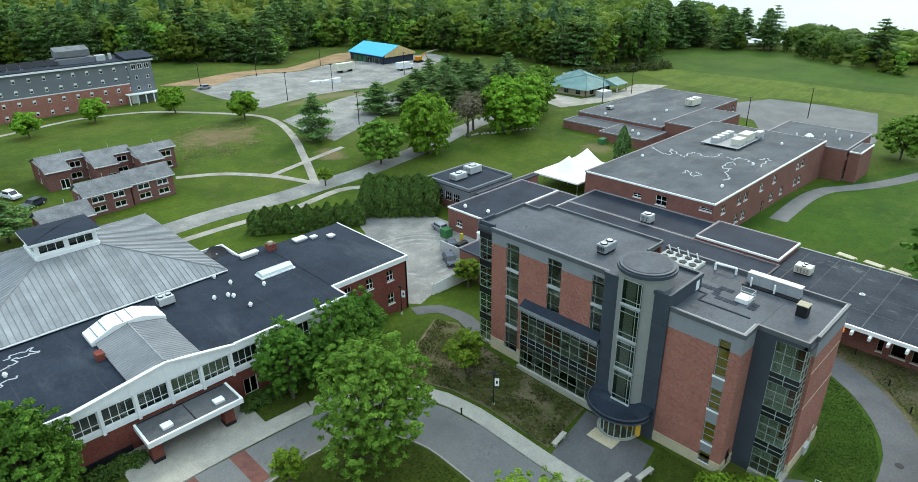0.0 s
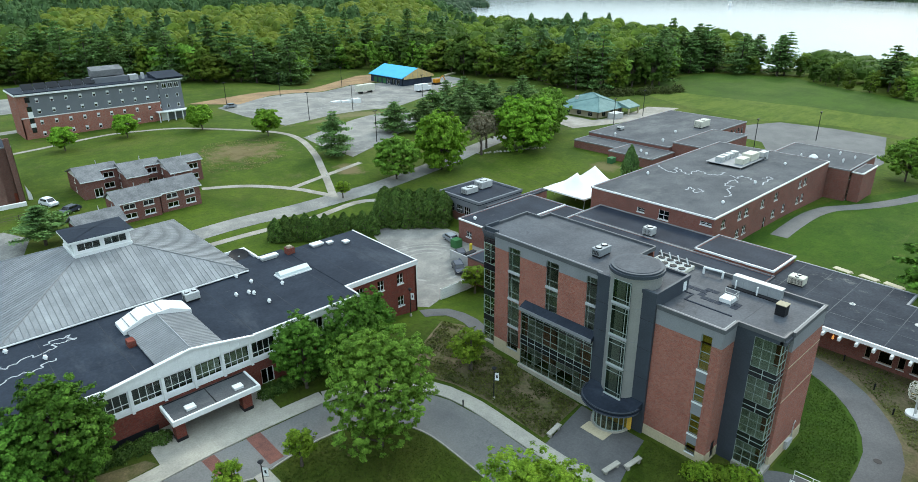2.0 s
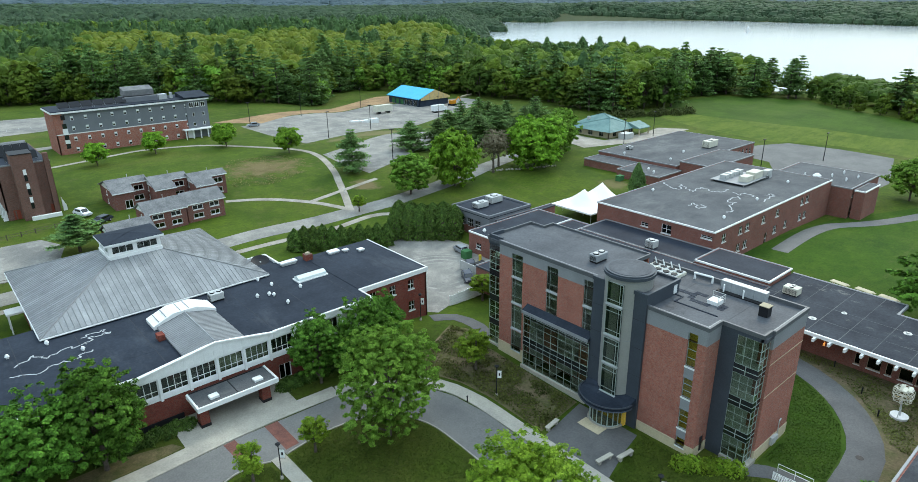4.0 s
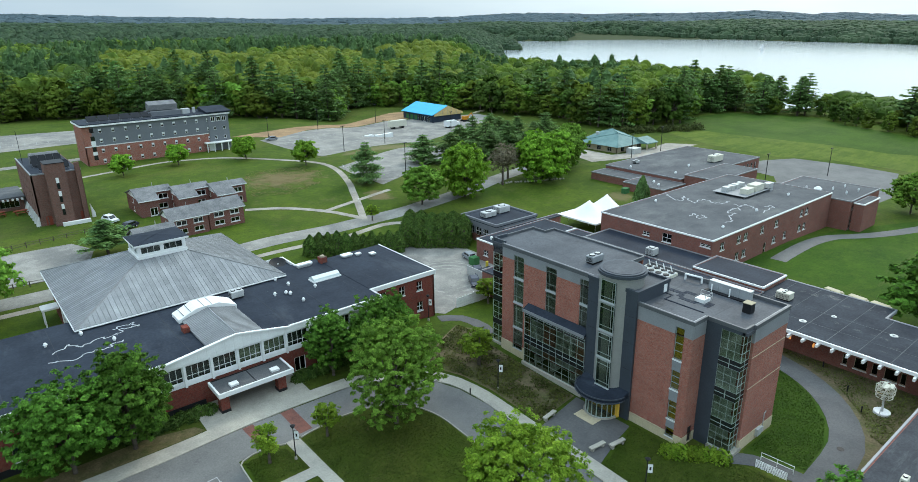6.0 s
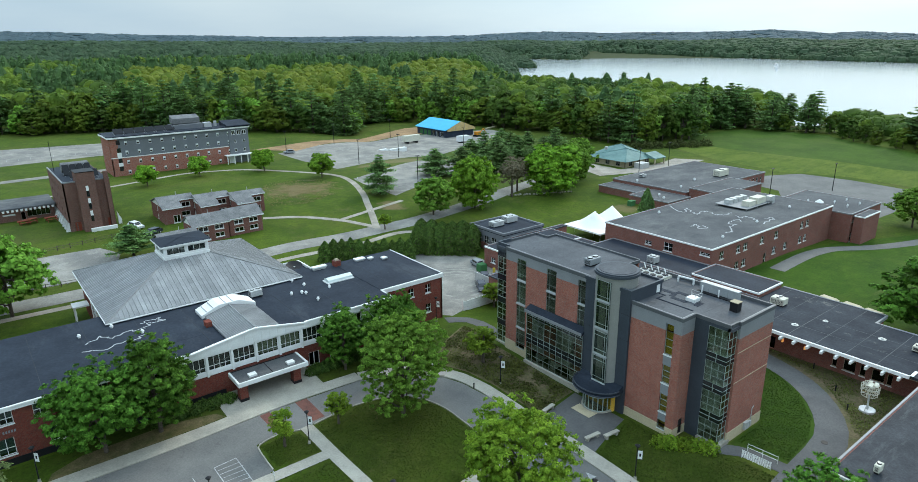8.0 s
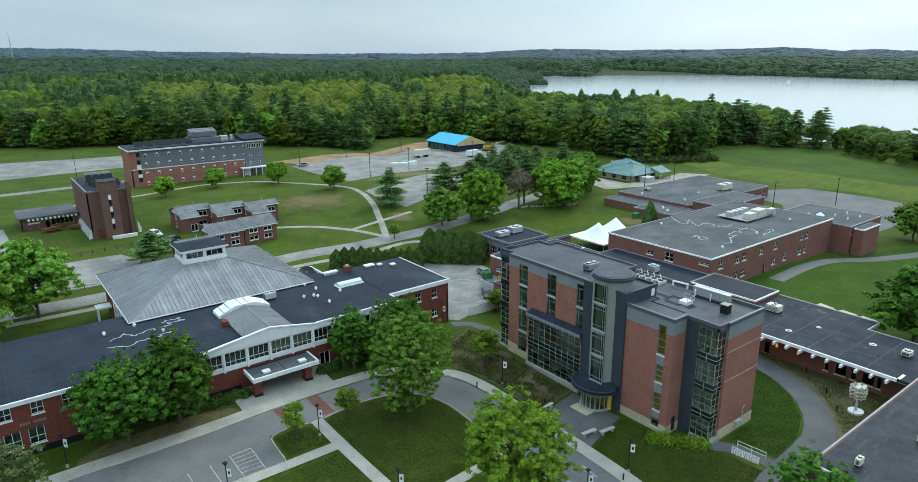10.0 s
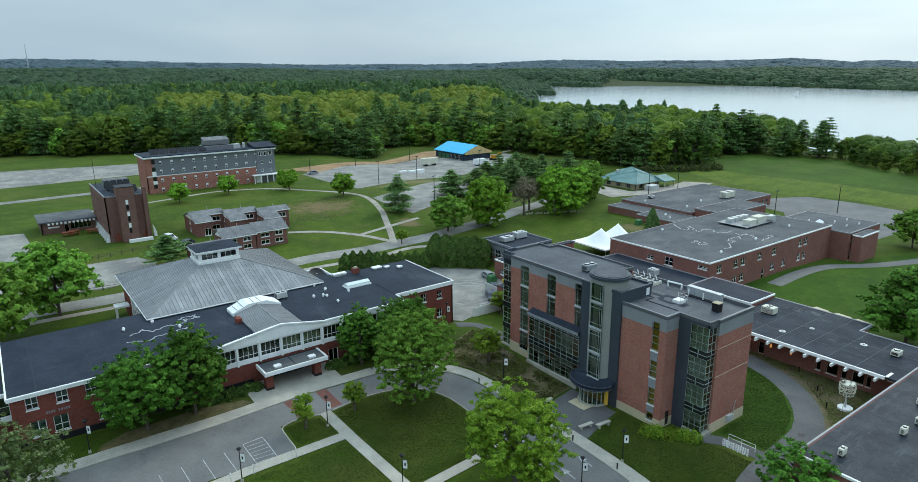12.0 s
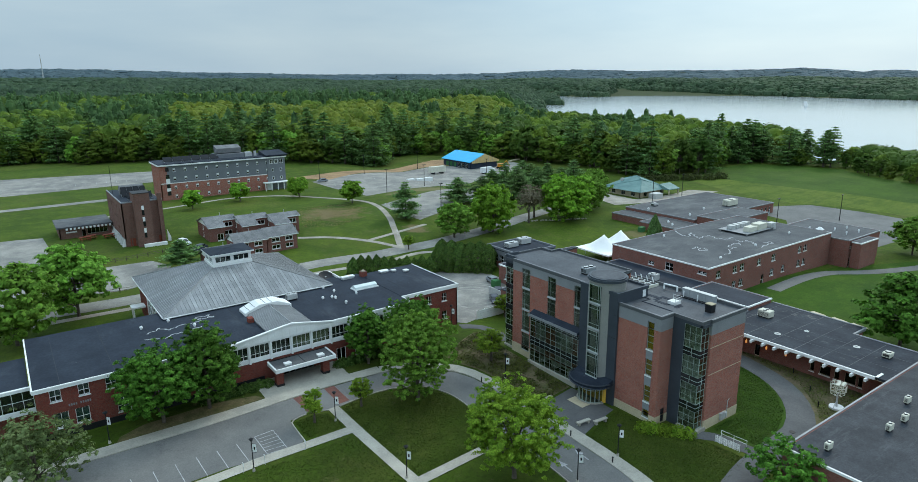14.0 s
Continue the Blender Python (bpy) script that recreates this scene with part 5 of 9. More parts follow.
def pavilion():
    """The square hall with the hipped metal roof and the white cupola."""
    h = thing("pavilion", (-36, 64.5, 1.8), "square hall with hipped grey metal roof and white cupola", "building")
    x0, x1, y0, y1, ez, tz = -52.5, -21.5, 53.5, 82.6, 9.85, 14.0
    cx0, cx1, cy0, cy1 = -40.7, -33.3, 64.9, 70.6
    eave = [(x0, y0), (x1, y0), (x1, y1), (x0, y1)]
    top = [(cx0, cy0), (cx1, cy0), (cx1, cy1), (cx0, cy1)]
    bm = bmesh.new()
    e = [bm.verts.new((*p, ez)) for p in eave]
    t = [bm.verts.new((*p, tz)) for p in top]
    e2 = [bm.verts.new((*p, ez - 0.25)) for p in eave]
    for i in range(4):
        j = (i + 1) % 4
        bm.faces.new((e[i], e[j], t[j], t[i]))
        bm.faces.new((e2[i], e2[j], e[j], e[i]))
    bm.faces.new(t)
    bm.faces.new(e2[::-1])
    bmesh.ops.recalc_face_normals(bm, faces=bm.faces)
    roof = part("roof", bm, M_METALROOF, h, "standing-seam galvanized roof")
    for side in range(4):
        a, c, ta, tc = Vector((*eave[side], ez)), Vector((*eave[(side + 1) % 4], ez)), Vector((*top[side], tz)), Vector((*top[(side + 1) % 4], tz))
        L = (c - a).length
        n = int(L / 0.66)
        ax = (c - a).normalized()
        sa, sc = (ta - a).dot(ax), (tc - a).dot(ax)
        nrm = ax.cross(ta - a).normalized()
        nrm = nrm if nrm.z > 0 else -nrm

        def crest(s):
            k = s / sa if s < sa else (L - s) / (L - sc) if s > sc else 1.0
            base = a + (ta - a) * k
            return base + ax * (s - (base - a).dot(ax))

        for i in range(n):
            s0, s1 = L * i / n, L * (i + 1) / n
            bm = bmesh.new()
            lo0, lo1 = a + ax * s0 + nrm * 0.02, a + ax * s1 + nrm * 0.02
            mids = [s for s in (sa, sc) if s0 + 0.02 < s < s1 - 0.02]
            ring = [lo0, lo1, *(crest(s) + nrm * 0.02 for s in [s1, *mids[::-1], s0])]
            bm.faces.new([bm.verts.new(p) for p in ring])
            bmesh.ops.remove_doubles(bm, verts=bm.verts, dist=0.01)
            bmesh.ops.recalc_face_normals(bm, faces=bm.faces)
            for f in bm.faces:
                if f.normal.z < 0:
                    f.normal_flip()
            pan = part("roof_panel", bm, M_METALROOF, roof)
            if i and (crest(s0) - lo0).length > 0.3:
                rib = tube(bmesh.new(), lo0 + nrm * 0.05, crest(s0) + nrm * 0.05, 0.042, k=4)
                bmesh.ops.translate(rib, verts=rib.verts, vec=-ORIGIN[roof.name])
                ro = finish("rib", rib, M_SEAMMETAL)
                ro.parent = roof
        part("hip_cap", tube(bmesh.new(), a + Vector((0, 0, 0.05)), ta + Vector((0, 0, 0.05)), 0.11, k=6), M_SEAMMETAL, roof)
    for i in range(4):
        part("gutter", tube(bmesh.new(), (*eave[i], ez - 0.14), (*eave[(i + 1) % 4], ez - 0.14), 0.13, k=6), M_WHITE, roof, "white gutter")
    wall("wall", face_y(54.6), -51.4, -22.6, 1.5, 9.6, [], M_BRICK_DARK, h)
    FL = face_x(-51.6)
    tall = [(57.6 + 3.9 * i, 57.6 + 3.9 * i + 3.6, 3.4, 9.4) for i in range(4)]
    wall("wall", FL, 54.6, 81.6, 0.8, 9.6, tall, M_BRICK_DARK, h)
    for a, c, z0, z1 in tall:
        window(FL, a, c, z0, z1, h, 3, 4, fm=M_FRAMEW, pm=M_GLASSD, bar=0.14, inset=0.05)
        part("pier", boxed(-51.75, -51.6, c + 0.02, c + 0.28, 3.2, 9.5), M_WHITE, h, "white pier")
    wall("wall", face_x(-22.4, 1), 54.6, 81.6, 0.8, 9.6, [], M_BRICK_DARK, h)
    wall("wall", face_y(81.6, 1), -51.4, -22.6, 0.8, 9.6, [], M_BRICK_DARK, h)
    part("side_porch", boxed(-54.2, -51.7, 75.5, 78.0, 5.2, 5.5), M_WHITE, h, "small flat porch roof")
    part("porch_post", boxed(-54.0, -53.8, 75.7, 75.9, 1.0, 5.2), M_WHITE, h)
    part("porch_post", boxed(-54.0, -53.8, 77.6, 77.8, 1.0, 5.2), M_WHITE, h)
    # cupola
    cu = part("cupola_base", boxed(cx0 - 0.15, cx1 + 0.15, cy0 - 0.15, cy1 + 0.15, 13.5, 14.45), M_WHITE, h, "white cupola curb")
    for f, a, c in ((face_y(cy0), cx0, cx1), (face_y(cy1, 1), cx0, cx1)):
        m = (a + c) / 2
        hl = [(a + 0.5, m - 0.25, 14.75, 15.85), (m + 0.25, c - 0.5, 14.75, 15.85)]
        w = wall("cupola_wall", f, a, c, 14.45, 16.15, hl, M_WHITE, h, 0.2)
        for q in hl:
            window(f, *q, h, 3, 1, fm=M_FRAMEW, pm=M_GLASSD, bar=0.06, inset=0.06, name="cupola_window")
    for f, a, c in ((face_x(cx0), cy0, cy1), (face_x(cx1, 1), cy0, cy1)):
        m = (a + c) / 2
        hl = [(a + 0.5, m - 0.25, 14.75, 15.85), (m + 0.25, c - 0.5, 14.75, 15.85)]
        wall("cupola_wall", f, a + 0.2, c - 0.2, 14.45, 16.15, hl, M_WHITE, h, 0.2)
        for q in hl:
            window(f, *q, h, 3, 1, fm=M_FRAMEW, pm=M_GLASSD, bar=0.06, inset=0.06, name="cupola_window")
    bm = prism(bmesh.new(), [(cx0 - 0.5, cy0 - 0.5), (cx1 + 0.5, cy0 - 0.5), (cx1 + 0.5, cy1 + 0.5), (cx0 - 0.5, cy1 + 0.5)], 16.15, 16.45)
    part("cornice", bm, M_WHITE, h)
    bm = bmesh.new()
    v = [bm.verts.new(p) for p in ((cx0 - 0.5, cy0 - 0.5, 16.45), (cx1 + 0.5, cy0 - 0.5, 16.45), (cx1 + 0.5, cy1 + 0.5, 16.45), (cx0 - 0.5, cy1 + 0.5, 16.45), ((cx0 + cx1) / 2, cy0 + 3, 16.85), ((cx0 + cx1) / 2, cy1 - 3, 16.85))]
    for q in ((0, 1, 4), (1, 2, 5, 4), (2, 3, 5), (3, 0, 4, 5)):
        bm.faces.new([v[i] for i in q])
    bmesh.ops.recalc_face_normals(bm, faces=bm.faces)
    part("cupola_roof", bm, M_ROOF, h, "dark low cupola roof")
    # small flat roof beside it
    part("side_roof", boxed(-22.2, -18.3, 57.2, 62.1, 8.9, 9.3), M_ROOF, h, "small black flat roof")
    bm = bmesh.new()
    box(bm, -22.2, -18.0, 62.1, 62.35, 8.9, 9.7)
    box(bm, -18.25, -18.0, 57.0, 62.1, 8.9, 9.7)
    part("side_parapet", bm, M_WHITE, h)
    wall("side_wall", face_x(-18.05, 1), 58.2, 62.2, 0.5, 8.9, [], M_BRICK_DARK, h)
    wall("side_wall", face_y(62.2, 1), -22.2, -18.3, 0.5, 8.9, [], M_BRICK_DARK, h)


pavilion()

# ---------- trees ----------
RNG = np.random.default_rng(7)


def kites(centres, normals, sizes):
    """Many small leaf-shaped faces; returns vertices and the count."""
    n = len(centres)
    nr = normals / np.maximum(np.linalg.norm(normals, axis=1, keepdims=True), 1e-6)
    t = np.cross(nr, RNG.normal(size=(n, 3)))
    t /= np.maximum(np.linalg.norm(t, axis=1, keepdims=True), 1e-6)
    b = np.cross(nr, t)
    s = sizes[:, None]
    lift = nr * s * 0.18
    return np.stack([centres - t * s, centres + b * s * 0.62 + lift, centres + t * s, centres - b * s * 0.62 + lift], axis=1).reshape(-1, 3)


def leaf_mesh(name, verts, material, extra=None):
    """A mesh of loose quads."""
    n = len(verts) // 4
    me = bpy.data.meshes.new(name)
    me.vertices.add(n * 4)
    me.vertices.foreach_set("co", verts.astype(np.float32).ravel())
    me.loops.add(n * 4)
    me.loops.foreach_set("vertex_index", np.arange(n * 4, dtype=np.int32))
    me.polygons.add(n)
    me.polygons.foreach_set("loop_start", np.arange(0, n * 4, 4, dtype=np.int32))
    me.polygons.foreach_set("loop_total", np.full(n, 4, dtype=np.int32))
    me.update(calc_edges=True)
    me.materials.append(material)
    return me


def unit(n):
    v = RNG.normal(size=(n, 3))
    return v / np.linalg.norm(v, axis=1, keepdims=True)


def broadleaf(h, r, base, n, leaf, material, lobes=34, inner=0.5, sprays=11, tuft=2.6):
    """Meshes of trunk and crown of a leafy tree: lobes that carry sprays, and sprays that carry leaves."""
    cz, rz = (base + h) / 2, (h - base) / 2
    d = unit(lobes)
    rad = RNG.uniform(0.35, 0.70, lobes)[:, None]
    low = np.where(d[:, 2:3] < 0, 0.92, 1.0)
    wide = np.where(d[:, 2:3] < 0, 1.16, 1.0)
    c = d * rad * np.array([[r, r, rz]]) * np.concatenate([wide, wide, low], axis=1) + np.array([[0, 0, cz]])
    rl = r * RNG.uniform(0.27, 0.40, lobes)
    m = lobes * sprays
    own = np.repeat(np.arange(lobes), sprays)
    sd = unit(m)
    sd[:, 2] = sd[:, 2] * 0.95 + 0.12
    sd /= np.linalg.norm(sd, axis=1, keepdims=True)
    sp = c[own] + sd * (rl[own] * RNG.uniform(0.72, 1.1, m))[:, None]
    q = (sp - np.array([[0, 0, cz]])) / np.array([[r, r, rz]])
    keep = np.linalg.norm(q, axis=1) > inner
    sp, sd = sp[keep], sd[keep]
    pick = RNG.integers(0, len(sp), n)
    u = unit(n)
    u[:, 2] = np.abs(u[:, 2]) * 0.8
    p = sp[pick] + u * (leaf * tuft * RNG.uniform(0.35, 1.0, n))[:, None]
    nm = u * 0.7 + sd[pick] * 0.7 + RNG.normal(size=u.shape) * 0.3 + np.array([[0, 0, 0.35]])
    crown = leaf_mesh("crown", kites(p, nm, leaf * RNG.uniform(0.7, 1.35, n)), material)
    bm = bmesh.new()
    tr = 0.018 * h + 0.06
    tube(bm, (0, 0, -0.4), (0, 0, base), tr * 1.25, tr * 0.9, 8)
    tube(bm, (0, 0, base), (0.1, 0.05, cz + rz * 0.3), tr * 0.9, tr * 0.3, 7)
    for k in range(min(14, lobes)):
        z0 = base * 0.85 + (cz - base) * RNG.uniform(0, 0.9)
        tube(bm, (0, 0, z0), tuple(c[k]), tr * 0.42, tr * 0.1, 5)
    tk = bpy.data.meshes.new("trunk")
    bm.to_mesh(tk)
    bm.free()
    tk.materials.append(M_BARK)
    return tk, crown


def pine(h, r, base, n, leaf, material, gaps=0.25):
    """Meshes of trunk and crown of a white pine, its boughs in broad uneven plates."""
    bm = bmesh.new()
    tr = 0.012 * h + 0.08
    tube(bm, (0, 0, -0.4), (0, 0, h * 0.97), tr * 1.2, tr * 0.15, 7)
    cs, rs = [], []
    z = base
    while z < h * 0.97:
        k = (z - base) / (h - base)
        reach = r * (0.42 + 0.58 * (1 - k) ** 0.8) * (1 - k ** 4) * RNG.uniform(0.72, 1.08) + 0.3
        m = int(RNG.integers(5, 8))
        a0 = RNG.uniform(0, 6.28)
        for i in range(m):
            if RNG.uniform() < gaps * (1 - k):
                continue
            a = a0 + i * math.tau / m + RNG.normal() * 0.25
            ln = reach * RNG.uniform(0.6, 1.12)
            tip = (ln * math.cos(a), ln * math.sin(a), z + ln * RNG.uniform(-0.06, 0.2))
            tube(bm, (0, 0, z - 0.2), tip, tr * 0.28 * (1 - k) + 0.02, 0.015, 4)
            for s in (0.4, 0.7, 0.95):
                cs.append([tip[0] * s, tip[1] * s, z + (tip[2] - z) * s])
                rs.append(ln * 0.26 + 0.35)
        z += h * RNG.uniform(0.05, 0.08)
    cs, rs = np.array(cs), np.array(rs)
    wt = rs ** 1.5
    pick = RNG.choice(len(cs), n, p=wt / wt.sum())
    off = RNG.normal(size=(n, 3)) * 0.5
    off[:, 2] *= 0.3
    p = cs[pick] + off * rs[pick][:, None]
    nm = RNG.normal(size=(n, 3)) * 0.45 + np.array([[0, 0, 1.0]])
    crown = leaf_mesh("crown", kites(p, nm, leaf * RNG.uniform(0.6, 1.3, n)), material)
    tk = bpy.data.meshes.new("trunk")
    bm.to_mesh(tk)
    bm.free()
    tk.materials.append(M_BARK)
    return tk, crown


def cedar(h, r, n, leaf, material, blunt=2.6):
    """A clipped column of cedar foliage on a short stem."""
    k = RNG.uniform(0, 1, n)
    a = RNG.uniform(0, math.tau, n)
    lump = 1 + 0.14 * np.sin(a * 3 + k * 11) + 0.08 * np.sin(a * 7 - k * 23)
    rad = r * np.clip(1.15 - k ** blunt * 1.1, 0.04, 1.0) * lump * RNG.uniform(0.82, 1.05, n)
    p = np.stack([rad * np.cos(a), rad * np.sin(a), 0.15 + k * h], axis=1)
    nm = np.stack([np.cos(a), np.sin(a), np.full(n, 0.4)], axis=1) + RNG.normal(size=(n, 3)) * 0.5
    crown = leaf_mesh("crown", kites(p, nm, leaf * RNG.uniform(0.7, 1.3, n)), material)
    bm = tube(bmesh.new(), (0, 0, -0.3), (0, 0, h * 0.8), r * 0.7, r * 0.25, 8)
    tk = bpy.data.meshes.new("stem")
    bm.to_mesh(tk)
    bm.free()
    tk.materials.append(M_BARK)
    return tk, crown


def shrub(r, h, n, leaf, material):
    d = unit(n)
    d[:, 2] = np.abs(d[:, 2])
    lump = 1 + 0.2 * np.sin(d[:, 0] * 7 + 1) * np.sin(d[:, 1] * 6) + 0.12 * RNG.normal(size=n)
    p = d * lump[:, None] * np.array([[r, r, h]])
    nm = d + RNG.normal(size=(n, 3)) * 0.5
    return leaf_mesh("foliage", kites(p, nm, leaf * RNG.uniform(0.7, 1.3, n)), material)


def plant(name, kind, x, y, size=1.0, wide=None, label="", category="tree", group="", turn=None, sink=0.0):
    """Stands a tree of some kind on the ground."""
    ob = new(name)
    ob.location = (x, y, ground_z(x, y) - sink)
    w = size if wide is None else wide
    ob.scale = (w, w, size)
    ob.rotation_euler = (0, 0, RNG.uniform(0, 6.28) if turn is None else turn)
    for me in kind:
        c = new(me.name.split(".")[0], me)
        c.parent = ob
    return tagged(ob, label, category, group)


MAPLE = [broadleaf(13.4, 5.8, 0.2, 42000, 0.15, M_LEAF, 84, 0.45, 16, 2.9), broadleaf(13.8, 5.3, 0.3, 40000, 0.15, M_LEAF, 80, 0.45, 16, 2.9)]
plant("maple_tree", MAPLE[0], -57.6, 32.6, 1.0, 1.02, "dense dark green maple tree before a brick hall", group="maples by the hall", turn=0.4)
plant("maple_tree", MAPLE[1], -51.2, 32.9, 1.03, 1.0, "dense dark green maple tree before a brick hall", group="maples by the hall", turn=2.0)
plant("maple_tree", MAPLE[1], -25.0, 32.4, 0.8, 0.78, "dark green maple tree beside the hall doors", group="maples by the hall", turn=4.0)
plant("maple_tree", MAPLE[0], -18.6, 32.0, 0.88, 0.72, "dark green maple tree beside the hall doors", group="maples by the hall", turn=1.2)
plant("maple_tree", MAPLE[1], -13.8, 33.6, 0.72, 0.66, "dark green maple tree beside the hall doors", group="maples by the hall", turn=3.1)
BIG = broadleaf(16.4, 6.9, -0.6, 42000, 0.15, M_LEAF_MID, 76, 0.34, 15, 2.8)
plant("red_maple", BIG, -24.0, 18.2, 1.0, 1.0, "tall airy green maple tree on the lawn by the drive", turn=0.9)
YEL = broadleaf(14.0, 6.8, 0.8, 44000, 0.14, M_LEAF_LIGHT, 90, 0.45, 18, 3.0)
plant("linden_tree", YEL, -24.3, -5.0, 1.0, 1.0, "full yellow-green linden tree on the lawn", turn=0.3)
SMALL = broadleaf(5.8, 1.75, 1.0, 3600, 0.13, M_LEAF_LIGHT, 22, 0.2, 8)
plant("young_tree", SMALL, -39.8, 21.0, 1.0, 1.05, "young bright green street tree on a lawn island", group="young lawn trees")
plant("young_tree", SMALL, -32.2, 21.2, 0.9, 1.0, "young bright green street tree on the lawn", group="young lawn trees")
plant("young_tree", SMALL, -6.6, 22.0, 1.15, 1.6, "airy young tree in the planted bank", group="young lawn trees")
plant("young_tree", SMALL, 10.6, 39.0, 0.95, 1.35, "young bright tree beside a glass corner", group="young lawn trees")
plant("young_tree", SMALL, 19.4, 92.2, 0.8, 1.0, "small thin tree beside the campus road", group="young lawn trees")
PALE = broadleaf(9.6, 6.6, 0.9, 11000, 0.17, M_LEAF_GREY, 44, 0.25, 12)
plant("crabapple_tree", PALE, -73.0, 24.6, 1.0, 1.0, "pale airy blossoming tree beside the parking bays", turn=1.0)
OAK = [broadleaf(16, 7.8, 0.2, 13000, 0.36, M_LEAF_MID, 50, 0.45, 11), broadleaf(16, 9.4, -0.4, 16000, 0.40, M_LEAF_FRESH, 56, 0.45, 12), broadleaf(15, 7, 0.2, 12000, 0.33, M_LEAF, 44, 0.45, 10)]
plant("oak_tree", OAK[0], -62.6, 86.0, 1.0, 1.0, "broad green tree behind the metal-roofed hall", group="park trees")
plant("oak_tree", OAK[0], -73.4, 77.2, 1.03, 1.05, "broad green tree behind the metal-roofed hall", group="park trees")
NEAR = broadleaf(6.8, 4.6, 0.2, 12000, 0.15, M_LEAF, 44, 0.45, 12)
plant("oak_tree", NEAR, 0.5, -26.6, 1.0, 1.0, "green tree beside the low flat roof", group="park trees")
plant("oak_tree", OAK[2], 58.6, -16.8, 0.95, 1.1, "broad dark green tree beside the low wing", group="park trees")
plant("oak_tree", OAK[2], 74.0, -30.0, 1.0, 1.2, "broad dark green tree beside the low wing", group="park trees")
plant("oak_tree", OAK[0], 135.5, 9.0, 0.75, 0.8, "round green tree beside the gymnasium yard", group="park trees")
plant("oak_tree", OAK[0], 37.0, 94.8, 0.74, 0.80, "airy green tree beside the campus road", group="park trees")
plant("oak_tree", OAK[1], 51.0, 93.4, 1.02, 0.82, "bright yellow-green oak tree beside the campus road", group="park trees")
plant("oak_tree", OAK[1], 82.0, 92.6, 1.03, 1.05, "large round yellow-green oak tree on a lawn", group="park trees")
plant("oak_tree", OAK[0], 106.5, 104.0, 0.95, 0.85, "green oak tree beside a gravel yard", group="park trees")
plant("oak_tree", OAK[0], 98.0, 98.0, 0.95, 0.8, "green oak tree beside a gravel yard", group="park trees")
BARE = broadleaf(14, 4.6, 3, 3000, 0.24, M_BARE, 36, 0.15, 8)
plant("budding_tree", BARE, 68.0, 96.0, 1.0, 1.0, "grey budding tree between two oaks", turn=1.0)
plant("budding_tree", BARE, 73.5, 99.5, 0.85, 1.0, "grey budding tree between two oaks", turn=3.0)
ROUND = broadleaf(8, 4.0, 0.2, 8000, 0.28, M_LEAF_FRESH, 44, 0.5, 10)
for x, y, s in ((-18.4, 174.8, 0.92), (-0.4, 179.6, 0.95), (20.4, 174.0, 1.05), (31.1, 150.6, 1.1)):
    plant("round_tree", ROUND, x, y, s, s * 1.02, "round bright green tree on the upper lawn", group="round lawn trees")
PINE = [pine(20, 6.2, 3.0, 6500, 0.42, M_NEEDLE), pine(22, 5.6, 6.0, 5500, 0.42, M_NEEDLE, 0.4), pine(17, 5.8, 1.5, 6500, 0.40, M_NEEDLE, 0.35)]
plant("pine_tree", PINE[2], 34.2, 118.2, 0.74, 0.8, "dark pine tree beside the climbing footpath", group="campus pines")
plant("pine_tree", PINE[2], 62.5, 128.5, 0.56, 1.0, "dark spreading pine tree beside a gravel car park", group="campus pines")
plant("pine_tree", PINE[0], 70.5, 124.0, 0.5, 0.9, "dark spreading pine tree beside a gravel car park", group="campus pines")
for i, (x, y) in enumerate(((86, 138), (95, 134), (104, 131), (112, 140), (100, 147), (90, 126), (117, 150), (108, 122), (125, 148), (121, 160), (129, 136))):
    plant("pine_tree", PINE[i % 3], x, y, 0.55 + 0.05 * (i % 3), 0.95, "dark pine tree in a low grove", group="pine grove")
plant("pine_tree", PINE[1], -38.5, 103.0, 0.36, 0.8, "thin brownish pine tree behind the metal roof", group="campus pines")
SPRUCE = cedar(6.6, 2.4, 2600, 0.3, M_NEEDLE)
plant("spruce_tree", SPRUCE, 80.5, 55.5, 1.35, 0.8, "small dark spruce tree beside the gymnasium wall")
CEDAR = [cedar(4.9, 1.5, 2600, 0.2, M_CEDAR), cedar(5.2, 1.45, 2600, 0.2, M_CEDAR)]
ROUNDC = cedar(5.4, 1.6, 2400, 0.2, M_CEDAR, 5.0)
for i in range(11):
    t = i / 10
    plant("cedar_shrub", CEDAR[i % 2], -4.2 + 18.0 * t, 79.4 - 6.6 * t, 0.92 + 0.16 * RNG.uniform(), 1.0, "pointed dark green cedar in a hedge row", "hedge", "cedar hedge")
for i in range(6):
    for j in range(4):
        x, y = 17.6 + 1.95 * i + 1.6 * j, 74.6 - 1.65 * i + 1.7 * j
        plant("cedar_shrub", ROUNDC, x, y, 1.0 + 0.14 * RNG.uniform(), 1.12, "tall dark green cedar in a dense clipped block", "hedge", "cedar block")
SHRUB = [shrub(1.0, 0.9, 700, 0.13, M_CEDAR), shrub(1.0, 1.0, 500, 0.14, M_SHRUB), shrub(1.0, 1.2, 600, 0.14, M_LEAF_LIGHT), shrub(0.3, 0.45, 60, 0.12, M_SHRUB)]


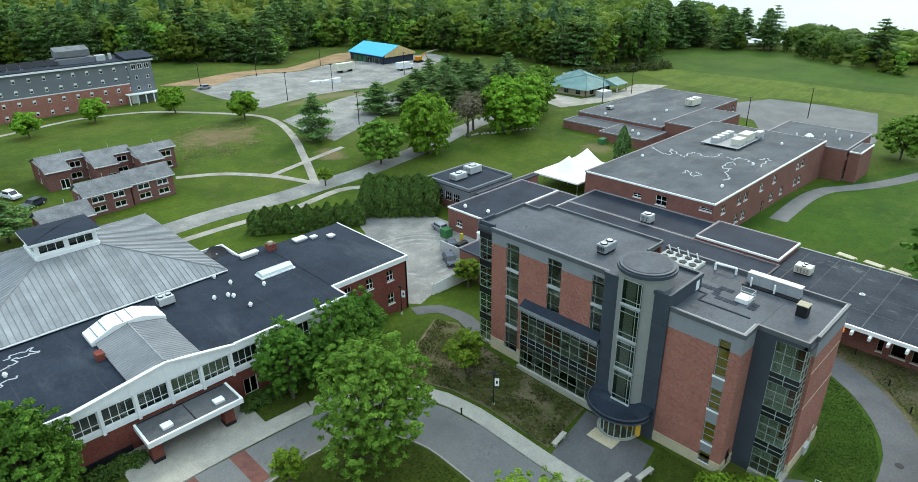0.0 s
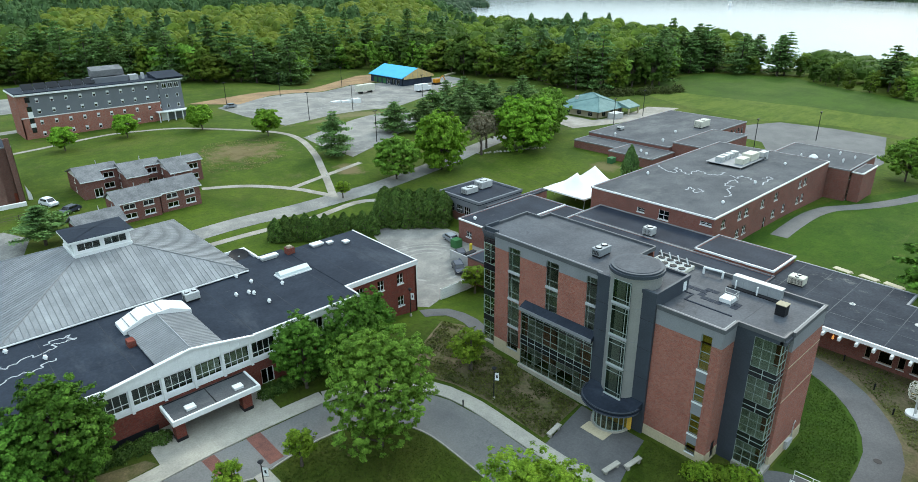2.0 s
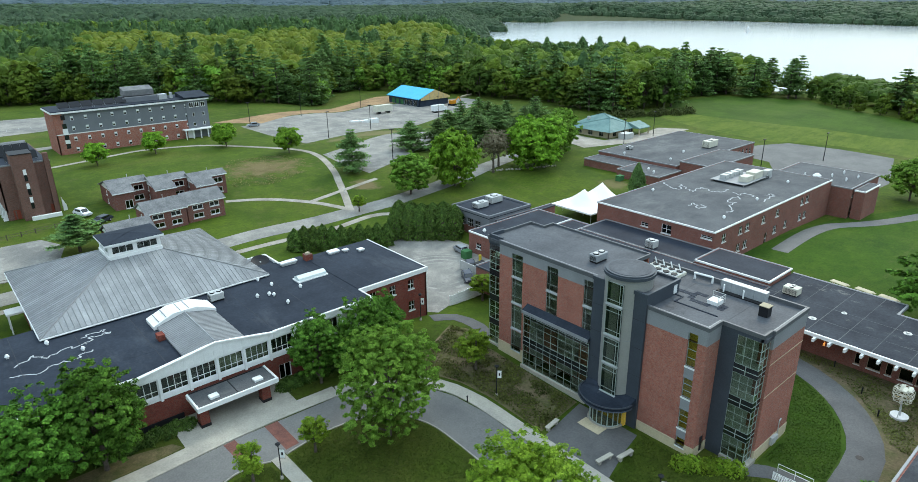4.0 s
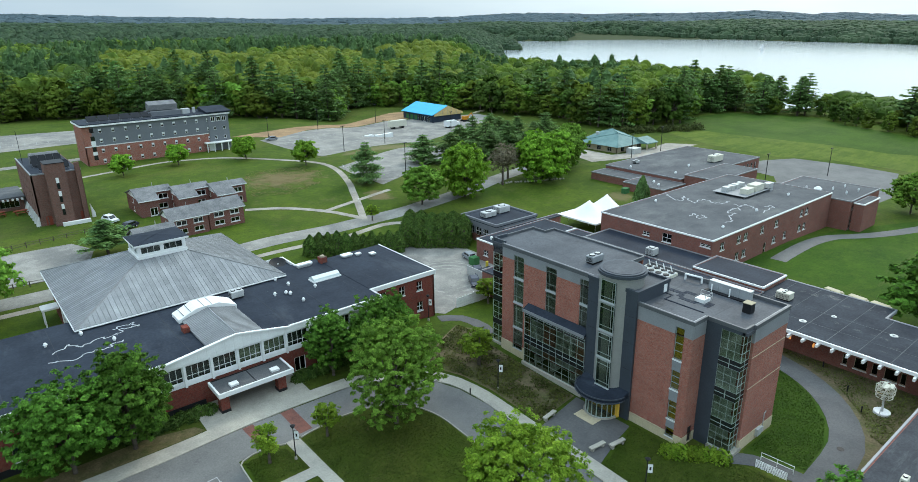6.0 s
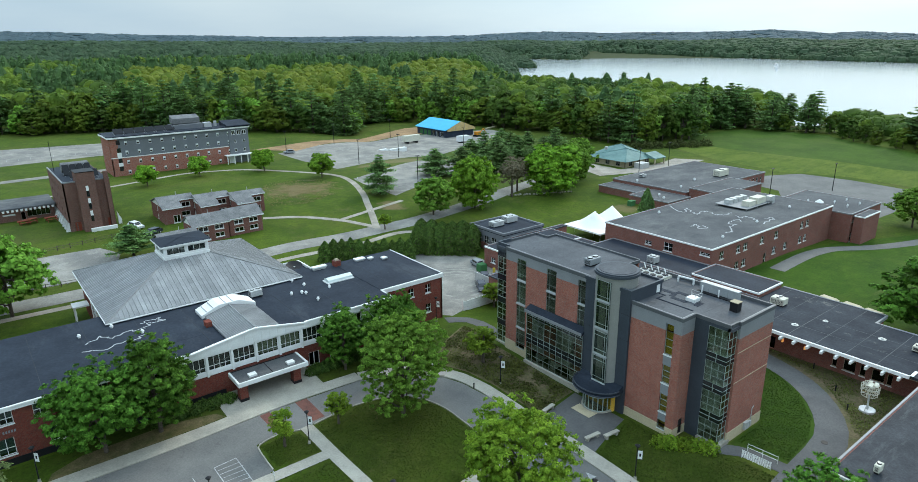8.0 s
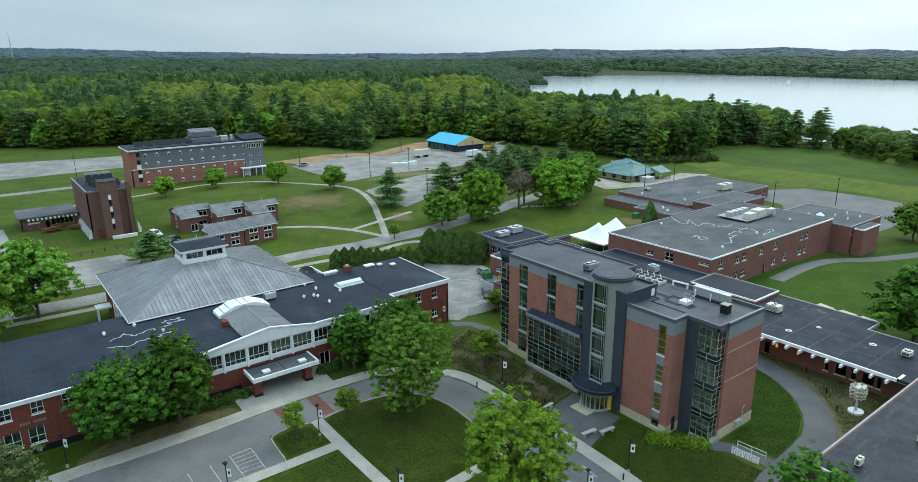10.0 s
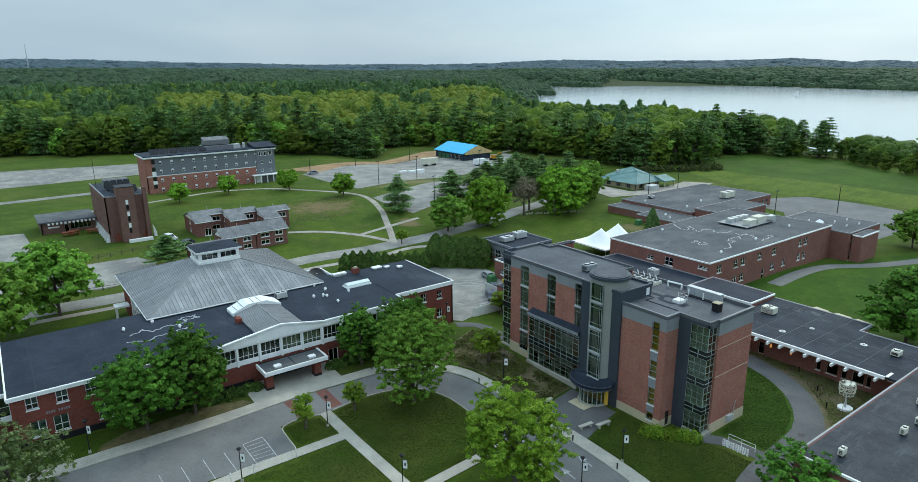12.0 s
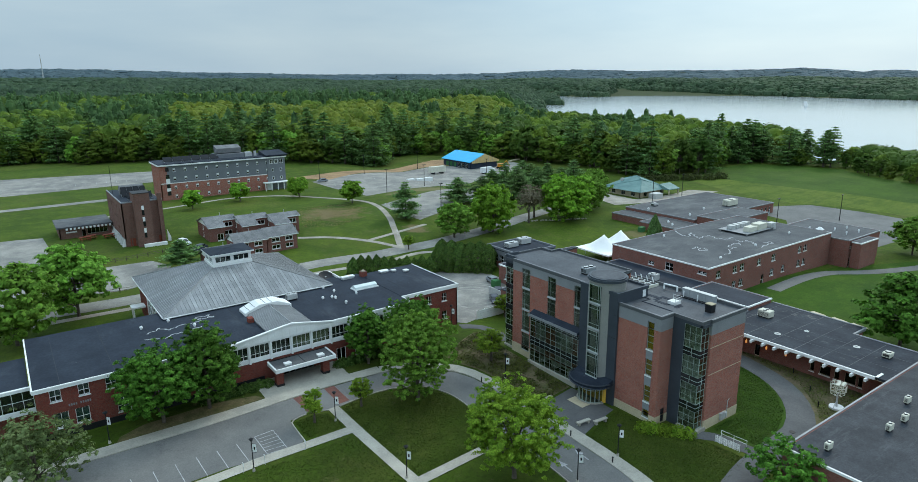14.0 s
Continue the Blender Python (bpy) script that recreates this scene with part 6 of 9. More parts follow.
def bush(name, me, x, y, w, h, label, group):
    ob = new(name, me)
    ob.location = (x, y, ground_z(x, y))
    ob.scale = (w, w, h)
    ob.rotation_euler = (0, 0, RNG.uniform(0, 6.28))
    return tagged(ob, label, "shrub", group)


for i in range(9):
    bush("shrub", SHRUB[0], -51.0 + i * 1.15, 34.6 + 0.5 * (i % 2), 1.0, 1.15, "clipped dark yew shrub along the brick wall", "foundation shrubs")
for i in range(9):
    bush("shrub", SHRUB[0], -29.6 + i * 0.95, 34.2 + 0.6 * (i % 2), 0.95, 1.1, "clipped dark yew shrub along the brick wall", "foundation shrubs")
for x, y in ((-1.2, -8.2), (-0.2, -9.6), (0.9, -10.7), (-2.0, -7.4), (1.6, -11.9)):
    bush("shrub", SHRUB[2], x, y, 1.15, 0.9, "low green shrub at the foot of the brick corner", "corner shrubs")
for i in range(8):
    bush("shrub", SHRUB[1], 170 + 5 * i + RNG.uniform(-2, 2), 131 - 2.5 * i + RNG.uniform(-3, 3), 2.8, 2.6, "rough low shrub at the meadow edge", "meadow shrubs")

# rank growth on the planted bank
BANK = [(-9.2, 7.2), (-1.4, 8.4), (-0.9, 27), (0.6, 31), (-0.8, 34), (-7, 30.6), (-12.8, 26), (-10.2, 21), (-9.2, 16)]


def inside(p, poly):
    c, j = False, len(poly) - 1
    for i in range(len(poly)):
        a, b = poly[i], poly[j]
        if (a[1] > p[1]) != (b[1] > p[1]) and p[0] < (b[0] - a[0]) * (p[1] - a[1]) / (b[1] - a[1]) + a[0]:
            c = not c
        j = i
    return c


def ground_cover(name, poly, count, leaf, material, label, tall=0.3):
    """Low weeds in uneven tufts over an area."""
    xs, ys = [p[0] for p in poly], [p[1] for p in poly]
    pts = []
    while len(pts) < count:
        x, y = RNG.uniform(min(xs), max(xs)), RNG.uniform(min(ys), max(ys))
        if inside((x, y), poly) and noise.noise((x * 0.35, y * 0.35, 2)) > RNG.uniform(-0.5, 0.35):
            pts.append((x, y, ground_z(x, y) + 0.05 + RNG.uniform(0, tall)))
    p = np.array(pts)
    v = kites(p, RNG.normal(size=p.shape) * (0.25 if material is M_DRY else 0.5) + np.array([[0, 0, 1.0]]), leaf * RNG.uniform(0.6, 1.4, count))
    return tagged(new(name, leaf_mesh(name, v, material)), label, "plants", kind="stuff")


def grass_tufts(name, poly, count, material, label, leaf=0.12, tall=0.12):
    xs, ys = [p[0] for p in poly], [p[1] for p in poly]
    pts = []
    while len(pts) < count:
        x, y = RNG.uniform(min(xs), max(xs)), RNG.uniform(min(ys), max(ys))
        if inside((x, y), poly):
            pts.append((x, y, ground_z(x, y) + RNG.uniform(0.02, tall)))
    p = np.array(pts)
    nm = RNG.normal(size=p.shape) * np.array([[0.55, 0.55, 0.2]]) + np.array([[0, 0, 1.0]])
    tagged(new(name, leaf_mesh(name, kites(p, nm, leaf * RNG.uniform(0.6, 1.4, count)), material)), label, "grass", kind="stuff")


M_BLADE = leaf_mat("turf_blade", (0.058, 0.084, 0.012), (0.038, 0.060, 0.008), 0.3, 0.5)
grass_tufts("turf_blades", [(-34.9, 22.5), (-33, 22.9), (-28.8, 23.2), (-24.5, 22.5), (-21.2, 20.5), (-19.2, 16.6), (-18.8, 12), (-18.9, 3.4), (-33.9, 2.4)], 22000, M_BLADE, "uneven dark turf on the lawn by the drive", 0.09, 0.07)
grass_tufts("turf_blades", [(-10.0, -3.6), (-4.4, -2.2), (-0.6, -1.2), (-0.6, -7.6), (2.2, -12.8), (3.0, -20), (-4, -21.4), (-12.5, -23)], 17000, M_BLADE, "uneven dark turf before the brick corner", 0.09, 0.07)
grass_tufts("turf_blades", [(-36.4, 15.2), (-35.6, 1), (-35.2, -14), (-52, -14), (-52, 14.8)], 18000, M_BLADE, "uneven dark turf beside the footpath", 0.09, 0.07)
grass_tufts("turf_blades", [(-42.2, 18), (-36.6, 17.8), (-37.2, 22.2), (-39.4, 22.9), (-42.2, 22.6)], 2400, M_BLADE, "uneven dark turf on a lawn island", 0.09, 0.07)
M_LUSHB = leaf_mat("lush_blade", (0.060, 0.123, 0.012), (0.030, 0.070, 0.007), 0.4, 0.5)
grass_tufts("turf_blades", [(6, -13), (12.4, -13), (13.4, 3), (29, 3), (28.2, -3), (26.4, -8.6), (23.4, -12.8), (18.9, -16.5), (13.4, -18.6), (7, -19.2)], 20000, M_LUSHB, "thick green grass beside the brick corner", 0.09, 0.08)
ground_cover("bank_weeds", BANK, 8000, 0.15, M_WEED, "rough green and brown weeds on a bank")
ground_cover("bed_weeds", [(33.9, 1), (33.9, -24), (18.5, -24), (19.5, -21.6), (24.2, -18.6), (28.8, -14), (31.9, -8), (33.4, -1)], 3400, 0.12, M_WEED, "sparse weeds in a dry planting bed", 0.12)

ground_cover("dry_grass", [(2, 124), (12, 120), (24, 126), (31, 140), (28, 150), (14, 154), (4, 142)], 2600, 0.16, M_DRY, "brown dry grass patches on the hill lawn", 0.06)

# ---------- woodland ----------
EDGE = [(-160, 380), (-110, 372), (-46, 354), (-31, 338), (3, 330), (30, 302), (53, 276), (70, 265), (99, 256), (120, 282), (147, 291), (156, 276), (174, 240), (174, 214), (186, 196), (182, 172), (176, 148), (184, 132), (202, 132), (210, 127), (242, 139), (267, 132), (276, 114), (279, 93), (262, 72), (255, 58), (257, 42), (264, 15), (280, -40), (300, -120)]
CX, CY = -72.0, -57.0
POLAR = sorted((math.degrees(math.atan2(y - CY, x - CX)), math.hypot(x - CX, y - CY)) for x, y in EDGE)
PA, PR = np.array([p[0] for p in POLAR]), np.array([p[1] for p in POLAR])

FOREST = [broadleaf(17, 6.2, -2.5, 2500, 0.60, M_WOOD_GREEN, 30, 0.45, 7, 2.2), broadleaf(18, 6.0, -1.5, 2500, 0.60, M_WOOD_DARK, 30, 0.45, 7, 2.2), broadleaf(16, 6.6, -3.0, 2500, 0.60, M_WOOD_GREEN, 30, 0.45, 7, 2.2), broadleaf(14, 6.0, -3.0, 2300, 0.60, M_LEAF_MID, 26, 0.45, 7, 2.2)]
FPINE = [pine(26, 7.6, 1.0, 3000, 0.62, M_NEEDLE), pine(28, 7.0, 2.5, 2800, 0.62, M_NEEDLE, 0.35), pine(24, 8.0, 0.5, 3000, 0.62, M_NEEDLE, 0.2)]
BACK = [broadleaf(18, 6.4, 4.0, 620, 1.1, M_WOOD_GREEN, 18, 0.5, 5, 2.0), broadleaf(19, 6.2, 4.0, 620, 1.1, M_WOOD_DARK, 18, 0.5, 5, 2.0), broadleaf(17, 6.8, 4.0, 620, 1.1, M_LEAF_MID, 18, 0.5, 5, 2.0)]
BPINE = [pine(27, 7.2, 6.0, 800, 1.15, M_NEEDLE), pine(29, 6.8, 8.0, 800, 1.15, M_NEEDLE, 0.3)]


def forest_edge():
    """The first three rows of the wood, tree by tree; the rows behind are coarser."""
    for row in range(3):
        for (xa, ya), (xb, yb) in zip(EDGE[1:], EDGE[2:]):
            ln = math.hypot(xb - xa, yb - ya)
            n = max(1, round(ln / (8.2 + 1.2 * row)))
            for i in range(n):
                t = (i + RNG.uniform(0.1, 0.9)) / n
                x, y = xa + (xb - xa) * t, ya + (yb - ya) * t
                a, r = math.degrees(math.atan2(y - CY, x - CX)), math.hypot(x - CX, y - CY)
                r += 3 + row * 8.5 + RNG.uniform(-3, 4)
                if a < 8 or a > 99:
                    continue
                x, y = CX + r * math.cos(radians(a)), CY + r * math.sin(radians(a))
                if lake_depth(x, y) > -25:
                    continue
                p = 0.25 if a > 77 else 0.55 if a > 58 else 0.35 if a > 51 else 0.08 if a > 36 else 0.35 if a > 32 else 0.72 if a > 23.3 else 0.03
                if RNG.uniform() < p:
                    kind = FPINE[int(RNG.integers(0, 3))] if row == 0 else BPINE[int(RNG.integers(0, 2))]
                    big = 1.0 if a > 37 else 0.9 if a > 29 else 0.74
                    plant("pine_tree", kind, x, y, big * RNG.uniform(0.82, 1.12), RNG.uniform(0.9, 1.15), "tall dark green pine tree at the wood's edge", group="woodland edge pines")
                else:
                    kind = FOREST[int(RNG.integers(0, 4))] if row == 0 else BACK[int(RNG.integers(0, 3))]
                    low = 0.5 if a < 24 else 0.66 if a < 29 else 1.0
                    plant("woodland_tree", kind, x, y, low * RNG.uniform(0.75, 1.15), low * RNG.uniform(0.85, 1.2), "leafy green tree at the wood's edge", group="woodland edge trees")


forest_edge()


def crown_core(x, y, z, h, w, r, needles, seed):
    """The dense inside of one crown, as a lumpy dome of leaf masses."""
    rings, segs = (6, 11) if r < 620 else (5, 9) if r < 1000 else (3, 8)
    foot = 0.28 if r < 1000 else -0.5
    k, a = np.meshgrid(np.linspace(0, 1, rings + 1), np.arange(segs + 1) * 2 * math.pi / segs, indexing="ij")
    lump = 1 + 0.13 * np.sin(a * 3 + seed) * np.sin(k * 8 + seed * 1.7) + 0.1 * np.cos(a * 2 + seed * 2.3 + k * 5)
    if needles:
        rad = w * 0.86 * (1 - k) ** 0.55 * (1 + 0.18 * np.sin(k * 22 + seed)) * lump
        up = foot + (0.98 - foot) * k
    else:
        rad = w * 0.93 * np.cos(np.maximum(k * 1.9 - 0.33, 0)) * lump
        up = foot + (0.96 - foot) * np.sin(k * 1.5708) * (0.94 + 0.06 * lump)
    p = np.stack([x + rad * np.cos(a), y + rad * np.sin(a), z + h * up], axis=2)
    return np.stack([p[:-1, :-1], p[:-1, 1:], p[1:, 1:], p[1:, :-1]], axis=2).reshape(-1, 3)


def woodland(name, material, label, want, layers, needles=False):
    """Crowns of the deep wood, thinner and coarser with distance, as one mass."""
    out = []
    for r0, r1, step, n, leaf, rad, hh in layers:
        a0, a1 = radians(6), radians(100)
        count = int((r1 * r1 - r0 * r0) / 2 * (a1 - a0) / step ** 2)
        a = RNG.uniform(a0, a1, count)
        r = np.sqrt(RNG.uniform(r0 * r0, r1 * r1, count))
        x, y = CX + r * np.cos(a), CY + r * np.sin(a)
        edge = np.interp(np.degrees(a), PA, PR)
        ok = r > edge + 24
        if step == 15:
            ok &= np.array([abs(lake_depth(u, v) + 40) < 100 for u, v in zip(x, y)])
        for i in np.nonzero(ok)[0]:
            if lake_depth(x[i], y[i]) > (-18 if r[i] < 1000 else 55 if step == 15 else 12) or not want(x[i], y[i], math.degrees(a[i]), r[i]):
                continue
            h = hh * RNG.uniform(0.72, 1.18)
            if math.degrees(a[i]) < 48 and r[i] < 700:
                h *= 0.86 if math.degrees(a[i]) > 25 else 0.5
            w = rad * RNG.uniform(0.75, 1.3)
            d = unit(n)
            d[:, 2] = np.abs(d[:, 2]) * 1.15 - 0.3
            z = ground_z(x[i], y[i])
            if r[i] > 1000:
                z = max(z, LAKE)
            out.append(crown_core(x[i], y[i], z, h, w, r[i], needles, i))
            if needles:
                k = (np.floor(RNG.uniform(0, 1, n) ** 0.8 * 6) + RNG.uniform(0, 0.5, n)) / 6.4
                az = np.arctan2(d[:, 1], d[:, 0])
                ww = w * (0.2 + 0.85 * (1 - k) ** 0.65) * np.sqrt(RNG.uniform(0.25, 1.0, n)) * (1 + 0.3 * np.sin(az * 3 + k * 9 + i))
                p = np.stack([x[i] + np.cos(az) * ww, y[i] + np.sin(az) * ww, z + h * (0.36 + 0.66 * k) - 0.16 * ww], axis=1)
                nm = d * 0.5 + np.array([[0, 0, 0.9]])
            else:
                az = np.arctan2(d[:, 1], d[:, 0])
                lump = 1 + 0.2 * np.sin(az * 3 + i) * np.cos(d[:, 2] * 5 + i * 2) + RNG.normal(size=n) * 0.05
                mid, tall = (0.62, 0.38) if r[i] < 1000 else (0.40, 0.60)
                p = np.stack([x[i] + d[:, 0] * w * lump, y[i] + d[:, 1] * w * lump, z + h * (mid + tall * d[:, 2] * lump)], axis=1)
                nm = d * (1.0 if r[i] < 1000 else 0.4) + RNG.normal(size=(n, 3)) * (0.28 if r[i] < 1000 else 0.16) + np.array([[0, 0, 0.0 if r[i] < 1000 else 1.0]])
            out.append(kites(p, nm, leaf * RNG.uniform(0.7, 1.3, n)))
    return tagged(new(name, leaf_mesh(name, np.concatenate(out), material)), label, "woodland", kind="stuff")


def patchy(x, y, s, k):
    return noise.noise((x * s, y * s, k))


def is_spring(x, y, a, r):
    return 51 + 4 * patchy(x, y, 0.01, 2) < a < 78 and 430 + 60 * patchy(x, y, 0.01, 4) < r < 860 + 160 * patchy(x, y, 0.008, 6) and patchy(x, y, 0.014, 9) > -0.35


def is_pine(x, y, a, r):
    if r > 700:
        return patchy(x, y, 0.006, 3) > -0.02
    return patchy(x, y, 0.012, 3) > (0.08 if a > 56 else 0.25)


def is_dark(x, y, a, r):
    return patchy(x, y, 0.02, 12) > 0.02


WOODS = ((300, 620, 8.6, 80, 0.85, 5.6, 17), (620, 1000, 12.0, 34, 1.5, 7.8, 18))
PINES = ((300, 620, 8.6, 80, 0.95, 5.0, 23), (620, 1000, 12.0, 34, 1.6, 6.4, 24))
SHORE = ((1000, 1800, 17, 12, 2.4, 11, 19), (1780, 3000, 30, 10, 4.0, 20, 14), (1500, 2700, 15, 8, 2.6, 11, 15))
FAR = ((3000, 4400, 52, 8, 6.5, 36, 12),)


def is_leafy(x, y, a, r):
    return not is_spring(x, y, a, r) and not is_pine(x, y, a, r)


woodland("woodland", M_WOOD_GREEN, "bright green mixed woodland canopy", lambda x, y, a, r: is_leafy(x, y, a, r) and not is_dark(x, y, a, r), WOODS)
woodland("woodland", M_WOOD_DARK, "deep green mixed woodland canopy", lambda x, y, a, r: is_leafy(x, y, a, r) and is_dark(x, y, a, r), WOODS)
woodland("woodland", M_MID_WOOD, "woodland along the far shore, its green dulled by painted haze", lambda x, y, a, r: True, SHORE)
woodland("woodland", M_SPRING, "yellow-green spring woodland canopy", is_spring, WOODS)
woodland("woodland", M_WOOD_PINE, "dark pine woodland canopy", lambda x, y, a, r: not is_spring(x, y, a, r) and is_pine(x, y, a, r), PINES, True)
woodland("far_woods", M_HAZE_WOOD, "distant wooded hills beyond the lake, haze painted into their blue-grey", lambda x, y, a, r: True, FAR)

# ---------- low wings and gymnasium ----------


def flat_block(name, x0, x1, y0, y1, z, brick, roof_m, label, holes_w=(), holes_s=(), trim=None, base=-1.2, cat="building", trim_h=0.3, frame_m=None, back=None):
    """A flat-roofed block; the west (-x) and south (-y) walls carry windows."""
    b = thing(name, ((x0 + x1) / 2, (y0 + y1) / 2, 0), label, cat)
    wall("wall", face_x(x0), y0, y1, base, z, holes_w, brick, b)
    wall("wall", face_y(y0), x0 + 0.3, x1 - 0.3, base, z, holes_s, brick, b)
    wall("wall", face_x(x1, 1), y0, y1, base, z, [], brick, b)
    wall("wall", face_y(y1, 1), x0 + 0.3, x1 - 0.3, base, z, [], brick, b)
    for f, hs in ((face_x(x0), holes_w), (face_y(y0), holes_s)):
        for h in hs:
            window(f, *h, b, 2 if h[1] - h[0] > 1.3 else 1, 2, fm=frame_m or M_FRAMEW, pm=M_GLASSD, sill=0.15, bar=0.08)
    part("roof", boxed(x0 + 0.3, x1 - 0.3, y0 + 0.3, y1 - 0.3, z - 0.25, z + 0.02), roof_m, b)
    t = trim or M_WHITE
    for k, q in enumerate(((x0 - 0.12, x1 + 0.12, y0 - 0.12, y0 + 0.14), (x0 - 0.12, x0 + 0.14, y0 + 0.14, y1 - 0.14), (x0 - 0.12, x1 + 0.12, y1 - 0.14, y1 + 0.12), (x1 - 0.14, x1 + 0.12, y0 + 0.14, y1 - 0.14))):
        part("roof_edge", boxed(*q, z - trim_h * 0.6, z + 0.12), t if k < 2 else M_GREYPANEL, b)
    return b


gs = [(54.9, 56.6, 5.0, 6.7), (61.5, 63.1, 5.0, 6.7), (64.3, 66.0, 5.0, 6.7), (71.5, 73.1, 5.0, 6.7), (77.9, 79.6, 5.0, 6.7), (90.4, 92.0, 5.0, 6.7), (93.0, 94.8, 5.0, 6.7)]
gs += [(61.5, 63.1, 1.3, 3.0), (64.3, 66.0, 1.3, 3.0), (77.7, 79.4, 1.3, 3.0), (83.0, 84.5, 1.3, 3.0), (90.4, 92.0, 1.3, 3.0), (93.0, 94.5, 1.3, 3.0), (73.9, 75.1, -0.3, 2.3)]
gw = [(33.3, 35.0, 5.3, 6.2), (28.0, 30.2, 5.0, 6.9), (19.3, 21.6, 6.2, 6.9)]
flat_block("gymnasium", 51.8, 107.2, 18.9, 46.2, 7.85, M_BRICK_GYM, M_ROOF_GREY, "large flat-roofed brick gymnasium with white roof edge", gw, gs)
flat_block("gymnasium_wing", 107.5, 126, 14.4, 34, 6.5, M_BRICK_GYM, M_ROOF_GREY, "lower brick gymnasium wing with plain walls", [], [(108.5, 110, 4.2, 4.8), (108.6, 110.8, -0.9, 1.6)], M_GREYPANEL)
flat_block("stair_block", 108.6, 118.2, 11.7, 14.1, 6.0, M_BRICK_GYM, M_ROOF_GREY, "small brick stair block with white roof edge")
flat_block("workshop_wing", 103.3, 150, 58.2, 85.2, 5.0, M_BRICK_GYM, M_ROOF_GREY, "broad brick workshop wing with grey flat roof", [], [(147 - 2.4 * i, 148.2 - 2.4 * i, 1.5, 3.8) for i in range(4)], M_GREYPANEL)
flat_block("workshop_wing", 92.0, 103.0, 56.4, 70, 4.0, M_BRICK_GYM, M_ROOF_GREY, "low brick workshop wing with grey flat roof", trim=M_GREYPANEL)
flat_block("workshop_wing", 96.0, 103.0, 70.3, 85, 3.9, M_BRICK_GYM, M_ROOF_GREY, "low brick workshop wing with grey flat roof", trim=M_GREYPANEL)
flat_block("workshop_wing", 104.5, 127, 47.5, 57.9, 6.2, M_BRICK_GYM, M_ROOF_GREY, "grey-roofed brick link behind the gymnasium", trim=M_GREYPANEL)

low = flat_block("link_wing", 12.9, 42.3, 3.6, 43.2, 4.7, M_BRICK_GYM, M_ROOF, "low link building with dark membrane roof", trim=M_ROOF_MID)
flat_block("link_wing", 42.6, 51.1, 4.0, 17.4, 5.35, M_BRICK_GYM, M_ROOF, "raised link roof with broad white edge")
flat_block("link_wing", 42.6, 51.1, 17.7, 43.2, 4.72, M_BRICK_GYM, M_ROOF, "low link building with dark membrane roof", trim=M_ROOF_MID)
mid = flat_block("service_wing", 24.6, 46.0, 48.6, 58.2, 4.6, M_BRICK_GYM, M_ROOF, "low brick service wing with dark roof", [(49.6, 50.6, 0.2, 2.4), (54.5, 56, 1.4, 2.6)], [], M_WHITE)
flat_block("service_wing", 30.0, 46.0, 43.5, 48.3, 4.55, M_BRICK_GYM, M_ROOF, "low brick service wing with dark roof", trim=M_WHITE)
flat_block("service_wing", 34.0, 52.0, 58.5, 60.0, 4.3, M_BRICK_GYM, M_ROOF, "low brick service wing with dark roof", trim=M_ROOF_MID)


def grey_pavilion():
    p = thing("annex_house", (38.5, 66, 0), "small grey-clad annex with brick base and flat dark roof", "building")
    hl = [(67.9, 69.8, 1.7, 3.6), (65.3, 67.2, 1.7, 3.6), (62.9, 64.8, 1.7, 3.6)]
    wall("wall", face_x(32.2), 60.2, 72.4, -1, 2.0, [(a, c, 1.7, 2.0) for a, c, _, _ in hl], M_BRICK_GYM, p)
    wall("cladding", face_x(32.18), 60.2, 72.4, 2.0, 5.4, [(a, c, 2.0, 3.6) for a, c, _, _ in hl], M_SIDING, p, label="grey metal cladding")
    for h in hl:
        window(face_x(32.18), *h, p, 3, 2, fm=M_FRAMEW, pm=M_GLASSD)
    wall("cladding", face_y(60.2), 32.5, 45.0, 2.0, 5.4, [], M_SIDING, p)
    wall("wall", face_y(60.22), 32.5, 45.0, -1, 2.0, [], M_BRICK_GYM, p)
    wall("cladding", face_y(72.4, 1), 32.5, 45.0, -1, 5.4, [], M_SIDING, p)
    wall("cladding", face_x(45.3, 1), 60.2, 72.4, -1, 5.4, [], M_SIDING, p)
    parapet_roof(p, 32.1, 45.4, 60.1, 72.5, 5.6, M_ROOF, cap=M_SIDING)


grey_pavilion()


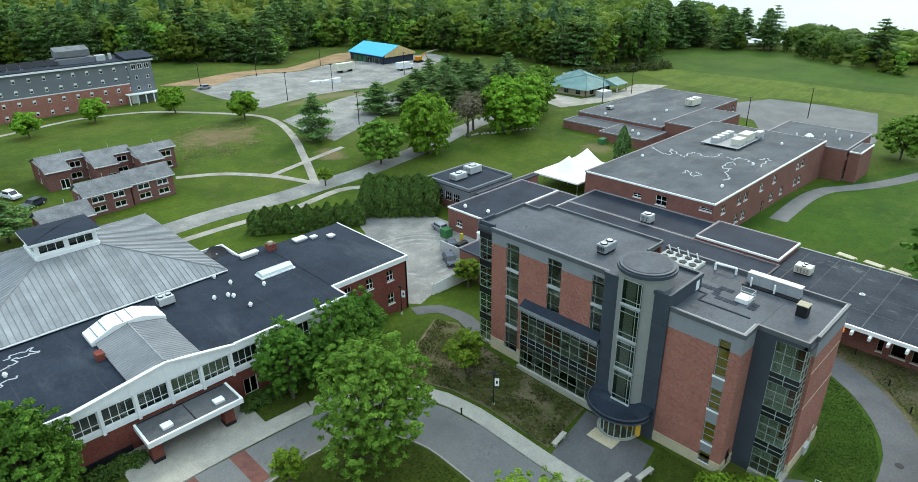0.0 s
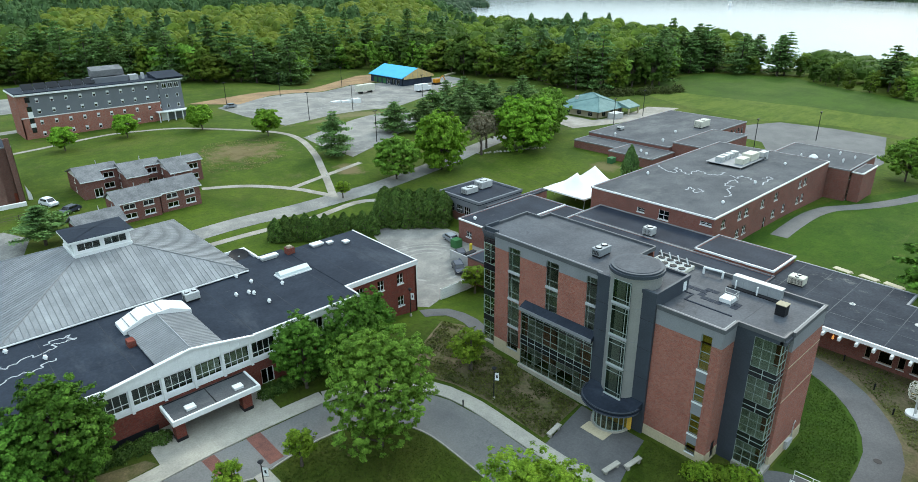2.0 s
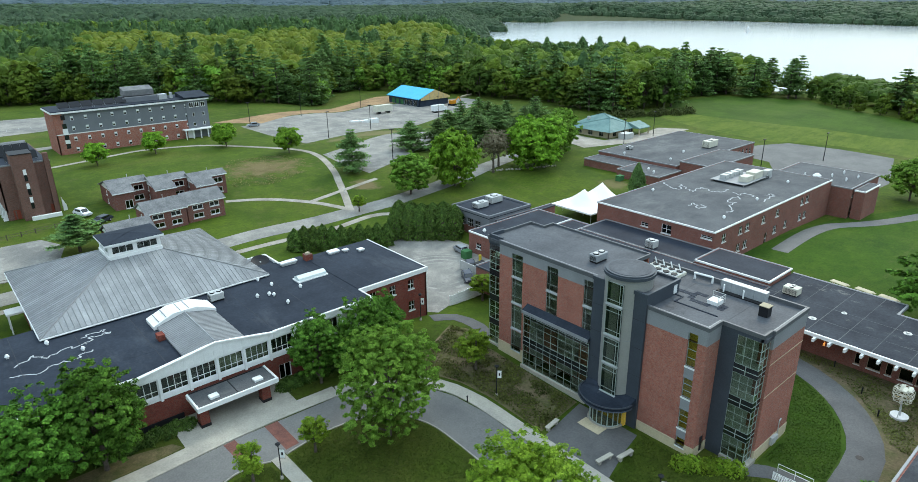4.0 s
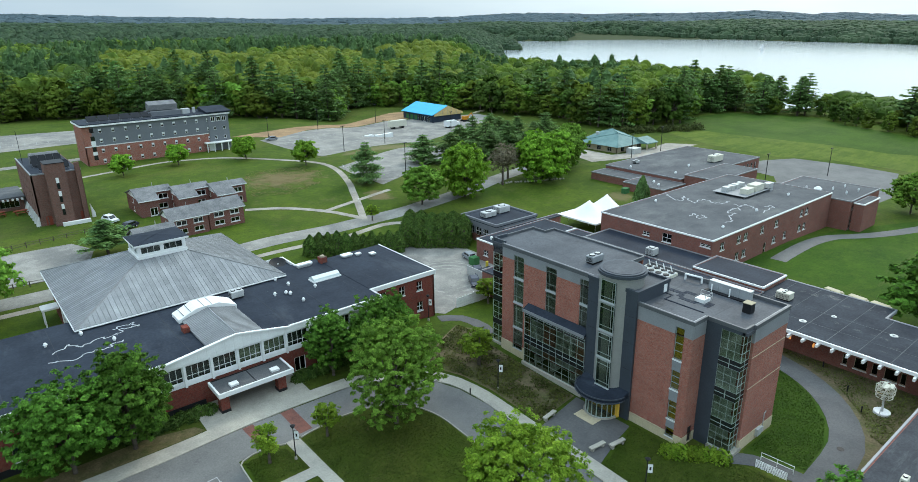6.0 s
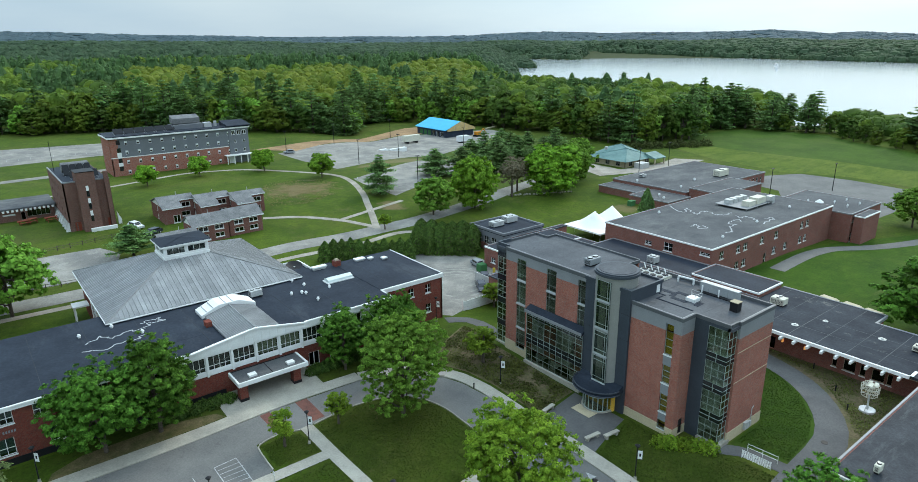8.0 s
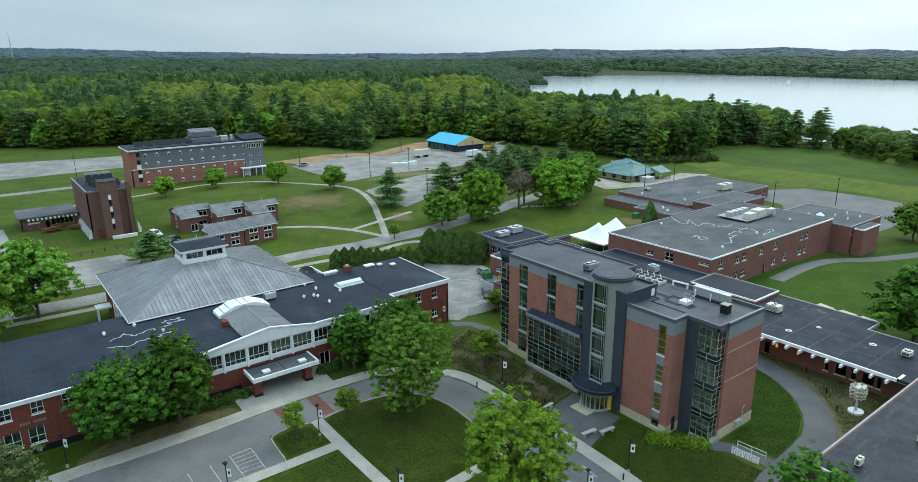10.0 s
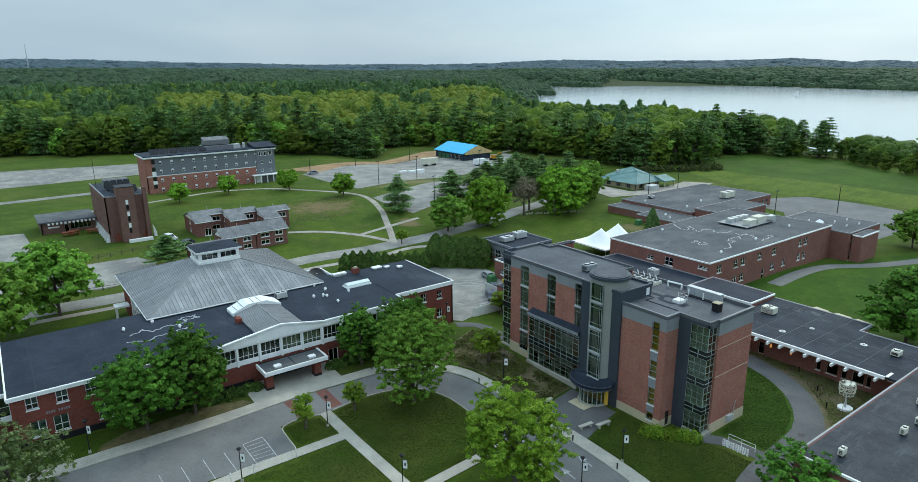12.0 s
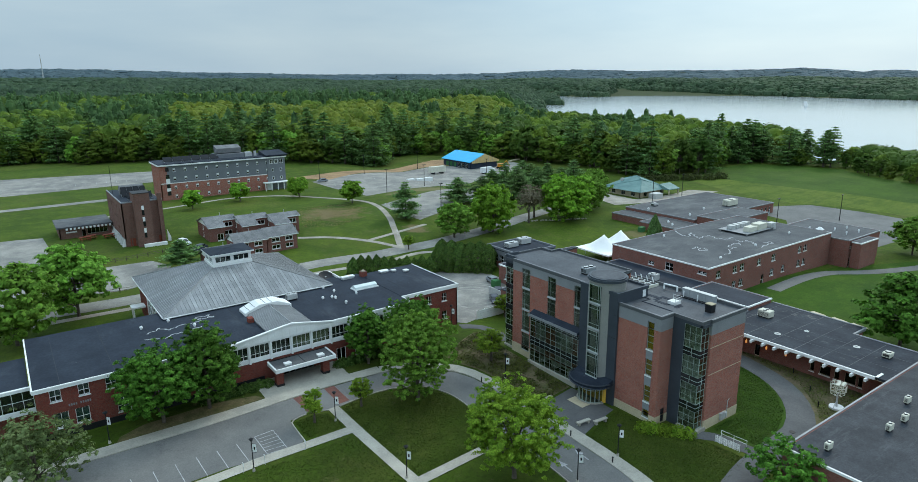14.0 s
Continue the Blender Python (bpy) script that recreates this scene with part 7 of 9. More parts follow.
def covered_wing():
    w = thing("covered_wing", (41, -10, 0), "single-storey brick wing with deep white-edged eaves", "building")
    hl = [(-13.1, -12.4, 0.8, 2.5), (-15.7, -14.0, 0.8, 2.5), (-17.1, -16.3, 0.8, 2.5), (-19.6, -17.9, 0.8, 2.5), (-20.6, -19.9, 0.8, 2.5), (-3.6, -2.6, 0.1, 2.2)]
    wall("wall", face_x(34.4), -24.6, 3.6, -0.5, 4.2, hl, M_BRICK_GYM, w)
    for h in hl:
        window(face_x(34.4), *h, w, 1, 1, fm=M_TAN, pm=M_GLASSD, sill=0.15 if h[2] > 0.5 else 0)
    wall("wall", face_x(51.0, 1), -13.2, 3.6, -0.5, 4.2, [], M_BRICK_GYM, w)
    wall("wall", face_x(46.4, 1), -24.6, -13.4, -0.5, 4.2, [], M_BRICK_GYM, w)
    wall("wall", face_y(-13.3), 46.4, 51, -0.5, 4.2, [], M_BRICK_GYM, w)
    part("roof", boxed(31.6, 51.2, -13.4, 3.8, 4.2, 4.6), M_ROOF_WORN, w, "dark membrane roof with pale seams")
    part("roof", boxed(31.6, 46.6, -24.8, -13.4, 4.2, 4.6), M_ROOF_WORN, w)
    for q in ((31.3, 31.6, -23.2, 3.8), (51.2, 51.5, -13.6, 3.8), (46.6, 51.2, -13.7, -13.4), (46.6, 46.9, -24.8, -13.7), (31.6, 33.6, -23.6, -23.2)):
        part("fascia", boxed(*q, 4.2, 4.7), M_WHITE if q[0] < 34 else M_GREYPANEL, w)
    for i in range(13):
        y = 2.4 - i * 2.05
        part("beam_end", boxed(30.6, 34.3, y - 0.16, y + 0.16, 3.75, 4.2), M_WHITE, w)
    part("soffit", boxed(31.6, 34.4, -24.6, 3.6, 4.12, 4.2), M_TAN, w)
    bm = bmesh.new()
    for i in range(6):
        y = 2.0 - i * 4.2
        box(bm, 31.8, 51 if y > -13 else 46.4, y - 0.05, y + 0.05, 4.6, 4.615)
    for x in (36.5, 41.5):
        box(bm, x - 0.04, x + 0.04, -24.6, 3.6, 4.6, 4.614)
    part("roof_seam", bm, M_ROOF_GREY, w)
    for x, y, r in ((36.2, -5.5, 0.55), (41.4, -8.0, 0.4), (41.2, -16.4, 0.55)):
        d = part("roof_drain", cyl(cyl(bmesh.new(), x, y, r, 4.6, 4.65, 14), x, y, r * 0.4, 4.65, 4.8, 10), M_GALV, w)
    for y in (-1.0, -4.8, -8.3):
        lamp = part("wall_lamp", box(boxed(34.1, 34.4, y - 0.1, y + 0.1, 1.9, 2.3), 34.2, 34.4, y - 0.05, y + 0.05, 2.3, 2.5), M_BULB, w, "small glowing amber wall lamp")


M_BULB = bpy.data.materials.new("amber_bulb")
M_BULB.use_nodes = True
mb = M_BULB.node_tree.nodes["Principled BSDF"]
mb.inputs["Base Color"].default_value = (0.9, 0.5, 0.2, 1)
mb.inputs["Emission Color"].default_value = (1.0, 0.42, 0.12, 1)
mb.inputs["Emission Strength"].default_value = 0.6
covered_wing()

M_ROOF_STREAK = mat("streaked_membrane", (0.046, 0.051, 0.059), 0.7, (0.024, 0.028, 0.034), 0.3, 5.0, 0.2, spread=0.35)
stain(M_ROOF_STREAK, (0.10, 0.105, 0.11), 0.5, 0.55, 0.68, 0.5, (0.3, 1.6, 1), 0.8)
stain(M_ROOF_STREAK, (0.020, 0.022, 0.027), 0.6, 0.56, 0.68, 0.7, (1.6, 0.3, 1), 0.8)
flat_block("near_wing", 1.5, 46.0, -62, -25.2, 4.9, M_BRICK_GYM, M_ROOF_STREAK, "low wing with streaked grey roof and white edge", trim=M_WHITE)

# ---------- dormitories and houses ----------


M_SOLAR = mat("solar_glass", (0.006, 0.007, 0.010), 0.35, spread=0.2, bump=0, spec=0.2)


def solar_rack(parent, x0, x1, y, z, depth, rise):
    """One tilted collector panel on two pairs of legs."""
    lo, hi = z + 0.35, z + 0.35 + rise
    bm = prism(bmesh.new(), [(x0, y), (x1, y), (x1, y + depth), (x0, y + depth)], lo, [lo + 0.1, lo + 0.1, hi + 0.1, hi + 0.1])
    for v in bm.verts:
        if v.co.y > y + depth / 2 and v.co.z < hi:
            v.co.z = hi
    p = part("solar_panel", bm, M_SOLAR, parent, "black tilted solar panel")
    for x in (x0 + 0.2, x1 - 0.2):
        part("leg", tube(bmesh.new(), (x, y + 0.1, z), (x, y + 0.1, lo + 0.1), 0.05, k=5), M_GALV, p)
        part("leg", tube(bmesh.new(), (x, y + depth - 0.1, z), (x, y + depth - 0.1, hi), 0.05, k=5), M_GALV, p)


def dormitory():
    d = thing("dormitory", (0, 204, 5), "four-storey dormitory of brick and grey siding", "building")
    y0, y1, x0, x1 = 198.0, 212.0, -23.5, 24.5
    rows = (6.3, 9.7, 13.0, 16.2)
    F = face_y(y0)
    lower, upper, bay = [], [], []
    for i in range(10):
        u = -18.4 + 3.93 * i
        for k, z in enumerate(rows):
            if u < 17.5:
                (lower if k < 2 else upper).append((u - 0.4, u + 0.5, z - 0.65, z + 0.65))
    for u in (19.2, 22.6):
        for k, z in enumerate(rows[1:3]):
            bay.append((u - 0.4, u + 0.5, z - 0.6, z + 0.6))
    for i in range(3):
        bay.append((18.1 + 2.0 * i, 19.6 + 2.0 * i, 15.5, 17.2))
    wall("brick_wall", F, x0, 17.0, 3.5, 11.4, lower, M_BRICK_SB, d, label="red brick lower wall")
    wall("siding_wall", face_y(y0 - 0.02), x0 + 2.6, 17.0, 11.4, 18.2, upper, M_SIDING, d, label="grey siding upper wall")
    wall("brick_wall", face_y(y0 - 0.015), x0, x0 + 2.6, 11.4, 18.2, [], M_BRICK_SB, d)
    wall("siding_wall", face_y(y0 - 0.3), 17.0, x1, 3.5, 18.6, bay, M_SIDING, d)
    for h in lower + upper:
        window(F, *h, d, 1, 1, fm=M_FRAMEW, pm=M_GLASSD, bar=0.1, inset=0.05)
        part("blind", fbox(bmesh.new(), F, h[0] + 0.08, h[1] - 0.08, h[3] - 0.62, h[3] - 0.08, -0.045, -0.02), M_FRAMEW, d, "white upper sash screen")
    for h in bay:
        window(face_y(y0 - 0.3), *h, d, 2 if h[1] - h[0] > 1.2 else 1, 1, fm=M_FRAMEW, pm=M_GLASSD, bar=0.14, inset=0.05)
    for z in (7.6, 10.4, 13.9, 16.6):
        part("stair_window", fbox(bmesh.new(), F, -21.4, -20.2, z - 0.75, z + 0.75, 0.0, 0.06), M_SPANDREL, d)
    for z0, z1 in ((8.4, 9.6), (11.2, 13.1)):
        part("stair_panel", fbox(bmesh.new(), F, -21.5, -20.1, z0, z1, 0.0, 0.05), M_WHITE, d)
    wall("side_wall", face_x(x0), y0, y1, 3.5, 18.2, [], M_BRICK_SB, d)
    wall("side_wall", face_x(x1, 1), y0, y1, 3.5, 18.2, [], M_SIDING, d)
    wall("rear_wall", face_y(y1, 1), x0, x1, 3.5, 18.2, [], M_BRICK_SB, d)
    part("roof", boxed(x0 - 0.4, x1 + 0.4, y0 - 0.6, y1 + 0.4, 18.3, 18.7), M_ROOF, d)
    part("cornice", boxed(x0 - 0.6, x1 + 0.6, y0 - 0.8, y1 + 0.6, 17.9, 18.4), M_WHITE, d, "white cornice")
    part("corner_roof", prism(bmesh.new(), [(16.6, y0 - 1.2), (x1 + 1, y0 - 1.2), (x1 + 1, y0 + 8), (16.6, y0 + 8)], 18.75, [19.1, 19.1, 20.3, 20.3]), M_ROOF, d)
    part("roof_band", boxed(x0, 16.8, y0 - 0.03, y0 - 0.022, 11.2, 11.5), M_WHITE, d)
    # porch
    part("porch_roof", boxed(14.6, 25.0, y0 - 3.2, y0 - 0.35, 8.0, 8.3), M_WHITE, d)
    for x in (14.9, 17.4, 20.0, 22.5, 24.7):
        part("porch_post", boxed(x - 0.15, x + 0.15, y0 - 3.1, y0 - 2.8, 4.9, 8.0), M_WHITE, d)
    part("porch_door", boxed(16.3, 18.6, y0 - 0.5, y0 - 0.32, 4.9, 7.4), M_WHITE, d)
    # roof gear
    for k in range(6):
        solar_rack(d, -21.0 + 3.4 * k, -17.8 + 3.4 * k, 201.0, 18.7, 2.0, 1.5)
    part("penthouse", boxed(-1.6, 9.5, 202, 208, 18.7, 20.3), M_SIDING, d, "grey roof plant room")
    part("penthouse_dormer", prism(bmesh.new(), [(-0.6, 204), (9.0, 204), (9.0, 208), (-0.6, 208)], 20.6, [22.4, 22.4, 23.4, 23.4]), M_SHINGLE, d)
    part("roof_unit", boxed(9.9, 12.6, 202, 204.5, 18.7, 20.4), M_GALV, d)
    part("roof_unit", boxed(14.0, 14.8, 203, 204, 18.7, 20.6), M_GALV, d)


dormitory()


def tower_dorm():
    d = thing("tower_dormitory", (-41.5, 140, 5), "four-storey brown brick dormitory with a stair tower", "building")
    x0, x1, y0, y1 = -46.4, -36.2, 131, 157
    hw = [(u, u + 0.9, z, z + 1.5) for z in (8.6, 11.4, 14.2) for u in (134.5, 139, 143.5, 148, 152.5)]
    wall("wall", face_x(x0), y0, y1, 7.0, 17.0, hw, M_BRICK_TOWER, d)
    for h in hw:
        window(face_x(x0), *h, d, 1, 2, fm=M_FRAMEW, pm=M_GLASSD, bar=0.1)
    wall("base_wall", face_x(x0 + 1.5), y0, y1, 4, 7.0, [], M_BRICK_TOWER, d)
    for i in range(9):
        y = y0 + 0.5 + 3.1 * i
        part("fin", prism(bmesh.new(), [(x0 - 0.9, y), (x0 + 0.2, y), (x0 + 0.2, y + 0.4), (x0 - 0.9, y + 0.4)], 4.0, [5.4, 7.6, 7.6, 5.4]), M_WHITE, d, "white buttress fin")
    wall("wall", face_y(y0), x0, x1, 4, 17.0, [(-45.2, -43.9, 5.0, 7.2), (-38.0, -37.0, 5.0, 7.2)], M_BRICK_TOWER, d)
    part("red_door", boxed(-45.2, -43.9, y0 + 0.1, y0 + 0.2, 5.0, 7.2), M_REDDOOR, d, "dull red entrance doors")
    part("red_door", boxed(-38.0, -37.0, y0 + 0.1, y0 + 0.2, 5.0, 7.2), M_REDDOOR, d)
    wall("wall", face_x(x1, 1), y0, y1, 4, 17.0, [], M_BRICK_TOWER, d)
    wall("wall", face_y(y1, 1), x0, x1, 4, 17.0, [], M_BRICK_TOWER, d)
    part("roof", boxed(x0 + 0.2, x1 - 0.2, y0 + 0.2, y1 - 0.2, 16.6, 17.05), M_ROOF, d)
    bm = bmesh.new()
    box(bm, x0 - 0.05, x1 + 0.05, y0 - 0.05, y0 + 0.25, 17.0, 17.3)
    box(bm, x0 - 0.05, x0 + 0.25, y0 + 0.25, y1, 17.0, 17.3)
    part("coping", bm, M_GREYPANEL, d)
    st = part("stair_tower", boxed(-43.6, -39.6, 128.6, 133.5, 4, 19.6), M_BRICK_TOWER, d, "brown brick stair tower")
    for z in (7.5, 10.6, 13.7):
        part("tower_window", boxed(-41.9, -41.3, 128.52, 128.6, z, z + 1.4), M_SPANDREL, st)
        part("tower_panel", boxed(-41.9, -41.3, 128.54, 128.6, z + 1.4, z + 2.6), M_WHITE, st)
    part("tower_cap", boxed(-43.7, -39.5, 128.5, 133.6, 19.6, 19.75), M_BLACK, st)
    part("chimney", boxed(-37.4, -36.4, 130.2, 131.0, 4, 19.0), M_BRICK_TOWER, d)
    for k in range(4):
        solar_rack(d, -44.6 + 1.6 * k, -43.1 + 1.6 * k, 140.0, 17.05, 2.0, 2.3)
        solar_rack(d, -44.0 + 1.6 * k, -42.5 + 1.6 * k, 135.0, 17.05, 1.4, 1.5)
    part("roof_drum", tube(bmesh.new(), (-44.6, 144, 18.8), (-38.4, 144, 18.8), 1.3, k=12), M_SHINGLE, d, "grey barrel-shaped roof plant cover")
    part("antenna", tube(bmesh.new(), (-45.6, 150, 17), (-45.6, 150, 25), 0.06, k=5), M_BLACK, d)
    part("foot_wall", boxed(-42.4, -36.6, 127.6, 128.4, 4.5, 5.8), M_WHITE, d)
    part("foot_fin", prism(bmesh.new(), [(-35.6, 131.5), (-34.8, 131.5), (-34.8, 132.1), (-35.6, 132.1)], 4.0, [8.4, 6.2, 6.2, 8.4]), M_WHITE, d)


M_REDDOOR = mat("dull_red_paint", (0.26, 0.06, 0.035), 0.6, spread=0.15, bump=0)
tower_dorm()


def low_house():
    h = thing("common_house", (-53.5, 157, 5), "single-storey brown brick common house with white eaves", "building")
    hs = [(-53.2, -48.0, 5.8, 7.6), (-54.6, -53.6, 5.0, 7.2)]
    wall("wall", face_y(152), -60.2, -47, 4, 8.2, hs, M_BRICK_TOWER, h)
    window(face_y(152), *hs[0], h, 5, 1, fm=M_FRAME, pm=M_GLASSD)
    window(face_y(152), *hs[1], h, 1, 1, fm=M_FRAME, pm=M_GLASSD, name="door")
    wall("wall", face_x(-60.2), 152, 164, 4, 8.2, [], M_BRICK_TOWER, h)
    wall("wall", face_y(164, 1), -60.2, -47, 4, 8.2, [], M_BRICK_TOWER, h)
    part("roof", boxed(-60.8, -46.6, 151.0, 164.6, 8.2, 8.6), M_ROOF_GREY, h)
    for i in range(12):
        x = -58.6 + i * 1.0
        part("eave_block", boxed(x, x + 0.5, 150.6, 151.0, 7.7, 8.2), M_WHITE, h)
    part("wall_sign", boxed(-58.6, -55.8, 151.9, 151.98, 6.6, 7.0), M_WHITE, h)


low_house()


M_BRICK_TOWN = brick_mat("brick_house", (0.21, 0.085, 0.068), (0.16, 0.062, 0.05), (0.2, 0.15, 0.13))


def town_house(x, y, lng, turn, label, deep=0.0, rise=2.0):
    """A two-storey brick house with a shingled gable; with deep, one half of its front stands forward by that much."""
    h = new("town_house")
    h.location = (x, y, ground_z(x, y))
    h.rotation_euler = (0, 0, radians(turn))
    ORIGIN[h.name] = Vector((0, 0, 0))
    half, e = (6.0, 4.1) if deep else (3.2, 4.3)
    dp, mid, slope = half * 2, lng * 0.52, rise / (half + 0.4)
    W, E = face_x(0), face_x(lng, 1)
    fronts = [(0.0, 0, mid), (deep, mid, lng)] if deep else [(0.0, 0, lng)]
    for yy, a, c in fronts:
        w = c - a
        top = e + yy * slope
        hs = [(a + w * 0.14, a + w * 0.42, 0.8, 1.9), (a + w * 0.6, a + w * 0.86, 0.8, 1.9), (a + w * 0.14, a + w * 0.42, 2.7, 3.8), (a + w * 0.6, a + w * 0.86, 2.7, 3.8)]
        if deep:
            hs = [(a + w * 0.5, a + w * 0.9, 0.1, 2.1)] if not yy else [(a + w * 0.2, a + w * 0.75, 0.7, 2.0), (a + w * 0.25, a + w * 0.8, 3.1, 4.4)]
        F = face_y(yy)
        wall("wall", F, a, c, -1.2, top, hs, M_BRICK_TOWN, h)
        for q in hs:
            window(F, *q, h, 2, 1, fm=M_FRAMEW, pm=M_GLASSD, bar=0.12, sill=0.12, inset=0.08)
    hw = [(half - 0.5, half + 0.5, 2.7, 3.8), (half - 0.5, half + 0.5, 0.6, 1.8)]
    wall("wall", W, 0.3, dp - 0.3, -1.2, e, hw, M_BRICK_TOWN, h)
    wall("wall", E, deep + 0.3, dp - 0.3, -1.2, e, hw, M_BRICK_TOWN, h)
    wall("wall", face_y(dp, 1), 0, lng, -1.2, e, [], M_BRICK_TOWN, h)
    if deep:
        wall("wall", face_x(mid, 1), 0.3, deep - 0.02, -1.2, e, [], M_BRICK_TOWN, h)
    for f in (W, E):
        for q in hw:
            window(f, *q, h, 2, 1, fm=M_FRAMEW, pm=M_GLASSD, bar=0.12, sill=0.12, inset=0.08)
    for u0, u1, y0 in ([(-0.35, mid + 0.3, -0.4), (mid + 0.3, lng + 0.35, deep - 0.4)] if deep else [(-0.35, lng + 0.35, -0.4)]):
        z0 = e + (y0 + 0.4) * slope
        tz = e + rise
        front = prism(bmesh.new(), [(u0, y0), (u1, y0), (u1, half), (u0, half)], [z0 - 0.2, z0 - 0.2, tz - 0.2, tz - 0.2], [z0, z0, tz, tz])
        r = part("roof", front, M_SHINGLE, h, "grey shingle roof")
        part("rear_slope", prism(bmesh.new(), [(u0, half), (u1, half), (u1, dp + 0.4), (u0, dp + 0.4)], [tz - 0.2, tz - 0.2, e - 0.2, e - 0.2], [tz, tz, e, e]), M_SHINGLE, r)
        part("eave_board", boxed(u0, u1, y0 - 0.06, y0 - 0.005, z0 - 0.24, z0 - 0.02), M_FRAMEW, r)
    for u in (0.0, lng - 0.25):
        bm = bmesh.new()
        va, vb = ([bm.verts.new((uu, yy, zz)) for yy, zz in ((0.05 if u == 0 else deep, e - 0.25), (half, e + rise - 0.22), (dp - 0.05, e - 0.25))] for uu in (u + 0.02, u + 0.22))
        bm.faces.new(va)
        bm.faces.new(vb[::-1])
        for i in range(3):
            bm.faces.new((va[i], va[(i + 1) % 3], vb[(i + 1) % 3], vb[i]))
        bmesh.ops.recalc_face_normals(bm, faces=bm.faces)
        part("gable", bm, M_FRAMEW if u == 0 else M_BRICK_TOWN, h, "white boarded gable" if u == 0 else "")
    part("vent_pipe", tube(bmesh.new(), (lng * 0.6, half * 1.1, e + rise - 0.6), (lng * 0.6, half * 1.1, e + rise + 0.7), 0.07, k=6), M_GALV, h)
    return tagged(h, label, "house", "brick town houses")


for x, y in ((-26.6, 122.9), (-18.1, 120.0), (-9.6, 117.2)):
    town_house(x, y, 8.4, 0, "two-storey red brick house with grey shingle roof and set-back corner", 3.6)
for x, y in ((-25.1, 104.2), (-16.3, 105.3)):
    town_house(x, y, 8.4, 3, "two-storey red brick house with grey shingle roof, in front")
town_house(-34.0, 95.6, 8.0, 3, "grey-roofed brick house behind the metal roof")


def blue_house():
    h = thing("new_building", (141, 224, 1.6), "unfinished building with bright blue sheathed roof", "building")
    x0, x1, y0, y1, e, top = 131, 149, 213, 238, 5.6, 9.2
    hw = [(y0 + 2 + 3.6 * i, y0 + 4.6 + 3.6 * i, 1.8, 4.2) for i in range(6)]
    wall("wall", face_x(x0), y0, y1, 1, e, hw, M_NAVY, h, label="navy wrapped wall")
    for i, q in enumerate(hw):
        if i > 2:
            part("green_panel", boxed(x0 + 0.1, x0 + 0.18, q[0], q[1], q[2], q[3]), M_GREENBOARD, h, "green sheathing board")
        else:
            window(face_x(x0), *q, h, 2, 1, fm=M_FRAMEW, pm=M_GLASSD)
    bm = bmesh.new()
    m = (x0 + x1) / 2
    v = [bm.verts.new(p) for p in ((x0, y0, 1), (x1, y0, 1), (x1, y0, e), (m, y0, top), (x0, y0, e))]
    bm.faces.new(v)
    part("gable_wall", bm, M_NAVY, h)
    bm = bmesh.new()
    near, back = ([bm.verts.new(p) for p in ((x0 + 0.4, yy, e - 0.9), (x1 + 0.6, yy, e - 0.9), (x1 + 0.6, yy, e), (m, yy, top + 0.1), (x0 + 0.4, yy, e))] for yy in (y0 - 0.95, y0 - 0.85))
    bm.faces.new(near)
    bm.faces.new(back[::-1])
    for i in range(5):
        bm.faces.new((near[i], near[(i + 1) % 5], back[(i + 1) % 5], back[i]))
    bmesh.ops.recalc_face_normals(bm, faces=bm.faces)
    ply = part("plywood_gable", bm, M_PLY, h, "raw plywood gable")
    for i in range(6):
        x = x0 + 2.6 + 2.9 * i
        part("batten", boxed(x, x + 0.25, y0 - 1.0, y0 - 0.95, e - 0.9, e + (top - e) * (1 - abs(x - m) / 9.0)), M_TAN, ply)
    wall("wall", face_x(x1, 1), y0, y1, 1, e, [], M_NAVY, h)
    wall("wall", face_y(y1, 1), x0, x1, 1, e, [], M_NAVY, h)
    for a, c, mm, nm in ((x0 - 0.8, m, M_BLUE, "blue_roof"), (x1 + 0.8, m, M_PLY, "plywood_roof")):
        bm = bmesh.new()
        v = [bm.verts.new(p) for p in ((a, y0 - 0.8, e - 0.2), (c, y0 - 0.8, top + 0.1), (c, y1 + 0.8, top + 0.1), (a, y1 + 0.8, e - 0.2), (a, y0 - 0.8, e - 0.45), (c, y0 - 0.8, top - 0.15), (c, y1 + 0.8, top - 0.15), (a, y1 + 0.8, e - 0.45))]
        for q in ((0, 1, 2, 3), (7, 6, 5, 4), (0, 4, 5, 1), (1, 5, 6, 2), (2, 6, 7, 3), (3, 7, 4, 0)):
            bm.faces.new([v[i] for i in q])
        bmesh.ops.recalc_face_normals(bm, faces=bm.faces)
        part(nm, bm, mm, h)


M_GREENBOARD = mat("green_board", (0.05, 0.16, 0.06), 0.8, spread=0.15, bump=0)
blue_house()


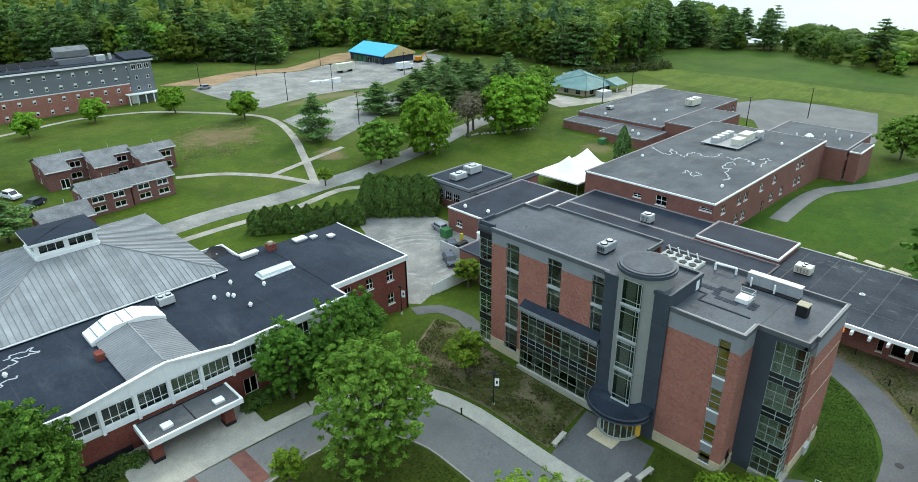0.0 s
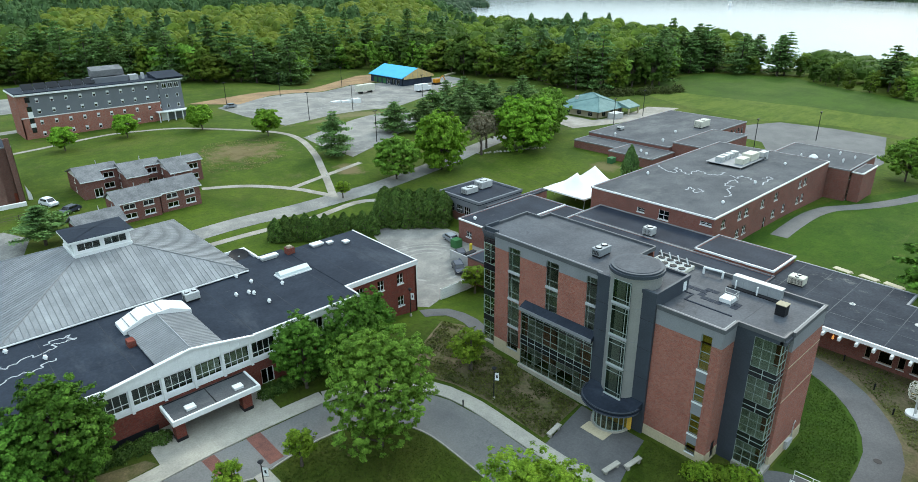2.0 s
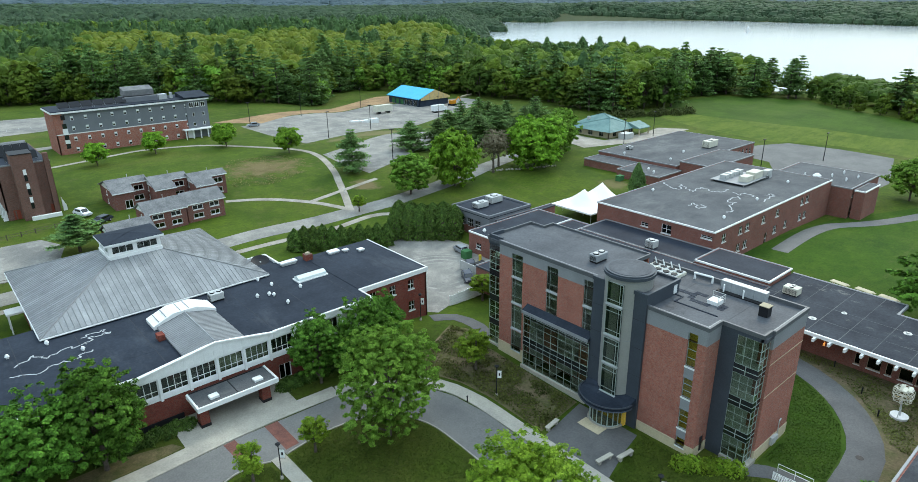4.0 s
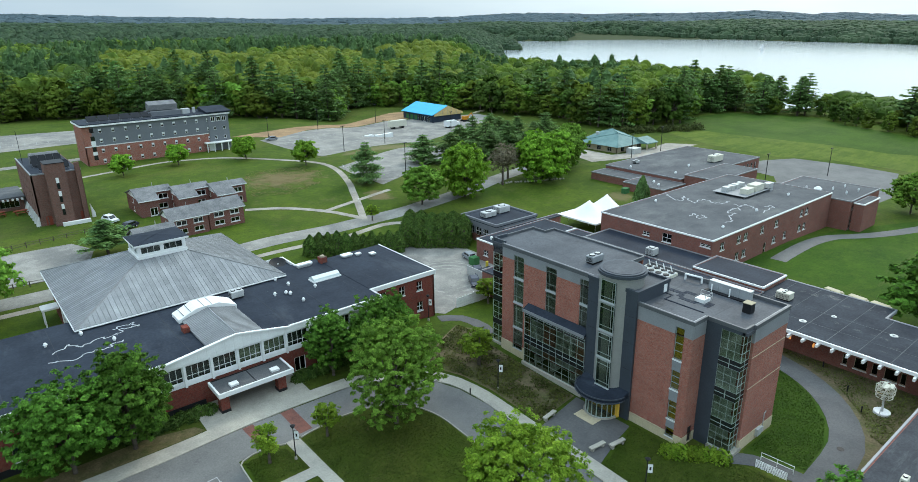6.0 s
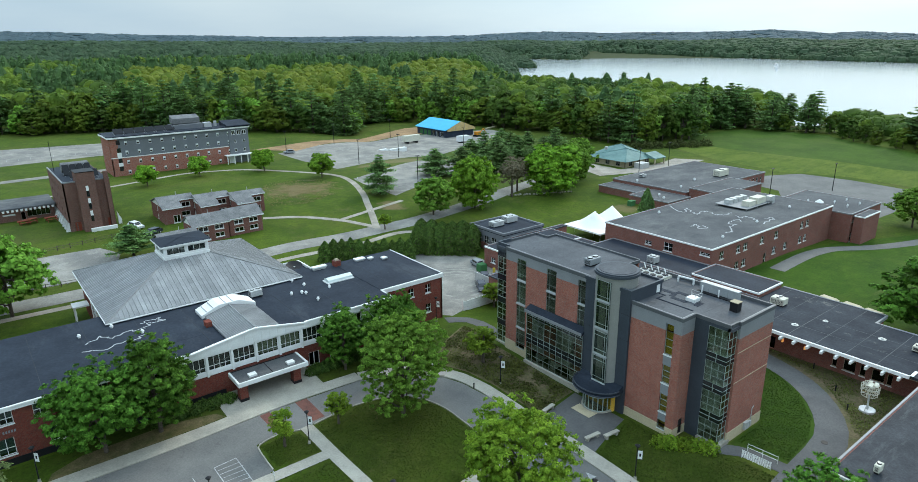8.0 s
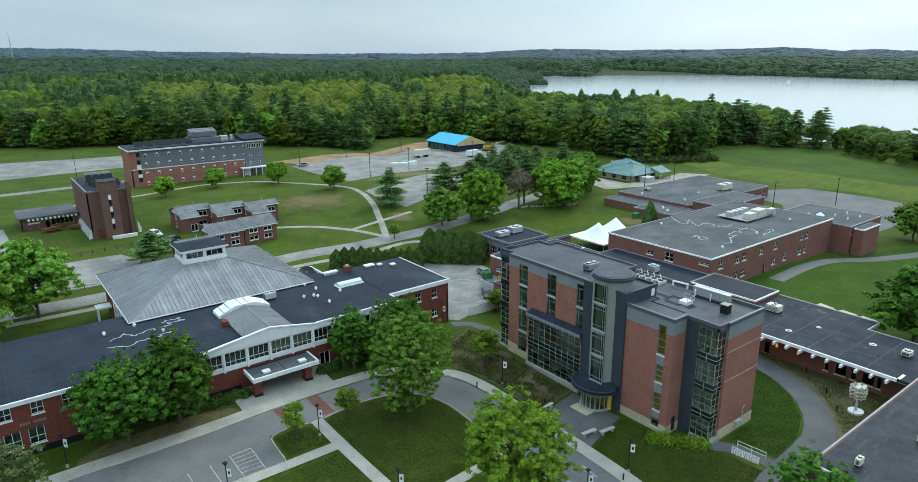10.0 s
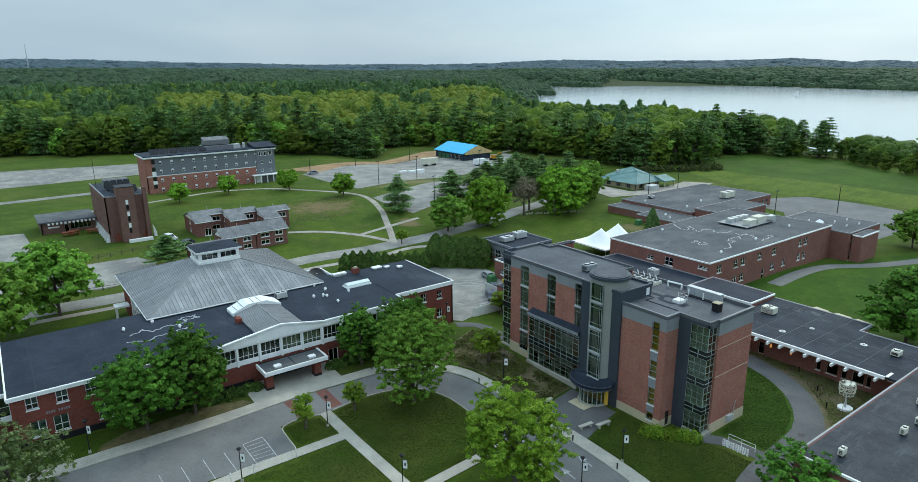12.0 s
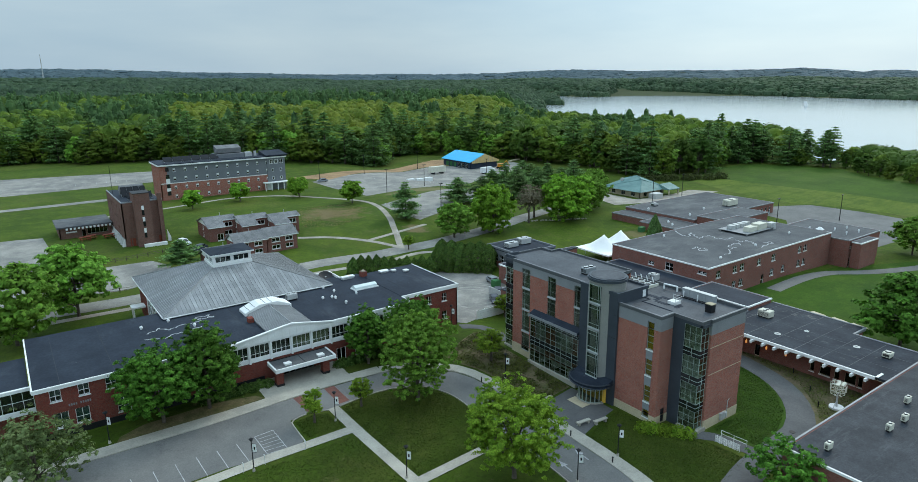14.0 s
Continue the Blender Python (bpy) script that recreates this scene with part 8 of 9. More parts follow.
def green_hall():
    h = thing("green_roofed_hall", (142, 113, 1.6), "low hall with a large verdigris-green hipped roof", "building")
    x0, x1, y0, y1 = 133, 151, 103, 123
    for f, a, c in ((face_x(x0 + 1.5), y0 + 1.5, y1 - 1.5), (face_y(y0 + 1.5), x0 + 1.5, x1 - 1.5), (face_x(x1 - 1.5, 1), y0 + 1.5, y1 - 1.5), (face_y(y1 - 1.5, 1), x0 + 1.5, x1 - 1.5)):
        hl = [(a + 2.5 + 5 * i, a + 4.5 + 5 * i, 2.0, 3.6) for i in range(int((c - a) / 5))]
        wall("wall", f, a, c, 1, 4.2, hl, M_TAN, h)
        for q in hl:
            window(f, *q, h, 2, 1, fm=M_FRAME, pm=M_GLASSD)
    bm = bmesh.new()
    p = [(x0, y0, 4.1), (x1, y0, 4.1), (x1, y1, 4.1), (x0, y1, 4.1), (141.5, 109.5, 7.8), (143.5, 114, 8.8), (141.5, 118.5, 7.4)]
    v = [bm.verts.new(q) for q in p]
    for q in ((0, 1, 4), (1, 5, 4), (1, 2, 5), (2, 6, 5), (2, 3, 6), (3, 0, 4), (3, 4, 5), (3, 5, 6), (3, 2, 1, 0)):
        bm.faces.new([v[i] for i in q])
    bmesh.ops.recalc_face_normals(bm, faces=bm.faces)
    r = part("roof", bm, M_TEAL, h, "verdigris green metal roof")
    for a, c in ((0, 4), (1, 4), (1, 5), (3, 4), (4, 5), (5, 6)):
        part("ridge_cap", tube(bmesh.new(), p[a], p[c], 0.18, k=6), M_TEAL, r)
    part("side_porch", prism(bmesh.new(), [(147, 100), (154, 100), (154, 105), (147, 105)], 4.0, [4.3, 4.3, 6.0, 6.0]), M_TEAL, h)
    part("porch_post", boxed(153.3, 153.7, 100.2, 100.6, 1, 4.0), M_TAN, h)
    part("porch_post", boxed(147.3, 147.7, 100.2, 100.6, 1, 4.0), M_TAN, h)
    part("yard_screen", boxed(137.5, 142, 99, 102.5, 1.2, 3.6), M_GALV, h, "grey fenced service yard")
    part("roof_vent", boxed(138.5, 139.5, 117, 118, 5.5, 7.8), M_GALV, h)


green_hall()


def tent():
    t = thing("event_tent", (63, 56, 1.6), "white peaked event tent on slim poles", "tent")
    x0, x1, y0, y1, e = 55.0, 71.5, 50.2, 62.2, 3.3
    nx, ny = 34, 24
    pk = ((59.8, 56.2, 6.9), (66.6, 56.2, 7.2))

    def z_at(x, y):
        z = e
        for px, py, pz in pk:
            d = math.hypot((x - px) / 4.6, (y - py) / 6.2)
            z = max(z, e + (pz - e) * max(0.0, 1 - d) ** 1.45 + 0.35 * max(0, 1 - d))
        edge = min(x - x0, x1 - x, y - y0, y1 - y)
        return max(z, e + 0.55 * min(1, edge / 4.0))

    bm = bmesh.new()
    g = [[bm.verts.new((x0 + (x1 - x0) * i / nx, y0 + (y1 - y0) * j / ny, z_at(x0 + (x1 - x0) * i / nx, y0 + (y1 - y0) * j / ny))) for i in range(nx + 1)] for j in range(ny + 1)]
    for j in range(ny):
        for i in range(nx):
            bm.faces.new((g[j][i], g[j][i + 1], g[j + 1][i + 1], g[j + 1][i]))
    part("canopy", bm, M_CANVAS, t, "white canvas canopy", True)
    bm = bmesh.new()
    for q in ((x0, x1, y0, y0 + 0.03), (x0, x1, y1 - 0.03, y1), (x0, x0 + 0.03, y0, y1), (x1 - 0.03, x1, y0, y1)):
        box(bm, *q, e - 0.35, e)
    part("valance", bm, M_CANVAS, t)
    for i in range(5):
        for y in (y0 + 0.1, y1 - 0.1):
            x = x0 + 0.1 + (x1 - x0 - 0.2) * i / 4
            part("pole", tube(bmesh.new(), (x, y, 0.5), (x, y, e), 0.05, k=6), M_GALV, t)
    for px, py, pz in pk:
        part("centre_pole", tube(bmesh.new(), (px, py, 0.5), (px, py, pz + 0.2), 0.07, k=6), M_GALV, t)


tent()

# ---------- roof plant ----------


M_SCREENG = mat("dull_grey_casing", (0.30, 0.32, 0.33), 0.5, spread=0.15, bump=0, metal=0.2)


def roof_unit(x, y, z, w, d, h, material=None, fans=1, group="roof air handlers", label="grey rooftop air-conditioning unit with fan grille"):
    u = thing("roof_unit", (x, y, z), label, "air conditioner", group)
    bm = boxed(x - w / 2, x + w / 2, y - d / 2, y + d / 2, z + 0.25, z + h)
    bmesh.ops.bevel(bm, geom=bm.edges[:], offset=0.04, segments=1, affect="EDGES")
    part("casing", bm, material or M_GALV, u)
    part("curb", boxed(x - w / 2 + 0.1, x + w / 2 - 0.1, y - d / 2 + 0.1, y + d / 2 - 0.1, z - 0.02, z + 0.25), M_BLACK, u)
    for i in range(fans):
        fx = x - w / 2 + w * (i + 0.5) / fans
        r = min(w / fans, d) * 0.36
        part("fan_ring", cyl(bmesh.new(), fx, y, r, z + h, z + h + 0.12, 16), M_BLACK, u)
        part("fan_guard", cyl(bmesh.new(), fx, y, r * 0.82, z + h + 0.12, z + h + 0.15, 12), M_GALV, u)
    bm = bmesh.new()
    for i in range(5):
        zz = z + 0.4 + (h - 0.6) * i / 5
        box(bm, x - w / 2 - 0.015, x - w / 2, y - d / 2 + 0.15, y + d / 2 - 0.15, zz, zz + 0.06)
    part("louvre", bm, M_BLACK, u)
    return u


roof_unit(-31.0, 50.6, 9.45, 1.9, 1.4, 1.25, M_GALV, 2)
roof_unit(4.8, 10.8, 17.62, 2.3, 1.3, 1.15, M_SCREENG, 2)
roof_unit(42.3, 0.2, 4.6, 1.7, 2.3, 1.4, M_CREAM, 2)
roof_unit(40.6, -21.3, 4.6, 1.5, 1.2, 1.0, M_CREAM)
for x, y in ((15.8, -31.2), (19.9, -31.4), (25.6, -29.6), (5.2, -28.7)):
    roof_unit(x, y, 4.92, 1.1, 0.6, 1.1, M_CREAM, 1, "near roof condensers", "small cream condenser on a low roof")
roof_unit(36.0, 67.0, 5.2, 3.4, 2.0, 1.4, M_GALV)
roof_unit(41.0, 67.8, 5.2, 3.4, 2.4, 1.7, M_GALV)
roof_unit(43.6, 27.0, 4.72, 1.7, 1.9, 1.6, M_GALV)
roof_unit(133, 64.5, 5.0, 5.5, 2.4, 2.2, M_CREAM)
roof_unit(112, 80, 5.0, 2.0, 1.6, 1.0, M_GALV)


def plant_deck():
    p = thing("roof_plant", (90, 32, 7.8), "cream air handlers on a steel deck on the roof", "air conditioner", "roof air handlers")
    part("deck", boxed(85.6, 97.6, 30.0, 38.6, 8.3, 8.42), M_GREYPANEL, p)
    for x in (86, 91.5, 97.2):
        for y in (30.4, 38):
            part("deck_leg", tube(bmesh.new(), (x, y, 7.7), (x, y, 8.3), 0.1, k=6), M_GALV, p)
    part("air_handler", boxed(88, 91.2, 30.8, 32.8, 8.42, 9.7), M_CREAM, p)
    part("air_handler", boxed(92.2, 96.2, 30.8, 33.2, 8.42, 10.0), M_CREAM, p)
    for i in range(4):
        part("condenser", boxed(87 + 2.3 * i, 88.6 + 2.3 * i, 35.4, 37.0, 8.42, 9.5), M_GALV, p)
    part("duct", box(boxed(97, 99.4, 30, 31.4, 8.6, 9.8), 98.2, 99.4, 30, 31.4, 7.8, 8.6), M_GALV, p)


plant_deck()


M_SCREEN = mat("grey_screen_panel", (0.36, 0.38, 0.39), 0.5, spread=0.12, bump=0, metal=0.2)


def screen_and_hatch():
    s = thing("plant_screen", (9.4, -7, 16.3), "long pale louvred screen with a dark chimney on the roof", "roof plant")
    part("screen", boxed(10.9, 11.7, -8.3, -2.9, 16.4, 17.55), M_SCREEN, s)
    for i in range(4):
        part("screen_top", boxed(10.85, 11.75, -8.35 + 1.37 * i, -7.0 + 1.37 * i, 17.55, 17.61), M_GALV, s)
    for i in range(4):
        part("panel_joint", boxed(10.87, 10.9, -6.95 + 1.37 * i, -6.92 + 1.37 * i, 16.4, 17.5), M_GREYPANEL, s)
    part("curb", boxed(10.2, 10.85, -8.6, -2.7, 16.28, 16.42), M_BLACK, s)
    for y in (-3.6, -6.0):
        part("vent_pipe", tube(bmesh.new(), (10.3, y, 16.3), (10.3, y, 17.4), 0.09, k=8), M_FRAMEW, s)
    c = thing("roof_flue", (8.1, -9.6, 16.3), "dark square flue with a tan cap on the roof", "chimney")
    part("flue", boxed(7.6, 8.6, -10.1, -9.1, 16.28, 17.5), M_BLACK, c)
    part("cap", boxed(7.55, 8.65, -10.15, -9.05, 17.5, 17.58), M_TAN, c)
    h = thing("roof_hatch", (7.0, -4.3, 16.3), "white roof hatch with guard rail", "roof hatch")
    part("lid", prism(bmesh.new(), [(6.3, -5.0), (7.7, -5.0), (7.7, -3.7), (6.3, -3.7)], 16.3, 16.75), M_WHITE, h)
    bm = bmesh.new()
    for x, y in ((6.2, -5.1), (7.8, -5.1), (7.8, -3.6)):
        tube(bm, (x, y, 16.3), (x, y, 17.4), 0.03, k=5)
    for z in (16.9, 17.4):
        tube(bm, (6.2, -5.1, z), (7.8, -5.1, z), 0.03, k=5)
        tube(bm, (7.8, -5.1, z), (7.8, -3.6, z), 0.03, k=5)
    part("guard_rail", bm, M_GALV, h)
    m = thing("walk_pads", (6, -2, 16.3), "dark rubber walkway pads on the roof", "roof pads")
    for x, y in ((7.2, 0.9), (7.2, 0.1), (7.2, -0.7), (7.2, -1.5), (8.0, -1.7), (8.0, -2.5), (6.4, -1.7), (5.8, -2.3), (5.8, -3.1), (5.8, -3.9), (6.0, -5.6), (6.8, -5.6)):
        part("pad", boxed(x - 0.36, x + 0.36, y - 0.36, y + 0.36, 16.29, 16.33), M_ROOF, m)
    for q in ((3.9, 4.08, -6.3, -0.9), (4.08, 5.8, -1.08, -0.9), (5.62, 5.8, -0.9, 0.5)):
        part("curb_strip", boxed(*q, 16.28, 16.38), M_ROOF, m)
    f = thing("exhaust_fans", (11, 4.5, 16.3), "block of white exhaust fans on the roof", "roof fans")
    part("fan_casing", boxed(9.35, 11.95, 2.25, 6.95, 16.28, 16.72), M_CREAM, f, "cream metal casing")
    for i in range(4):
        for j in range(2):
            x, y = 10.0 + 1.3 * j, 6.3 - 1.15 * i
            part("fan_box", boxed(x - 0.55, x + 0.55, y - 0.55, y + 0.55, 16.3, 16.75), M_SILL, f)
            part("fan_ring", cyl(bmesh.new(), x, y, 0.42, 16.75, 16.84, 14), M_BLACK, f)
            if j == 1:
                part("stack", tube(bmesh.new(), (x + 0.2, y, 16.7), (x + 0.2, y + 0.35, 17.6), 0.1, 0.07, 8), M_FRAMEW, f)
    d = thing("roof_pipe", (13, 0.6, 16.3), "white bent pipe on the roof", "roof pipe")
    bm = tube(bmesh.new(), (11.6, 0.9, 16.3), (11.6, 0.9, 17.1), 0.14)
    tube(bm, (11.6, 0.9, 17.1), (11.9, -1.3, 17.1), 0.14)
    tube(bm, (11.9, -1.3, 17.1), (11.9, -1.3, 16.3), 0.14)
    part("pipe", bm, M_FRAMEW, d)


screen_and_hatch()


def vent(x, y, z, r=0.28, h=0.55, group="roof vents"):
    v = thing("roof_vent", (x, y, z), "small white mushroom roof vent", "roof vent", group)
    part("stem", cyl(bmesh.new(), x, y, r * 0.6, z - 0.02, z + h * 0.6, 10), M_FRAMEW, v)
    part("hood", cyl(bmesh.new(), x, y, r, z + h * 0.5, z + h, 12, r * 0.55), M_FRAMEW, v)


for x, y in ((-23.6, 53.0), (-26.2, 47.4), (-22.8, 49.9), (-24.6, 46.9), (-24.2, 46.2), (-19.9, 46.3), (-23.8, 42.6), (-56.3, 51.6), (-52.0, 52.3), (-48.9, 47.6)):
    vent(x, y, 9.45)
for x, y in ((78, 23.4), (109.5, 41), (110, 23.2), (61, 22), (68, 43), (97, 25)):
    vent(x, y, 7.77 if x < 107 else 6.5, 0.36, 0.7)
for x, y in ((114, 18), (116, 22), (119, 17), (121, 21), (112, 27)):
    vent(x, y, 6.5, 0.25, 0.9)
for x, y in ((26.5, 55.5), (27.5, 50.5)):
    vent(x, y, 4.6, 0.4, 0.7)
for x, y in ((105, 77), (108, 63), (120, 66), (95, 60), (97, 63)):
    vent(x, y, 5.0 if x > 103.3 else 4.0, 0.4, 0.8)


def hall_roof_things():
    s = thing("ridge_skylight", (-16.8, 48.8, 9.45), "long white barrel skylight on the black roof", "skylight")
    bm = bmesh.new()
    prof = [(-0.9, 0.1), (-0.75, 0.55), (0, 0.85), (0.75, 0.55), (0.9, 0.1)]
    a = [bm.verts.new((-19.2, 48.8 + y, 9.45 + z)) for y, z in prof]
    c = [bm.verts.new((-14.5, 48.8 + y, 9.45 + z)) for y, z in prof]
    bm.faces.new(a)
    bm.faces.new(c[::-1])
    for i in range(5):
        j = (i + 1) % 5
        bm.faces.new((a[i], a[j], c[j], c[i]))
    bmesh.ops.recalc_face_normals(bm, faces=bm.faces)
    part("dome", bm, M_SKYL, s)
    part("curb", boxed(-19.4, -14.3, 47.8, 49.8, 9.43, 9.62), M_WHITE, s)
    for x0, x1, y0, y1, h in ((-18.4, -15.6, 55.4, 56.4, 0.6), (-10.0, -8.0, 54.6, 55.9, 0.5), (-7.6, -6.6, 54.0, 54.8, 0.5), (-5.5, -4.5, 52.4, 53.4, 0.5)):
        v = thing("roof_box", ((x0 + x1) / 2, (y0 + y1) / 2, 9.45), "pale curbed roof ventilator box", "roof vent", "hall roof boxes")
        part("curb", boxed(x0 + 0.15, x1 - 0.15, y0 + 0.15, y1 - 0.15, 9.44, 9.45 + h * 0.6), M_GALV, v)
        part("lid", boxed(x0, x1, y0, y1, 9.45 + h * 0.6, 9.45 + h), M_FRAMEW, v)
    c = thing("chimney", (-13.6, 55.6, 9.45), "small red brick chimney on the black roof", "chimney")
    part("brickwork", boxed(-14.2, -13.0, 55.0, 56.2, 9.4, 10.5), M_BRICK_DARK, c)
    part("flue", boxed(-13.9, -13.3, 55.3, 55.9, 10.5, 10.75), M_TAN, c)
    d = thing("satellite_dish", (-20.0, 59.9, 9.3), "large dark mesh satellite dish lying on a roof", "satellite dish")
    bm = bmesh.new()
    rings = [[bm.verts.new((-20.0 + r * math.cos(t), 59.9 + 0.75 * r * math.sin(t), 9.5 + r * r * 0.14 + 0.35 * r * math.sin(t))) for t in [math.tau * i / 24 for i in range(24)]] for r in (0.1, 0.8, 1.5)]
    for p, q in zip(rings, rings[1:]):
        for i in range(24):
            j = (i + 1) % 24
            bm.faces.new((p[i], p[j], q[j], q[i]))
    part("dish", bm, M_BLACK, d)
    part("mount", tube(bmesh.new(), (-20.0, 59.9, 9.25), (-20.0, 59.9, 9.55), 0.15, k=8), M_GALV, d)
    v = thing("dome_vent", (112.2, 24.2, 6.52), "white domed ventilator on a flat roof", "roof vent")
    part("throat", tube(bmesh.new(), (112.2, 24.2, 6.5), (112.2, 24.2, 7.1), 0.75, 0.7, 14), M_GALV, v)
    part("cap", tube(bmesh.new(), (112.2, 24.2, 7.1), (112.2, 24.2, 7.7), 1.05, 0.35, 14), M_WHITE, v)
    # white sealant trails on the roofs
    for name, pts, z in (("sealant_trail", [(-56, 48.6), (-53.8, 50.4), (-52.6, 48.4), (-50.6, 49.6), (-48.2, 49.0), (-47.2, 50.8), (-45.2, 50.2), (-45.8, 51.8), (-48.4, 51.2)], 9.46),
                         ("sealant_trail", [(-56.8, 46.4), (-54.0, 45.2), (-52.4, 46.2), (-50.2, 46.0), (-48.0, 47.0)], 9.46),
                         ("sealant_trail", [(76.2, 45.6), (74.3, 43.2), (73.0, 40.8), (73.7, 39.5), (77.6, 41.5), (75.0, 38.5), (73.8, 36.2), (76.8, 37.1), (78.7, 36.5), (77.3, 33.5), (78.6, 31.8), (81.7, 31.7)], 7.885),
                         ("sealant_trail", [(63.6, 31.4), (66.1, 31.6), (63.4, 28.8), (65.7, 28.4), (66.3, 30.0)], 7.885),
                         ("sealant_trail", [(65.1, 23.5), (67.2, 23.2), (70.1, 25.7), (73.1, 25.5), (72.0, 27.2), (74.8, 27.8), (77.8, 27.7), (76.0, 26.2)], 7.885),
                         ("sealant_trail", [(80.0, 29.9), (78.8, 27.7), (81.4, 28.0), (80.8, 26.2), (79.6, 24.1)], 7.885),
                         ("sealant_trail", [(78.0, 21.8), (82.5, 22.6), (84.1, 22.2), (85.0, 23.4), (82.8, 24.0)], 7.885)):
        t = thing(name, (*pts[0], z), "wavy pale sealant line on a flat roof", "roof stain", "sealant lines")
        bm = bmesh.new()
        for p, q in zip(pts, pts[1:]):
            a, b = Vector(p), Vector(q)
            k = 5
            prev = a
            for i in range(1, k + 1):
                w = a + (b - a) * i / k + Vector((0.35 * math.sin(i * 2.1 + a.x), 0.35 * math.cos(i * 1.7 + a.y))) * (0 if i == k else 1)
                n = Vector((-(w - prev).y, (w - prev).x)).normalized() * (0.09 if z > 9 else 0.12)
                vv = [bm.verts.new((*s, z)) for s in (prev - n, prev + n, w + n, w - n)]
                bm.faces.new(vv)
                prev = w
        part("line", bm, M_SEAL, t)


M_SKYL = mat("milky_acrylic", (0.62, 0.68, 0.66), 0.25, spread=0.08, bump=0)
M_SEAL = mat("pale_sealant", (0.42, 0.43, 0.44), 0.8, spread=0.15, bump=0)
hall_roof_things()

# ---------- street furniture ----------


def lamp_post():
    p = thing("street_lamp", (0, 0, 0), "black lamp post with a white banner", "street lamp", "campus lamps")
    part("base", cyl(bmesh.new(), 0, 0, 0.22, -0.1, 0.35, 10, 0.14), M_CONCRETE, p)
    part("pole", tube(bmesh.new(), (0, 0, 0.3), (0, 0, 4.3), 0.075, 0.05, 8), M_BLACK, p)
    part("head", cyl(cyl(bmesh.new(), 0, 0, 0.16, 4.3, 4.55, 12, 0.3), 0, 0, 0.32, 4.55, 4.68, 12, 0.12), M_BLACK, p)
    part("bulb", cyl(bmesh.new(), 0, 0, 0.12, 4.38, 4.5, 8), M_FRAMEW, p)
    b = part("banner", boxed(0.1, 0.62, -0.015, 0.015, 2.75, 3.85), M_FRAMEW, p, "white banner with a dark emblem")
    part("emblem", boxed(0.26, 0.46, -0.022, 0.022, 3.1, 3.5), M_BLACK, b)
    part("bracket", tube(tube(bmesh.new(), (0, 0, 3.88), (0.66, 0, 3.88), 0.02, k=5), (0, 0, 2.72), (0.66, 0, 2.72), 0.02, k=5), M_BLACK, p)
    return p


LAMP = lamp_post()
spots = [(-64.7, 31.3), (-50.6, 15.2), (-37.1, 19.8), (-35.3, 2.9), (-8.5, 15.8), (-10.1, -9.5), (-22.6, 35.6), (-3.4, 38.6), (-18.6, -10.4)]
for i, (x, y) in enumerate(spots):
    m = pose(x, y, ground_z(x, y) + 0.05, 0, 0, -48)
    if i == 0:
        LAMP.matrix_basis = m
    else:
        copy_thing(LAMP, m)


def car_park_light(x, y, h=9.0):
    p = thing("car_park_light", (x, y, ground_z(x, y)), "tall dark car park light pole", "street lamp", "car park lights")
    z = ground_z(x, y)
    part("pole", tube(bmesh.new(), (x, y, z - 0.2), (x, y, z + h), 0.13, 0.09, 7), M_BLACK, p)
    part("head", boxed(x - 0.7, x + 0.7, y - 0.2, y + 0.2, z + h, z + h + 0.18), M_BLACK, p)


for x, y in ((50.4, 121.5), (52.5, 163), (74, 169), (120, 185), (69, 214), (42, 204), (110, 232), (134, 48), (160, 40), (150, 96), (129, 94)):
    car_park_light(x, y)


def bollard(x, y):
    z = ground_z(x, y)
    b = thing("bollard", (x, y, z), "low black path light bollard", "bollard", "path bollards")
    part("post", tube(bmesh.new(), (x, y, z - 0.1), (x, y, z + 0.85), 0.09, k=8), M_BLACK, b)
    part("cap", cyl(bmesh.new(), x, y, 0.13, z + 0.85, z + 0.98, 10, 0.05), M_BLACK, b)


for x, y in ((35.2, -4.6), (32.8, -10.6), (28.4, -15.6), (24.4, -18.8), (-12.4, 17.2), (-11.7, -2.4), (-11.9, -10.2)):
    bollard(x, y)


def sign_post(x, y, h=1.5):
    z = ground_z(x, y)
    s = thing("parking_sign", (x, y, z), "small white parking sign on a post", "sign", "parking signs")
    part("post", tube(bmesh.new(), (x, y, z - 0.1), (x, y, z + h), 0.03, k=5), M_GALV, s)
    part("plate", boxed(x - 0.02, x + 0.02, y - 0.18, y + 0.18, z + h - 0.45, z + h), M_FRAMEW, s)


for x, y in ((-43.4, 15.8), (-49.0, 15.6), (-51.8, 15.5), (-14.6, 24.4), (33.6, 118), (22.6, 104), (36.6, 136)):
    sign_post(x, y)


def bench(x, y, turn):
    b = thing("stone_bench", (0, 0, 0), "grey stone bench on the forecourt", "bench", "forecourt benches")
    part("seat", boxed(-1.2, 1.2, -0.28, 0.28, 0.4, 0.55), M_CONCRETE, b)
    for s in (-0.85, 0.85):
        part("support", boxed(s - 0.16, s + 0.16, -0.22, 0.22, -0.1, 0.4), M_CONCRETE, b)
    b.matrix_basis = pose(x, y, ground_z(x, y) + 0.1, 0, 0, turn)


bench(-7.9, -1.2, -6)
bench(-5.6, -2.4, -6)
bench(-7.6, 6.9, 8)


